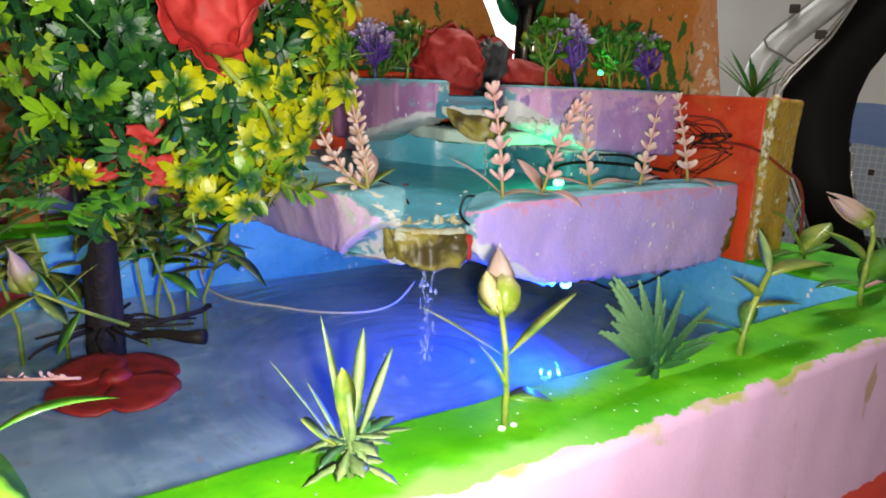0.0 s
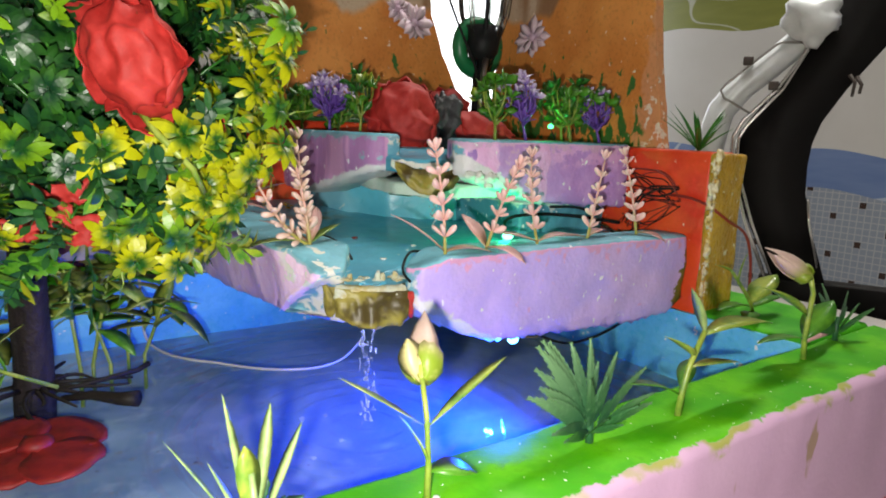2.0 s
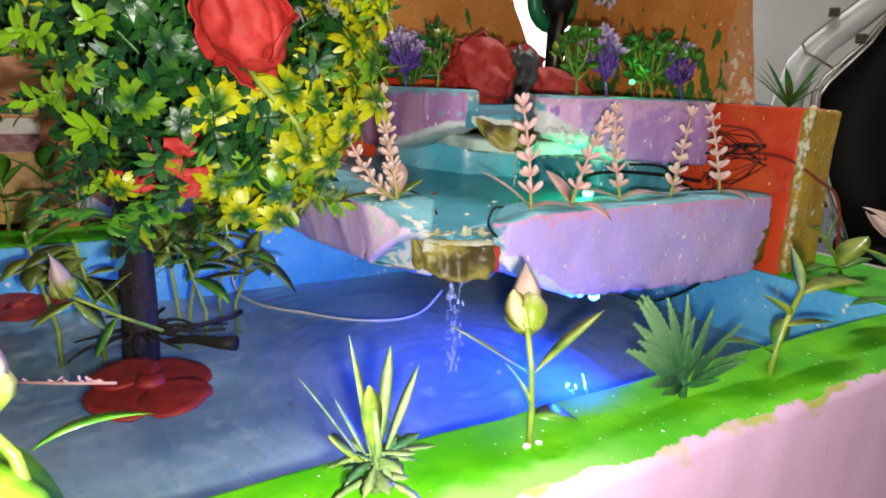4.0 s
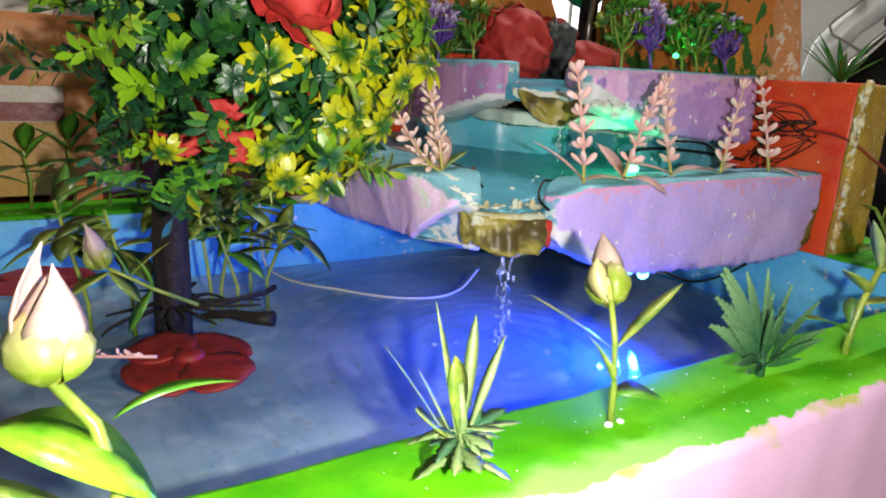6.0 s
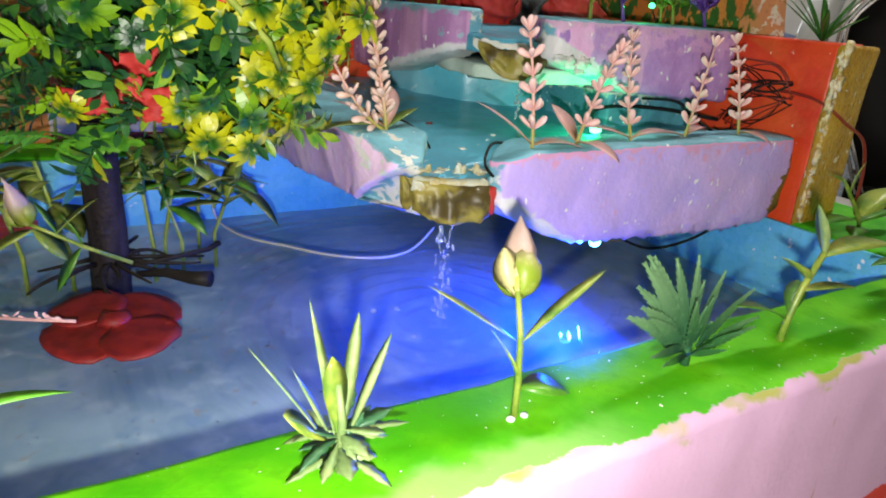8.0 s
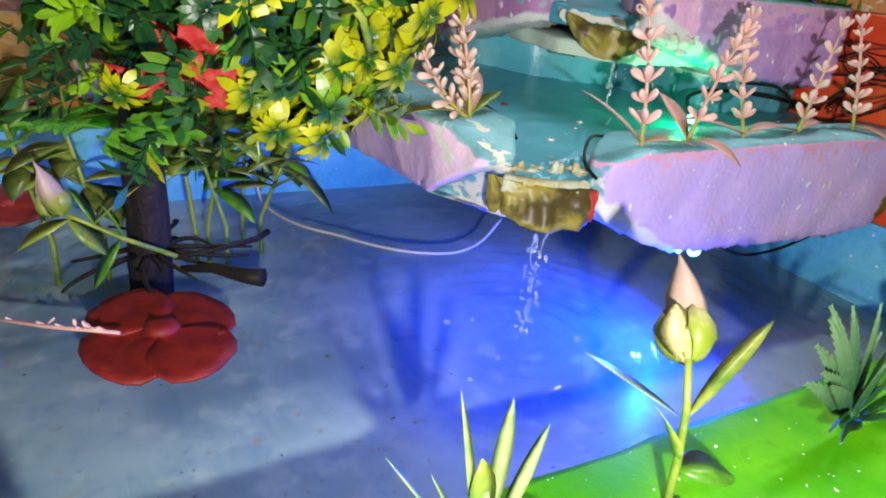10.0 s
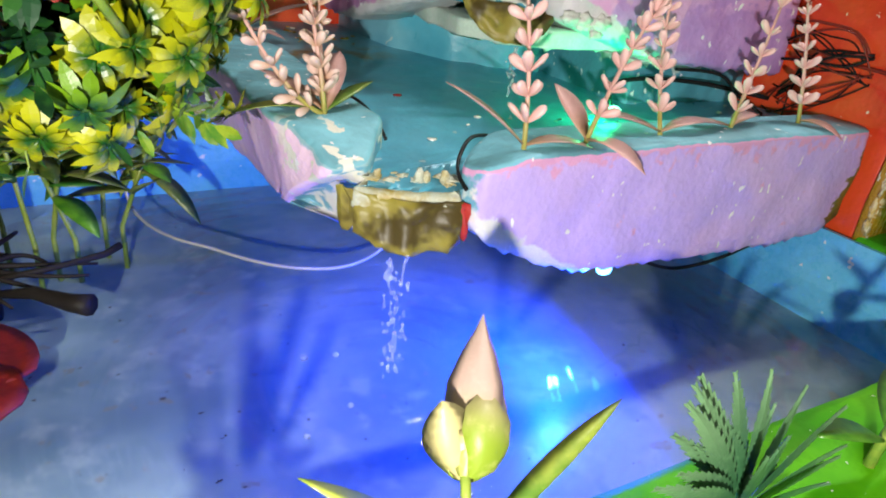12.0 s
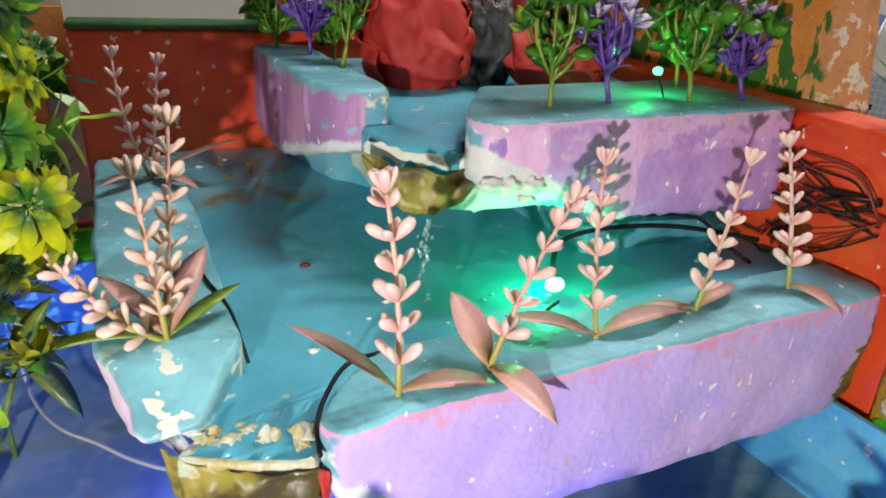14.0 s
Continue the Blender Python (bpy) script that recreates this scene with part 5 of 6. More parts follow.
def sprig(foot, lean, height, spread, twig_mat, heads, label, seed, arms=9, group="tier flowers"):
    """A bushy plastic sprig: a stem that forks into arms, each with a head of small leaves or petals."""
    rng = random.Random(seed)
    foot = Vector(foot)
    ob = thing("flower_sprig", label, "artificial flower", pose(*foot), group)
    top = Vector((lean[0], lean[1], height * 0.35))
    bm = bmesh.new()
    tube(bm, [(0, 0, -0.003), top * 0.5, top], 0.0017, 0.0012, 5)
    ends = []
    for k in range(arms):
        a = k * 2.399 + seed
        f = math.sqrt((k + 0.5) / arms)
        e = Vector((lean[0] * 1.6 + math.cos(a) * spread * f, lean[1] * 1.6 + math.sin(a) * spread * f, height * (1.0 - 0.30 * f * f) + rng.uniform(-0.004, 0.004)))
        s = top * rng.uniform(0.6, 1.0)
        tube(bm, bent(s, e, 0.004, 4, (math.cos(a), math.sin(a), 0)), 0.0011, 0.0007, 5)
        ends.append((e, (e - s).normalized(), s))
    part("stem", bm, M[twig_mat], ob)
    for n_arm, (e, d, s) in enumerate(ends):
        kind = rng.choice(heads)
        me = SPRIG[kind]
        c = d.orthogonal().normalized()
        for q in range(6):
            ang = 2 * math.pi * q / 5 + rng.uniform(-0.3, 0.3)
            out = c * math.cos(ang) + d.cross(c) * math.sin(ang)
            part("petal" if kind == "mauve" else "leaf", me, None, ob, m=aim(e, out * rng.uniform(0.5, 1.1) + d * rng.uniform(0.2, 0.9), rng.uniform(0, 360), rng.uniform(0.95, 1.35)))
        low = SPRIG["violet"] if twig_mat == "violet" else SPRIG[rng.choice(("green", "deep", "green"))]
        for q in range(3):
            ang = 2.4 * q + n_arm
            out = c * math.cos(ang) + d.cross(c) * math.sin(ang)
            part("leaf", low, None, ob, m=aim(s.lerp(e, 0.12 + 0.2 * q), out * rng.uniform(0.5, 1.1) + d * 0.7, rng.uniform(0, 360), rng.uniform(0.9, 1.4)))
    return ob


sprig((0.340, 0.660, HIGH), (0.002, 0.004), 0.056, 0.024, "violet", ["mauve"], "violet plastic sprig with mauve flower tips", 1, 14)
sprig((0.343, 0.595, HIGH), (0.012, 0.020), 0.058, 0.016, "stem_green", ["green", "lime", "deep"], "leaning green plastic sprig with lime tips", 2, 7)
sprig((0.455, 0.640, 0.181), (0.0, 0.0), 0.050, 0.018, "violet", ["mauve"], "violet plastic sprig with mauve flower tips", 3, 8)
sprig((0.416, 0.467, HIGH), (0.003, 0.006), 0.054, 0.018, "stem_green", ["lime", "green"], "green plastic sprig with yellow lime flower heads", 4, 8)
sprig((0.458, 0.471, HIGH), (-0.002, 0.006), 0.056, 0.018, "violet", ["mauve"], "violet plastic sprig with mauve flower tips", 5, 12)
sprig((0.511, 0.464, HIGH), (0.002, 0.006), 0.054, 0.030, "stem_green", ["lime", "green", "deep"], "bushy green plastic sprig with lime tips", 6, 9)
sprig((0.552, 0.462, HIGH), (-0.003, 0.006), 0.050, 0.022, "violet", ["deep", "mauve", "green"], "violet stemmed sprig with dark green leaves", 7, 12)
sprig((0.545, 0.510, HIGH), (0.0, 0.004), 0.052, 0.024, "stem_green", ["deep", "green"], "bushy dark green plastic sprig", 8, 9)
sprig((0.370, 0.700, HIGH - 0.008), (0.0, 0.0), 0.046, 0.024, "stem_green", ["deep", "green"], "bushy dark green plastic sprig", 9, 11)
sprig((0.325, 0.700, HIGH), (0.0, 0.0), 0.040, 0.018, "stem_green", ["deep", "green"], "bushy dark green plastic sprig", 10, 9)


def rose(name, label, c, facing, r, mt, seed, stretch=(1, 1, 1), crease=0.10, tall=1.0, lean=0.0, loose_by=1.0):
    """A compact fabric rose: folded petals in two layers round a rolled heart, the outer ones loose and turned back at the rim."""
    m = aim(c, facing, 20 * seed)
    ob = thing(name, label, "artificial flower", m, "red roses")
    rng = random.Random(seed)
    turn = m.to_3x3()
    back = turn.inverted()

    def pull(bm):
        for v in bm.verts:
            w = turn @ v.co
            w.x -= lean * w.z
            w.z *= tall
            v.co = back @ w
        return bm

    layers = [(0.80, 3, 0.66, 1.20, 0.04), (0.96, 5, 1.02, 0.82, 0.22)]
    for n_layer, (size, num, first, half, flare) in enumerate(layers):
        for k in range(num):
            a0 = 2 * math.pi * k / num + n_layer * 0.9 + seed
            bm = bmesh.new()
            n, rows_n = 12, 10
            grid = []
            loose = 1 + loose_by * rng.uniform(-0.12, 0.12)
            end = first + rng.uniform(-0.22, 0.22)
            for lay in (0, 1):
                rows = []
                for j in range(rows_n + 1):
                    f = j / rows_n
                    row = []
                    for i in range(n + 1):
                        u = -1 + 2 * i / n
                        polar = 2.60 + (end + 0.60 * abs(u) ** 2.5 - 2.60) * f
                        w = noise.noise(Vector((u * 1.7 + k, f * 1.9, n_layer * 3.1 + seed)))
                        fold = abs(noise.noise(Vector((u * 2.6 + 3 * k, f * 0.9, n_layer * 5.3 + seed))))
                        rad = r * size * loose * (1 + loose_by * flare * max(0, f - 0.62) / 0.38 + 0.10 * loose_by * u + crease * w - 0.16 * fold) + lay * r * 0.03
                        ang = a0 + half * u * (1 - 0.25 * f * f)
                        row.append(bm.verts.new((rad * math.sin(polar) * math.cos(ang) * stretch[0], rad * math.sin(polar) * math.sin(ang) * stretch[1], rad * math.cos(polar) * stretch[2] * 0.8)))
                    rows.append(row)
                for x, y in zip(rows, rows[1:]):
                    for i in range(n):
                        bm.faces.new((x[i], x[i + 1], y[i + 1], y[i]))
                grid.append(rows)
            for i in range(n):
                for j in (0, -1):
                    bm.faces.new((grid[0][j][i], grid[0][j][i + 1], grid[1][j][i + 1], grid[1][j][i]))
            for j in range(rows_n):
                for e in (0, n):
                    bm.faces.new((grid[0][j][e], grid[0][j + 1][e], grid[1][j + 1][e], grid[1][j][e]))
            part("petal", pull(bm), M[mt], ob)
    bm = bmesh.new()
    for v in bmesh.ops.create_icosphere(bm, subdivisions=5, radius=1.0)["verts"]:
        n = v.co.normalized()
        fold = 1 - abs(noise.noise(n * 1.5 + Vector((seed, 2, seed * 0.3)))) * 2
        swirl = math.atan2(n.y, n.x) + 4.0 * math.acos(max(-1, min(1, n.z)))
        ridge = abs(math.sin(swirl * 0.5)) ** 0.35
        k = 0.70 + 0.14 * fold + 0.14 * ridge * min(1, 2.2 * math.hypot(n.x, n.y)) + 0.02 * noise.noise(n * 6)
        v.co = Vector((n.x * stretch[0], n.y * stretch[1], n.z * stretch[2] * 0.95)) * r * k
    part("heart", pull(bm), M[mt], ob, "folded cloth heart")
    return ob


rose("fabric_rose", "large red fabric rose lying in the upper channel", (0.400, 0.608, 0.209), (-0.35, -0.85, 0.25), 0.040, "rose", 3, (1, 1, 1), 0.22, 1.05, 0.0, 0.15)
rose("fabric_rose", "red fabric rose behind the dark rock", (0.500, 0.672, 0.218), (-0.5, -0.7, 0.3), 0.032, "rose", 5, (1, 1, 1), 0.22, 1.0, 0.0, 0.2)
rose("fabric_rose", "open red fabric rose lying behind the flowers", (0.490, 0.580, 0.196), (0.05, -0.45, 0.8), 0.034, "rose", 7, (1.25, 0.8, 0.7), 0.28, 1.0, 0.0, 0.6)
rock = tagged(new("rock", link(petal_ball(bmesh.new(), (0.450, 0.600, 0.206), 0.030, (0.66, 0.62, 1.0), 4, 4, 0.75), "rock", M["rock"])), "dark grey glossy rock in the upper channel", "rock")

# fountain head: black bottle neck with clear plastic strips and a green ring
head = thing("fountain_head", "black bottle neck with flared clear plastic strips behind the cascade", "fountain head", pose(0.566, 0.685, 0.180))
part("neck", tube(bmesh.new(), [(0, 0, 0.0), (0.001, 0, 0.05), (0, 0, 0.11)], 0.013, 0.011, 12), M["black"], head)
part("collar", tube(bmesh.new(), [(0, 0, 0.108), (0, 0, 0.118), (0, 0, 0.150)], 0.014, 0.026, 14), M["black"], head)
bm = bmesh.new()
ring_pts = [(math.cos(a) * 0.030, 0.010, 0.125 + math.sin(a) * 0.030) for a in (2 * math.pi * k / 20 for k in range(21))]
tube(bm, ring_pts, 0.010, 0.010, 8, False)
part("ring", bm, M["green_ring"], head, "green plastic ring")
rng = random.Random(12)
for k in range(9):
    a = 2 * math.pi * k / 9
    d = Vector((math.cos(a), math.sin(a), 0))
    pts = [d * 0.006 + Vector((0, 0, 0.085)), d * 0.016 + Vector((0, 0, 0.125)), d * 0.030 + Vector((0, 0, 0.165)), d * 0.036 + Vector((0, 0, 0.215)), d * (0.030 + 0.008 * (k % 3)) + Vector((0, 0, 0.30))]
    part("strip", tube(bmesh.new(), pts, 0.0035, 0.0025, 4), M["film"] if k % 3 else M["black"], head, "clear plastic strip" if k % 3 else "")
part("wire", tube(bmesh.new(), [(-0.004, -0.012, 0.04), (-0.02, -0.012, 0.10), (-0.05, -0.012, 0.15), (-0.072, -0.012, 0.19), (-0.075, -0.012, 0.30)], 0.0016), M["black"], head)
part("pipe", tube(bmesh.new(), [(-0.010, -0.014, 0.02), (-0.009, -0.014, 0.07), (-0.004, -0.013, 0.11)], 0.004, 0.004, 8), M["steel"], head, "dull metal pipe")


# daisies painted as reliefs on the hills
def daisy(c, normal, r, seed):
    ob = thing("paper_daisy", "faded mauve paper daisy stuck on the orange hill", "paper flower", aim(c, normal), "paper daisies")
    rng = random.Random(seed)
    me = small_leaf_mesh("petal", M["daisy"], r, r * 0.48, 0.1)
    for k in range(13):
        a = 2 * math.pi * k / 13
        part("petal", me, None, ob, m=aim((0, 0, 0.001), (math.cos(a), math.sin(a), rng.uniform(0.1, 0.35)), 0, rng.uniform(0.8, 1.1)))
    part("heart", petal_ball(bmesh.new(), (0, 0, 0.002), r * 0.22, (1, 1, 0.6)), M["daisy"], ob)


daisy((0.6120, 0.640, 0.318), (-1, -0.2, 0.1), 0.027, 1)
daisy((0.505, 0.757, 0.335), (0, -1, 0.1), 0.027, 2)
daisy((0.480, 0.757, 0.350), (0, -1, 0.1), 0.020, 3)

# ---- diodes ----
led = thing("diode", "small blue glowing diode under the lower tier", "diode", pose(0.358, 0.362, 0.0385), "diodes")
part("lens", petal_ball(bmesh.new(), (0, 0, 0), 0.0042, (1.2, 0.9, 0.9), 0, 2), M["blue_glow"], led)
part("wire", tube(bmesh.new(), [(0.004, 0, 0.001), (0.03, 0.004, -0.004), (0.038, 0.010, 0.004), (0.05, 0.02, 0.006)], 0.0006), M["copper"], led)
led = thing("diode", "green glowing diode behind the pink flowers", "diode", pose(0.404, 0.428, 0.1080), "diodes")
part("lens", petal_ball(bmesh.new(), (0, 0, 0), 0.0046, (1.25, 0.9, 0.85), 0, 2), M["green_glow"], led)
led = thing("diode", "green glowing diode on a wire among the top leaves", "diode", pose(0.500, 0.482, 0.206), "diodes")
part("lens", petal_ball(bmesh.new(), (0, 0, 0), 0.0028, (1.2, 0.9, 0.9), 0, 2), M["green_dim"], led)
part("wire", tube(bmesh.new(), [(0, 0, -0.002), (0.002, -0.003, -0.009), (0.004, -0.004, -0.0145)], 0.0006), M["black"], led)
# ---- wires and the thin water tube ----
wires = thing("wire_bundle", "black and dark red wires tangled beside the red wall", "wire", pose(0, 0, 0))
rng = random.Random(21)
for k in range(20):
    pts = []
    p = Vector((0.569, 0.436 + rng.uniform(-0.006, 0.004), rng.choice((0.108, 0.150, 0.158)) + rng.uniform(-0.010, 0.010)))
    goal = Vector((0.571, 0.378 + rng.uniform(-0.006, 0.014), 0.142 + rng.uniform(-0.010, 0.012)))
    bulge = Vector((-0.003 + rng.uniform(-0.006, 0.003), rng.uniform(-0.012, 0.012), rng.uniform(-0.014, 0.018)))
    w1, w2 = rng.uniform(3, 9), rng.uniform(3, 9)
    for i in range(12):
        u = i / 11
        pts.append(p.lerp(goal, u) + bulge * 4 * u * (1 - u) + Vector((0, 0.006 * math.sin(u * w1 + k) * (1 - u), 0.006 * math.cos(u * w2 + 2 * k) * (1 - u))))
    part("wire", tube(bmesh.new(), pts, 0.0006 if k % 4 else 0.0010, n=5), M["red_wire"] if k % 5 in (0, 2) else M["black"], wires)
part("wire", tube(bmesh.new(), flow([(0.5705, 0.385, 0.145), (0.5700, 0.360, 0.144), (0.5705, 0.340, 0.138), (0.585, 0.330, 0.126), (0.612, 0.327, 0.112), (0.625, 0.326, 0.085), (0.632, 0.327, 0.05), (0.648, 0.33, 0.041)]), 0.0014), M["red_wire"], wires, "dark red wire over the ochre end")
part("wire", tube(bmesh.new(), flow([(0.405, 0.432, 0.109), (0.425, 0.455, 0.118), (0.46, 0.458, 0.121), (0.51, 0.452, 0.118), (0.555, 0.430, 0.112)]), 0.0016), M["black"], wires)
part("wire", tube(bmesh.new(), flow([(0.48, 0.455, 0.128), (0.515, 0.445, 0.126), (0.53, 0.435, 0.112), (0.54, 0.42, 0.103)]), 0.0012), M["black"], wires)
part("wire", tube(bmesh.new(), flow([(0.385, 0.372, 0.038), (0.43, 0.375, 0.020), (0.47, 0.372, 0.022), (0.505, 0.366, 0.036)]), 0.0012), M["black"], wires)

hose = thing("thin_tube", "thin pale plastic tube lying in the pond", "tube", pose(0, 0, 0))
pts = [(0.133, 0.612, 0.075), (0.134, 0.610, 0.03), (0.136, 0.606, 0.003), (0.144, 0.579, -0.003), (0.158, 0.551, -0.003), (0.176, 0.531, -0.003), (0.192, 0.511, -0.003), (0.209, 0.495, -0.003), (0.228, 0.484, -0.003), (0.251, 0.480, -0.003), (0.276, 0.488, -0.001), (0.300, 0.500, 0.010)]
part("tube", tube(bmesh.new(), flow(pts), 0.0012, n=7), simple("pale_tube_plastic", (0.42, 0.42, 0.40), 0.3), hose)


# ---- falling water ----
def fall(name, label, a, b, width, strands, seed, drops):
    rng = random.Random(seed)
    ob = tagged(thing(name, label, "falling water", pose(0, 0, 0)), kind="stuff")
    a, b = Vector(a), Vector(b)
    for k in range(strands):
        o = Vector((rng.uniform(-1, 1) * width, rng.uniform(-0.4, 0.4) * width, 0))
        first = rng.uniform(0, 0.75) if k > 2 else 0.0
        last = min(1.0, first + rng.uniform(0.10, 0.28))
        pts = []
        for i in range(8):
            f = first + (last - first) * i / 7
            p = a.lerp(b, f) + o * (1 - 0.65 * f)
            pts.append(p + Vector((noise.noise(Vector((f * 14, k * 3.7, 0))), noise.noise(Vector((f * 14, k * 3.7, 7))), 0)) * 0.0020)
        part("strand", tube(bmesh.new(), pts, rng.uniform(0.0004, 0.0009), 0.0003, 6), M["stream"], ob).visible_shadow = False
    bm = bmesh.new()
    for k in range(drops):
        t = rng.uniform(0.1, 1.0)
        p = a.lerp(b, t) + Vector((rng.uniform(-1, 1), rng.uniform(-0.6, 0.6), 0)) * width * 0.9
        petal_ball(bm, p, rng.uniform(0.0004, 0.0012), (1, 1, rng.uniform(1, 2.2)), k, 1)
    part("drops", bm, M["stream"], ob).visible_shadow = False


fall("water_fall", "thin broken stream of clear water into the pond", (0.2290, 0.3620, 0.066), (0.2320, 0.3680, WATER), 0.0070, 9, 31, 70)
fall("water_fall", "thin trickle of clear water into the lower pool", (0.3420, 0.4560, 0.141), (0.3370, 0.4440, 0.102), 0.004, 3, 33, 20)

bubbles = tagged(new("bubbles"), "clear air bubbles floating near the falling water", "bubbles", kind="stuff")
bm = bmesh.new()
for x, y, r in ((0.196, 0.395, 0.0022), (0.212, 0.392, 0.0018), (0.245, 0.392, 0.0016), (0.262, 0.352, 0.0024), (0.180, 0.340, 0.0015), (0.205, 0.352, 0.0017)):
    petal_ball(bm, (x, y, WATER + 0.0004), r, (1, 1, 0.7), 0, 2)
part("bubble", bm, M["stream"], bubbles).visible_shadow = False

# ---- tree ----
tree = thing("rose_tree", "small plastic tree with yellow green leaf rosettes and a red rose", "artificial tree", pose(0.044, 0.532, WATER))
bm = bmesh.new()
n = 14
rings = []
trunk_path = [(0, 0, -0.030), (0, 0, 0.0), (0.001, -0.004, 0.03), (0.001, -0.012, 0.065), (0.002, -0.026, 0.10), (0.003, -0.05, 0.14), (0.004, -0.07, 0.18)]
for j, p in enumerate(trunk_path):
    r = (0.0138, 0.0138, 0.0126, 0.0120, 0.0116, 0.010, 0.006)[j]
    rings.append([bm.verts.new((p[0] + math.cos(2 * math.pi * k / n) * r * (1 + 0.10 * math.sin(5 * k + j)), p[1] + math.sin(2 * math.pi * k / n) * r * (1 + 0.10 * math.cos(3 * k + j)), p[2])) for k in range(n)])
for a, b in zip(rings, rings[1:]):
    for k in range(n):
        bm.faces.new((a[k], a[(k + 1) % n], b[(k + 1) % n], b[k]))
bm.faces.new(rings[0])
bm.faces.new(rings[-1])
part("trunk", bm, M["bark"], tree, "dark brown ridged trunk")


def rosette(name, material, count, length, width, cup, seed):
    """A head of short pointed leaflets in three rings, like a drooping umbrella."""
    rng = random.Random(seed)
    bm = bmesh.new()
    for ring, (num, size, lift) in enumerate(((count + 4, 1.0, cup - 0.30), (count + 2, 0.84, cup + 0.30), (count, 0.60, cup + 1.3))):
        for k in range(num):
            a = 2 * math.pi * (k + 0.5 * ring) / num + rng.uniform(-0.22, 0.22)
            out = Vector((math.cos(a), math.sin(a), 0))
            leaf(bm, out * 0.0012, (out.x, out.y, lift + rng.uniform(-0.25, 0.25)), (0, 0, 1), length * size * rng.uniform(0.8, 1.15), width * size * rng.uniform(0.8, 1.15), rng.uniform(0.45, 1.2), 6, rng.uniform(-0.15, 0.20), 0.03, rng.uniform(0.60, 0.72))
    tube(bm, [(0, 0, -0.014), (0, 0, 0.001)], 0.0007, 0.0010, 4)
    return link(bm, name, material, False)


def spray_mesh(name, material, length, seed):
    """A thin stem with scattered pointed leaves."""
    rng = random.Random(seed)
    bm = bmesh.new()
    path = bent((0, 0, 0), (rng.uniform(-0.006, 0.006), 0, length), 0.004, 6, (0, 1, 0))
    tube(bm, path, 0.0008, 0.0004, 4)
    for k in range(14):
        p = path[1 + k * 5 // 14]
        a = k * 2.2 + rng.uniform(-0.4, 0.4)
        leaf(bm, p, (math.cos(a), math.sin(a), rng.uniform(0.3, 1.2)), (0, 0, 1), rng.uniform(0.009, 0.016), rng.uniform(0.0042, 0.0068), rng.uniform(0.0, 0.4), 4, 0.14, 0.035, 0.55)
    leaf(bm, path[-1], (0, 0, 1), (0, 1, 0), 0.013, 0.005, 0.1, 4, 0.12)
    return link(bm, name, material, False)


def feather(name, material, length, seed):
    """A sprig of paired leaflets, like a fern tip."""
    rng = random.Random(seed)
    bm = bmesh.new()
    tube(bm, bent((0, 0, 0), (0, 0, length), 0.003, 6, (0, 1, 0)), 0.0009, 0.0005, 5)
    for k in range(6):
        z = length * (0.2 + 0.14 * k)
        for s in (-1, 1):
            leaf(bm, (0, 0.002, z), (s, rng.uniform(-0.2, 0.2), 0.7), (0, 1, 0), 0.010 * rng.uniform(0.8, 1.2) * (1.1 - 0.08 * k), 0.0080, 0.2, 4, 0.2, 0.04, 0.6)
    leaf(bm, (0, 0.002, length), (0, 0, 1), (0, 1, 0), 0.011, 0.006, 0.1, 4)
    return link(bm, name, material, False)


HEADS = {"yellow": [rosette("leaf_rosette", M["leaf_yellow"], c, 0.0150, 0.0066, 0.55, c) for c in (5, 6, 7)], "lime": [rosette("leaf_rosette", M["leaf_lime"], c, 0.0155, 0.0076, 0.55, c + 20) for c in (5, 6, 7)],
         "crown": [rosette("leaf_rosette", M["leaf_crown"], c, 0.0160, 0.0066, 0.50, c + 40) for c in (5, 6, 7)], "spray": [spray_mesh("leaf_sprig", M["leaf_mixed"], 0.034, c) for c in (1, 2, 3)],
         "spray_lime": [spray_mesh("leaf_sprig", M["leaf_lime"], 0.030, c + 9) for c in (1, 2)], "fern": [feather("leaf_sprig", M["leaf_mid"], 0.034, c + 5) for c in (1, 2)]}
rng = random.Random(77)
hub = Vector((0.085, 0.455, 0.150))
centre, size = Vector((0.093, 0.448, 0.215)), Vector((0.116, 0.085, 0.120))
origin = Vector((0.044, 0.532, WATER))
count = 0
placed = []
rose_at = Vector((0.096, 0.382, 0.227))


def blocked(p, reach):
    """Too near the rose, or in front of its face."""
    v = p - rose_at
    for x, z in ((0.033, 0.133), (0.052, 0.130), (0.062, 0.152), (0.068, 0.160), (0.132, 0.176), (0.144, 0.192)):
        if p.y < 0.412 and math.hypot(p.x - x, p.z - z) < 0.008:
            return True
    return v.length < reach or (v.y < 0.012 and math.hypot(v.x + 0.45 * v.y, v.z) < reach * 0.95)


def crown_point(depth):
    v = Vector((rng.gauss(0, 1), rng.gauss(0, 1), rng.gauss(0, 1))).normalized()
    lump = 1 + 0.30 * noise.noise(v * 2.6 + Vector((5, 1, 2)))
    return v, centre + Vector((v.x * size.x, v.y * size.y, v.z * size.z)) * depth * lump


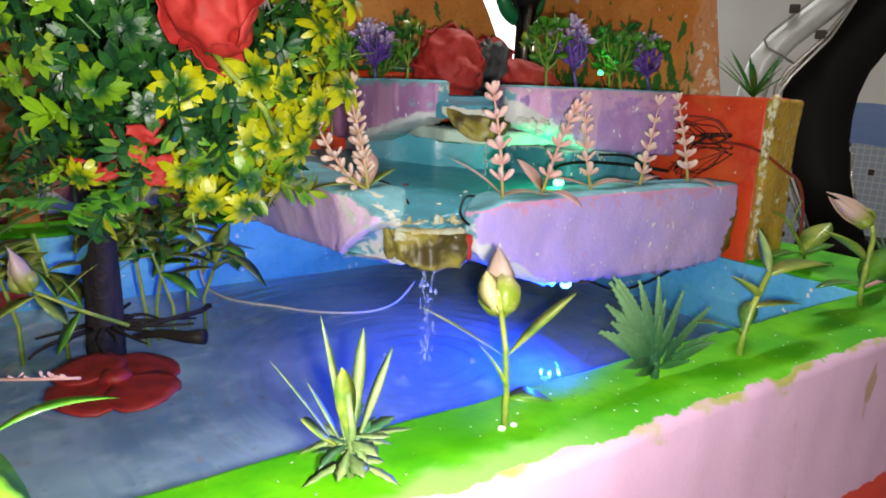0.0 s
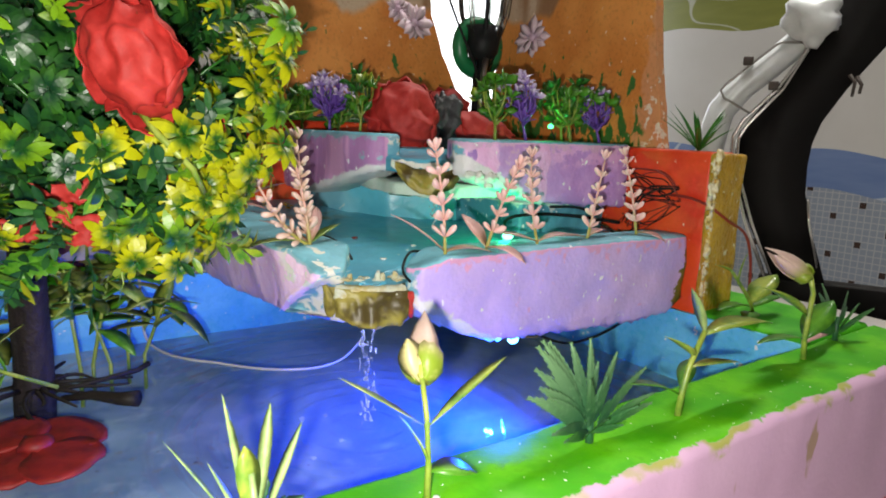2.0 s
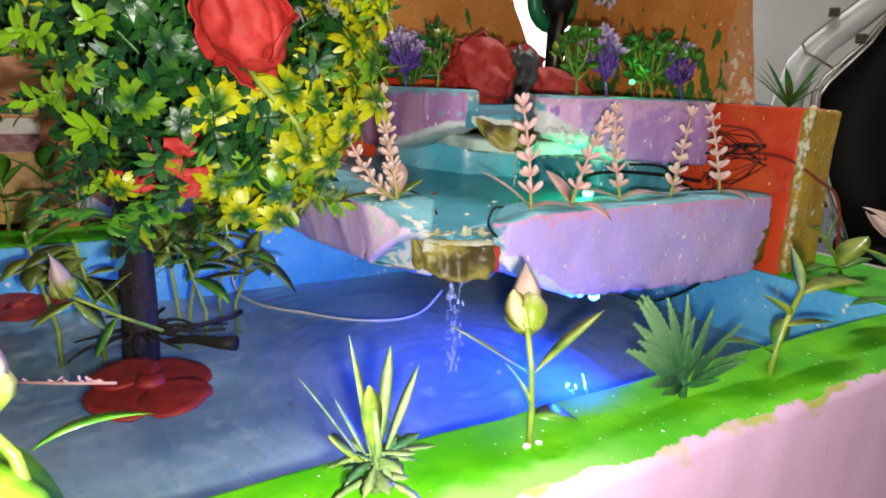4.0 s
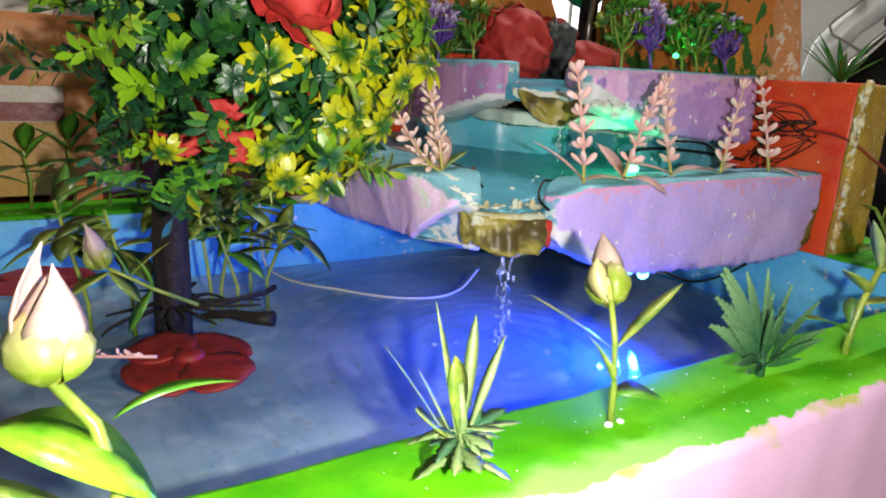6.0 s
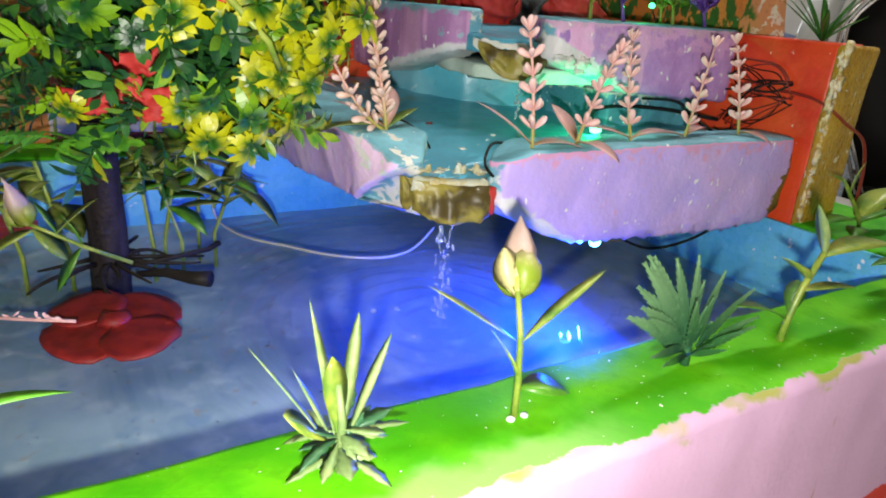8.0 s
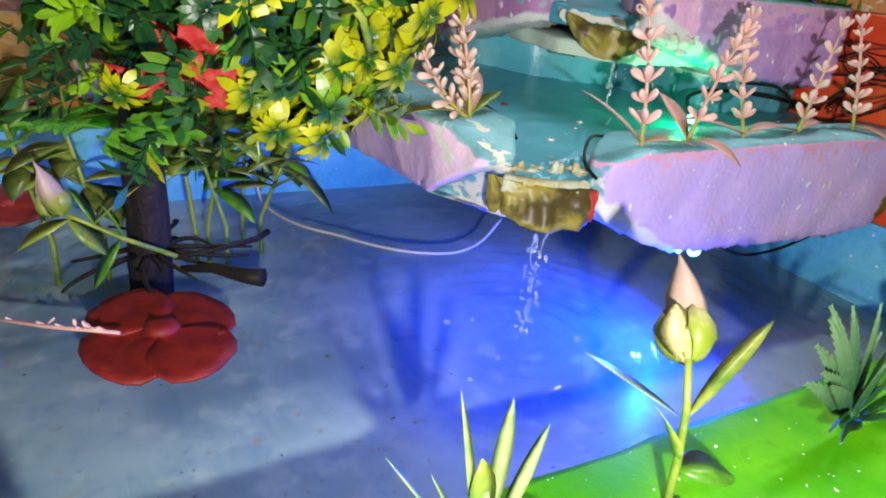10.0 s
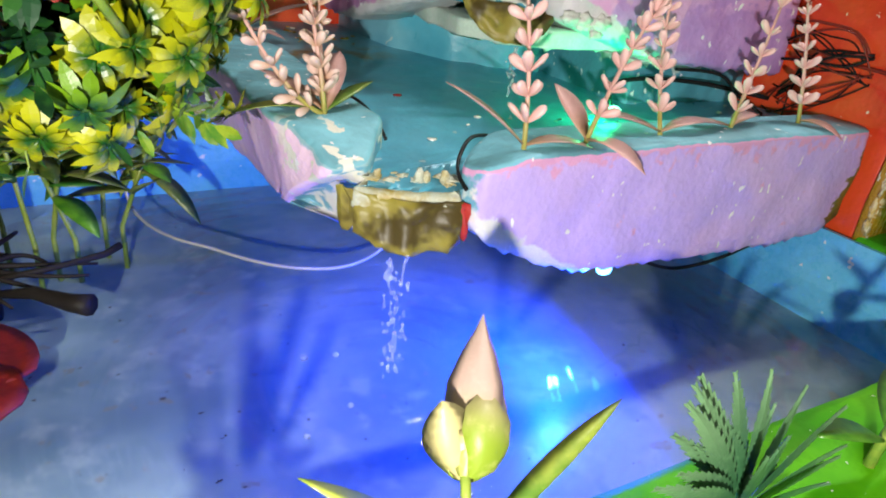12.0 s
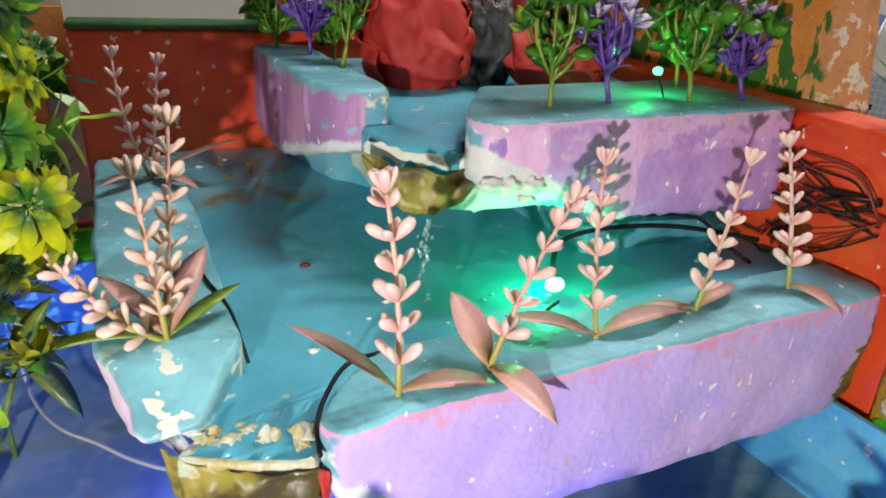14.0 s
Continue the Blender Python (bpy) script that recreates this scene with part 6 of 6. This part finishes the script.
while count < 200:
    depth = rng.uniform(0.70, 1.0) ** 0.6
    v, p = crown_point(depth)
    if p.z < 0.108 + 0.25 * max(0, 0.075 - p.x) or (v.y > 0.45 and rng.random() < 0.75):
        continue
    if p.x > 0.190 or blocked(p, 0.037) or any((p - q).length < 0.0145 for q in placed):
        continue
    placed.append(p)
    right_low = (p.x - 0.09) * 7 + (0.215 - p.z) * 5 + rng.uniform(-0.40, 0.40)
    if right_low > 0.35:
        kind = rng.choice(("yellow", "yellow", "yellow", "lime"))
    elif right_low > -0.10:
        kind = rng.choice(("lime", "spray", "crown", "spray", "spray_lime", "yellow"))
    else:
        kind = rng.choice(("crown", "spray", "spray", "lime", "spray_lime"))
    out = (v + Vector((rng.uniform(-0.5, 0.5), rng.uniform(-0.7, 0.1), rng.uniform(-0.15, 0.80)))).normalized()
    part(HEADS[kind][0].name.split(".")[0], rng.choice(HEADS[kind]), None, tree, m=aim(p - origin, out, rng.uniform(0, 360), rng.uniform(0.62, 0.98)))
    if count % 7 == 0:
        end = hub + (p - hub) * 0.8
        part("twig", tube(bmesh.new(), bent(hub - origin + (p - hub) * 0.1, end - origin, 0.010, 6, (rng.uniform(-1, 1), rng.uniform(-1, 1), 0.6)), 0.0015, 0.0008, 5), M["leaf_green"], tree)
    count += 1
# the large yellow heads that hang at the low right side of the crown
heads = []
while len(heads) < 40:
    v, p = crown_point(rng.uniform(0.90, 1.04))
    if v.x < 0.15 or v.y > 0.45 or p.x > 0.186 or p.z < 0.104 or (p.z > 0.20 and v.x < 0.55) or blocked(p, 0.040) or any((p - q).length < 0.0165 for q in heads):
        continue
    heads.append(p)
    out = (v + Vector((rng.uniform(-0.3, 0.3), rng.uniform(-0.9, -0.1), rng.uniform(-0.1, 0.9)))).normalized()
    part("leaf_rosette", rng.choice(HEADS[rng.choice(("yellow", "yellow", "lime"))]), None, tree, m=aim(p - origin, out, rng.uniform(0, 360), rng.uniform(0.72, 1.0)))
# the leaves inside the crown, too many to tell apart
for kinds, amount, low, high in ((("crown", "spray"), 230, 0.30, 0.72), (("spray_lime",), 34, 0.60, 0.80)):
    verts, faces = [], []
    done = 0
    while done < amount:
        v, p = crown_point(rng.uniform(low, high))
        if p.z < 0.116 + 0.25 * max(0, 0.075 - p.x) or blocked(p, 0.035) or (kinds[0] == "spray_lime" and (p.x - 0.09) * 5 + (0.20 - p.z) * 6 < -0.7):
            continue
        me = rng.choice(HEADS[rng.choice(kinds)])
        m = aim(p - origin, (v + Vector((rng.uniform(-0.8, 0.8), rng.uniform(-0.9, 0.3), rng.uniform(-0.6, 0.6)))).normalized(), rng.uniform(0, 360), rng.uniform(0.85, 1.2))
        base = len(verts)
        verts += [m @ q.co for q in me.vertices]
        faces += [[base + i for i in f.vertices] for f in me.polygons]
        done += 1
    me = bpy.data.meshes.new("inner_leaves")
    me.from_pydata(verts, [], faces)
    # the deep set is coloured near black for the shade in the crown's gaps
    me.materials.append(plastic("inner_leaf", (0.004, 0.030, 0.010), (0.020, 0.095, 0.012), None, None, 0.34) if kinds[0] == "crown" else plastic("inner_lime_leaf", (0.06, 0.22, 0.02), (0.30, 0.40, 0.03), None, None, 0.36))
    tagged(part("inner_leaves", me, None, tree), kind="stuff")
for p, d, s in (((0.026, 0.408, 0.117), (0.9, -0.2, -0.05), 0.85), ((0.020, 0.410, 0.114), (0.7, -0.4, -0.25), 0.70), ((0.030, 0.405, 0.120), (0.8, -0.3, 0.15), 0.6), ((0.022, 0.410, 0.118), (-0.8, -0.3, 0.1), 0.75)):
    part("leaf_sprig", HEADS["fern"][0], None, tree, m=aim(Vector(p) - origin, d, 40, s))
stem = tube(bmesh.new(), [Vector((0.096, 0.385, 0.205)) - origin, Vector((0.104, 0.372, 0.190)) - origin, Vector((0.120, 0.366, 0.172)) - origin, Vector((0.128, 0.376, 0.158)) - origin], 0.0022, 0.0017, 6)
part("branch", stem, M["stem_green"], tree, "bright green branch")
rose("fabric_rose", "red fabric rose in the crown of the tree", (0.096, 0.382, 0.229), (-0.55, -0.80, 0.05), 0.0270, "rose", 11, (1, 1, 0.9), 0.16, 1.18, 0.22)
ribbon = thing("ribbon", "crumpled red ribbon round the top of the trunk", "ribbon", pose(0, 0, 0))
FOLDS = (((0.026, 0.430, 0.142), (0.050, 0.424, 0.140), 0.012), ((0.046, 0.424, 0.164), (0.066, 0.418, 0.148), 0.020), ((0.056, 0.420, 0.160), (0.080, 0.414, 0.166), 0.012), ((0.060, 0.418, 0.140), (0.086, 0.414, 0.148), 0.016),
         ((0.052, 0.420, 0.146), (0.076, 0.416, 0.134), 0.012), ((0.098, 0.410, 0.186), (0.116, 0.408, 0.170), 0.010), ((0.136, 0.408, 0.192), (0.148, 0.404, 0.202), 0.009))
for k, (p, q, drop) in enumerate(FOLDS):
    part("fold", film_sheet(p, q, (0.2 * (-1) ** k, -1, 0.2), drop, 0.004, 0.002, 40 + k, 12, 6, 0.003), M["rose"], ribbon)

# ---- roots, twigs and plants at the foot of the tree ----
roots = thing("root_tangle", "dark roots and twigs floating at the foot of the tree", "roots", pose(0, 0, 0))
rng = random.Random(5)
for k in range(16):
    a = rng.uniform(0, 2 * math.pi)
    L = rng.uniform(0.03, 0.075)
    e = Vector((0.044 + math.cos(a) * L * 1.1, 0.525 + math.sin(a) * L * 0.8, WATER + rng.uniform(0.001, 0.005)))
    part("root", tube(bmesh.new(), bent((0.044 + math.cos(a) * 0.012, 0.528 + math.sin(a) * 0.012, 0.004), e, rng.uniform(-0.004, 0.010), 6, (math.sin(a), math.cos(a), 0.4)), 0.0020, 0.0009, 5), M["twig"], roots)
branch = thing("driftwood", "dark piece of driftwood lying on the water", "driftwood", pose(0, 0, 0))
bm = tube(bmesh.new(), [(0.060, 0.500, 0.001), (0.078, 0.492, 0.003), (0.094, 0.478, 0.002), (0.104, 0.470, 0.003)], 0.0022, 0.0062, 8)
part("wood", bm, M["twig"], branch)
bm = tube(bmesh.new(), [(0.058, 0.515, 0.002), (0.085, 0.518, 0.003), (0.115, 0.528, 0.003), (0.124, 0.536, 0.004)], 0.0017, 0.0024, 6)
part("wood", bm, M["twig"], branch)

stem_plant("bud_plant", "cream tipped bud plant leaning out beside the trunk", (0.052, 0.500, 0.012), [(0.058, 0.500, 0.010), (0.030, 0.498, 0.026), (0.014, 0.497, 0.037), (0.000, 0.497, 0.046)],
           [span((0.014, 0.497, 0.037), (0.040, 0.494, 0.061), 0.014, "leaf_olive", 0.1), span((0.002, 0.496, 0.042), (0.020, 0.488, 0.022), 0.020, "leaf_olive", 0.1), span((0.004, 0.497, 0.042), (-0.024, 0.492, 0.028), 0.017, "leaf_olive", 0.2), span((0.029, 0.498, 0.027), (0.020, 0.496, 0.052), 0.013, "leaf_mid", 0.1),
            span((0.028, 0.498, 0.026), (0.010, 0.490, 0.000), 0.013, "leaf_mid", 0.1), span((0.016, 0.497, 0.036), (0.006, 0.500, 0.060), 0.010, "leaf_mid", 0.1)],
           r=0.0015, stem_mat="leaf_olive", bud=((-0.0005, 0.497, 0.045), (-0.30, 0, 0.95), 0.033, 0.0070, 30))
for k, (foot, top) in enumerate((((0.078, 0.556, 0.0), (0.070, 0.560, 0.085)), ((0.100, 0.560, 0.0), (0.082, 0.565, 0.065)), ((0.128, 0.572, 0.0), (0.146, 0.565, 0.052)), ((0.088, 0.566, 0.0), (0.105, 0.560, 0.092)),
                                 ((0.020, 0.560, 0.0), (0.006, 0.565, 0.070)), ((0.060, 0.590, 0.0), (0.050, 0.600, 0.095)), ((-0.010, 0.560, 0.0), (-0.025, 0.560, 0.080)), ((0.118, 0.590, 0.0), (0.125, 0.600, 0.080)))):
    f, t = Vector(foot), Vector(top)
    wild = random.Random(k + 3)
    leaves = []
    for q in range(11):
        a = wild.uniform(0, 2 * math.pi)
        leaves.append((f.lerp(t, wild.uniform(0.45, 1.0)), (math.cos(a), math.sin(a) * 0.7 - 0.3, wild.uniform(-0.3, 1.1)), wild.uniform(0.026, 0.050), wild.uniform(0.012, 0.024), wild.uniform(0.1, 0.55), wild.choice(("leaf_dusk", "leaf_mid", "leaf_green", "leaf_dusk", "leaf_olive"))))
    stem_plant("water_plant", "green stemmed plastic plant standing in the pond", (f.x, f.y, FLOOR), [(f.x, f.y, FLOOR), f, f.lerp(t, 0.35), f.lerp(t, 0.6), t], leaves, r=0.0017, group="water plants")
tassel = thing("water_plant", "olive tuft hanging on the thin tube over the water", "artificial plant", pose(0.140, 0.598, 0.034), "water plants")
for k in range(12):
    a = k * 2.4
    part("leaf", leaf(bmesh.new(), (0, 0, 0), (math.cos(a), math.sin(a), -0.35 if k % 2 else 0.3), (0, 0, 1), 0.022 + 0.006 * (k % 3), 0.007, 0.25, 6, 0.25, 0.07, 0.5), M["leaf_olive"] if k % 3 else M["leaf_blue"], tassel)
for k, (x, y) in enumerate(((-0.045, 0.735), (-0.10, 0.74), (0.02, 0.73), (0.075, 0.735), (-0.17, 0.74), (0.13, 0.735), (0.045, 0.725), (0.105, 0.728), (0.16, 0.73), (-0.01, 0.728))):
    f = Vector((x, y, RIM))
    h = (1.3, 0.9, 1.9, 2.1, 1.2, 1.7, 2.4, 2.2, 1.4, 1.5)[k]
    stem_plant("rim_plant", "olive and green plastic plant on the back rim", f, [f, f + Vector((0.002, 0, 0.02 * h)), f + Vector((-0.002, 0, 0.042 * h))],
               [(f + Vector((0, 0, z * h)), d, 0.036 * (0.7 + 0.3 * h), 0.012 * (0.7 + 0.4 * h), 0.25, mt) for z, d, mt in ((0.018, (0.9, -0.2, 0.5), "leaf_olive"), (0.018, (-0.9, -0.2, 0.5), "leaf_mid"), (0.036, (0.5, -0.3, 0.9), "leaf_mid"), (0.036, (-0.6, -0.2, 0.8), "leaf_green"),
                                                                                                   (0.028, (0.2, -0.8, 0.4), "leaf_green"), (0.042, (0.1, -0.5, 0.8), "leaf_mid"), (0.030, (-0.5, -0.7, 0.2), "leaf_green"))], group="rim plants")


# dark red flowers lying on the water
def flat_flower(c, r, seed, label, lobes=5, turn=0, narrow=1.0):
    rng = random.Random(seed)
    ob = thing("floating_flower", label, "artificial flower", pose(c[0], c[1], WATER + 0.0022, 0, 0, turn), "floating flowers")
    for k in range(lobes):
        a0 = 2 * math.pi * k / lobes + 0.4
        bm = bmesh.new()
        n = 9
        top, bot = [], []
        for j in range(7):
            t = j / 6
            half = 1.05 * math.sin(math.pi * (0.22 + 0.58 * t)) ** 0.5
            for lst, dz in ((top, 0.0012), (bot, -0.0004)):
                lst.append([bm.verts.new((math.cos(a0 + half * s) * r * (0.12 + 0.88 * t * (1 - 0.22 * s ** 4)), math.sin(a0 + half * s) * r * (0.12 + 0.88 * t * (1 - 0.22 * s ** 4)),
                                          dz + r * 0.05 * noise.noise(Vector((s * 2.2, t * 3, k + seed))) + 0.0012 * (k % 2) - r * 0.02 * t)) for s in (-1 + 2 * i / (n - 1) for i in range(n))])
        for lst in (top, bot):
            for a, b in zip(lst, lst[1:]):
                for i in range(n - 1):
                    bm.faces.new((a[i], a[i + 1], b[i + 1], b[i]))
        for j in range(6):
            for e in (0, n - 1):
                bm.faces.new((top[j][e], top[j + 1][e], bot[j + 1][e], bot[j][e]))
        for i in range(n - 1):
            bm.faces.new((top[-1][i], top[-1][i + 1], bot[-1][i + 1], bot[-1][i]))
        for v in bm.verts:
            v.co.x *= narrow
        part("petal", bm, M["dark_rose"], ob)
    part("heart", petal_ball(bmesh.new(), (0, 0, 0.002), r * 0.2, (1, 1, 0.5), seed, 2, 0.4), M["dark_rose"], ob)


flat_flower((0.040, 0.434), 0.051, 2, "dark red fabric flower floating on the pond water", 4, 8, 0.80)
flat_flower((-0.040, 0.640), 0.040, 6, "dark red fabric flower floating near the back rim", 4)
spray = thing("flower_spray", "small pale pink flower spray lying on the red flower", "artificial flower", pose(0.0, 0.0, 0.0))
rng = random.Random(9)
part("stem", tube(bmesh.new(), [(-0.045, 0.470, 0.003), (-0.012, 0.442, 0.007), (0.020, 0.420, 0.010)], 0.0011), M["leaf_pink"], spray)
for k in range(16):
    t = rng.uniform(0, 1)
    p = Vector((-0.045, 0.470, 0.004)).lerp(Vector((0.020, 0.420, 0.010)), t)
    part("petal", PETAL[2], None, spray, m=aim(p, (rng.uniform(-1, 1), rng.uniform(-1, 1), 0.6), 0, 0.55))

# ---- black frame with chrome rods beside the wall ----
def strip(bm, left, right, thick):
    """A bent flat bar between two edge lines, with thickness along y."""
    f, b = [], []
    for l, r in zip(left, right):
        f.append([bm.verts.new(l), bm.verts.new(r)])
        b.append([bm.verts.new(Vector(l) + thick), bm.verts.new(Vector(r) + thick)])
    for i in range(len(left) - 1):
        bm.faces.new((f[i][0], f[i][1], f[i + 1][1], f[i + 1][0]))
        bm.faces.new((b[i][0], b[i][1], b[i + 1][1], b[i + 1][0]))
        for s in (0, 1):
            bm.faces.new((f[i][s], b[i][s], b[i + 1][s], f[i + 1][s]))
    for i in (0, -1):
        bm.faces.new((f[i][0], f[i][1], b[i][1], b[i][0]))
    return bm


def at_frame(a, b, c=0.0):
    return Vector((a, c, b))


frame_ob = thing("chair_frame", "black curved plastic chair side with chrome rods and wire", "chair", pose(1.436, 0.733, 0.224, 0, 0, -62.3))
left = [(0.085, 0.42), (0.070, 0.30), (0.033, 0.186), (-0.017, 0.106), (-0.075, 0.022), (-0.094, -0.010), (-0.097, -0.050), (-0.090, -0.10), (-0.060, -0.187), (0.005, -0.32)]
right = [(0.30, 0.42), (0.235, 0.30), (0.160, 0.178), (0.099, 0.088), (0.062, 0.020), (0.050, -0.025), (0.047, -0.07), (0.050, -0.13), (0.075, -0.22), (0.110, -0.32)]
bm = strip(bmesh.new(), [at_frame(*p) for p in left], [at_frame(*p) for p in right], Vector((0, 0.035, 0)))
part("side_panel", bm, M["black_frame"], frame_ob, "matt black curved side")
part("foot_bar", box(bmesh.new(), -0.02, 0.60, 0.0, 0.05, -0.385, -0.318, 0.006), M["black_frame"], frame_ob)
part("leg", box(bmesh.new(), 0.46, 0.52, 0.0, 0.05, -1.08, -0.386, 0.006), M["black_frame"], frame_ob)
part("leg", box(bmesh.new(), 0.0, 0.06, 0.0, 0.05, -1.08, -0.386, 0.006), M["black_frame"], frame_ob)
part("rod", tube(bmesh.new(), [at_frame(a, b, -0.012) for a, b in ((0.045, 0.235), (0.025, 0.186), (0.011, 0.152), (-0.029, 0.085), (-0.088, 0.018), (-0.103, -0.015), (-0.102, -0.064), (-0.092, -0.10), (-0.060, -0.197), (0.003, -0.34))], 0.0042, n=8), M["chrome"], frame_ob, "bent chrome rod")
part("rod", tube(bmesh.new(), [at_frame(a, b, -0.010) for a, b in ((0.036, 0.20), (-0.018, 0.085), (-0.078, 0.008), (-0.092, -0.02), (-0.090, -0.064), (-0.078, -0.11), (-0.046, -0.20), (0.018, -0.34))], 0.0036, n=8), M["chrome"], frame_ob, "bent chrome rod")
part("rod", tube(bmesh.new(), [at_frame(a, b, -0.008) for a, b in ((0.056, -0.14), (0.064, -0.19), (0.090, -0.285))], 0.0032, n=8), M["chrome"], frame_ob, "bent chrome rod")
part("wire", tube(bmesh.new(), [at_frame(a, b, -0.02) for a, b in ((0.026, 0.178), (-0.030, 0.180), (-0.042, 0.174), (-0.130, 0.094), (-0.138, 0.082), (-0.130, 0.066), (-0.074, 0.034))], 0.0026, n=7), M["steel"], frame_ob, "bent steel wire")
for a, b in ((-0.090, 0.143), (-0.036, 0.092), (-0.014, 0.212)):
    part("clip", box(bmesh.new(), a - 0.010, a + 0.010, -0.030, -0.010, b - 0.009, b + 0.009, 0.003), M["dark_clip"], frame_ob)
part("armrest", tube(bmesh.new(), [at_frame(a, b, 0.01) for a, b in ((-0.155, -0.10), (-0.150, -0.03), (-0.136, 0.040), (-0.100, 0.090), (-0.050, 0.135), (0.004, 0.188), (0.05, 0.25))], 0.031, 0.028, 12), simple("pale_grey_plastic", (0.74, 0.77, 0.78), 0.22), frame_ob, "glossy pale grey tube")
bm = petal_ball(bmesh.new(), at_frame(0.020, 0.225, -0.03), 0.046, (1.15, 0.6, 1.0), 3, 3, 0.5)
part("bag", bm, M["white_cloth"], frame_ob, "crumpled white plastic bag")
bm = bmesh.new()
tube(bm, [at_frame(0.100, 0.115, -0.004), at_frame(0.110, 0.100, -0.01), at_frame(0.108, 0.072, -0.012)], 0.004, 0.003, 6)
tube(bm, [at_frame(0.112, 0.112, -0.004), at_frame(0.122, 0.095, -0.01), at_frame(0.120, 0.078, -0.012)], 0.004, 0.003, 6)
part("hook", bm, M["dark_clip"], frame_ob)

cord = thing("black_cord", "thin black cord along the edge of the lilac block", "cord", pose(0, 0, 0))
part("cord", tube(bmesh.new(), flow([(0.2618, 0.3640, 0.0945), (0.2640, 0.3760, 0.0975), (0.2700, 0.3865, 0.1020), (0.2820, 0.3965, 0.1080), (0.3000, 0.4030, 0.1060), (0.3300, 0.4045, 0.1040), (0.3650, 0.4040, 0.1030), (0.4000, 0.4180, 0.1040)]), 0.0010, n=6), M["black"], cord)
cord = thing("black_cord", "thin black cord along the pool side of the pink block", "cord", pose(0, 0, 0))
part("cord", tube(bmesh.new(), flow([(0.2385, 0.500, 0.1128), (0.2400, 0.480, 0.1132), (0.2440, 0.462, 0.1126), (0.2462, 0.448, 0.1105), (0.2470, 0.432, 0.1060), (0.2480, 0.424, 0.1000)]), 0.0009, n=6), M["black"], cord)
flecks = tagged(new("paint_fleck"), "dried white and ochre paint flecks on the pool", "paint flecks", kind="stuff")
rng = random.Random(44)
for mt, places in (("white_foam", 26), ("gold", 30)):
    bm = bmesh.new()
    for k in range(places):
        if mt == "gold":
            x, y = 0.285 + rng.gauss(0, 0.022), 0.665 + rng.gauss(0, 0.012)
        else:
            x, y = rng.uniform(0.255, 0.55), rng.choice((rng.uniform(0.41, 0.47), rng.uniform(0.62, 0.71)))
        petal_ball(bm, (x, y, pool_height(x, y) + 0.0006), rng.uniform(0.0008, 0.0022), (1.4, 0.9, 0.45), k, 1, 0.7)
    part("fleck", bm, M[mt], flecks)

part("fleck", petal_ball(bmesh.new(), (0.294, 0.509, pool_height(0.294, 0.509) + 0.0008), 0.0022, (1.5, 1, 0.4), 3, 1, 0.4), M["dark_rose"], flecks, "dark red fleck")
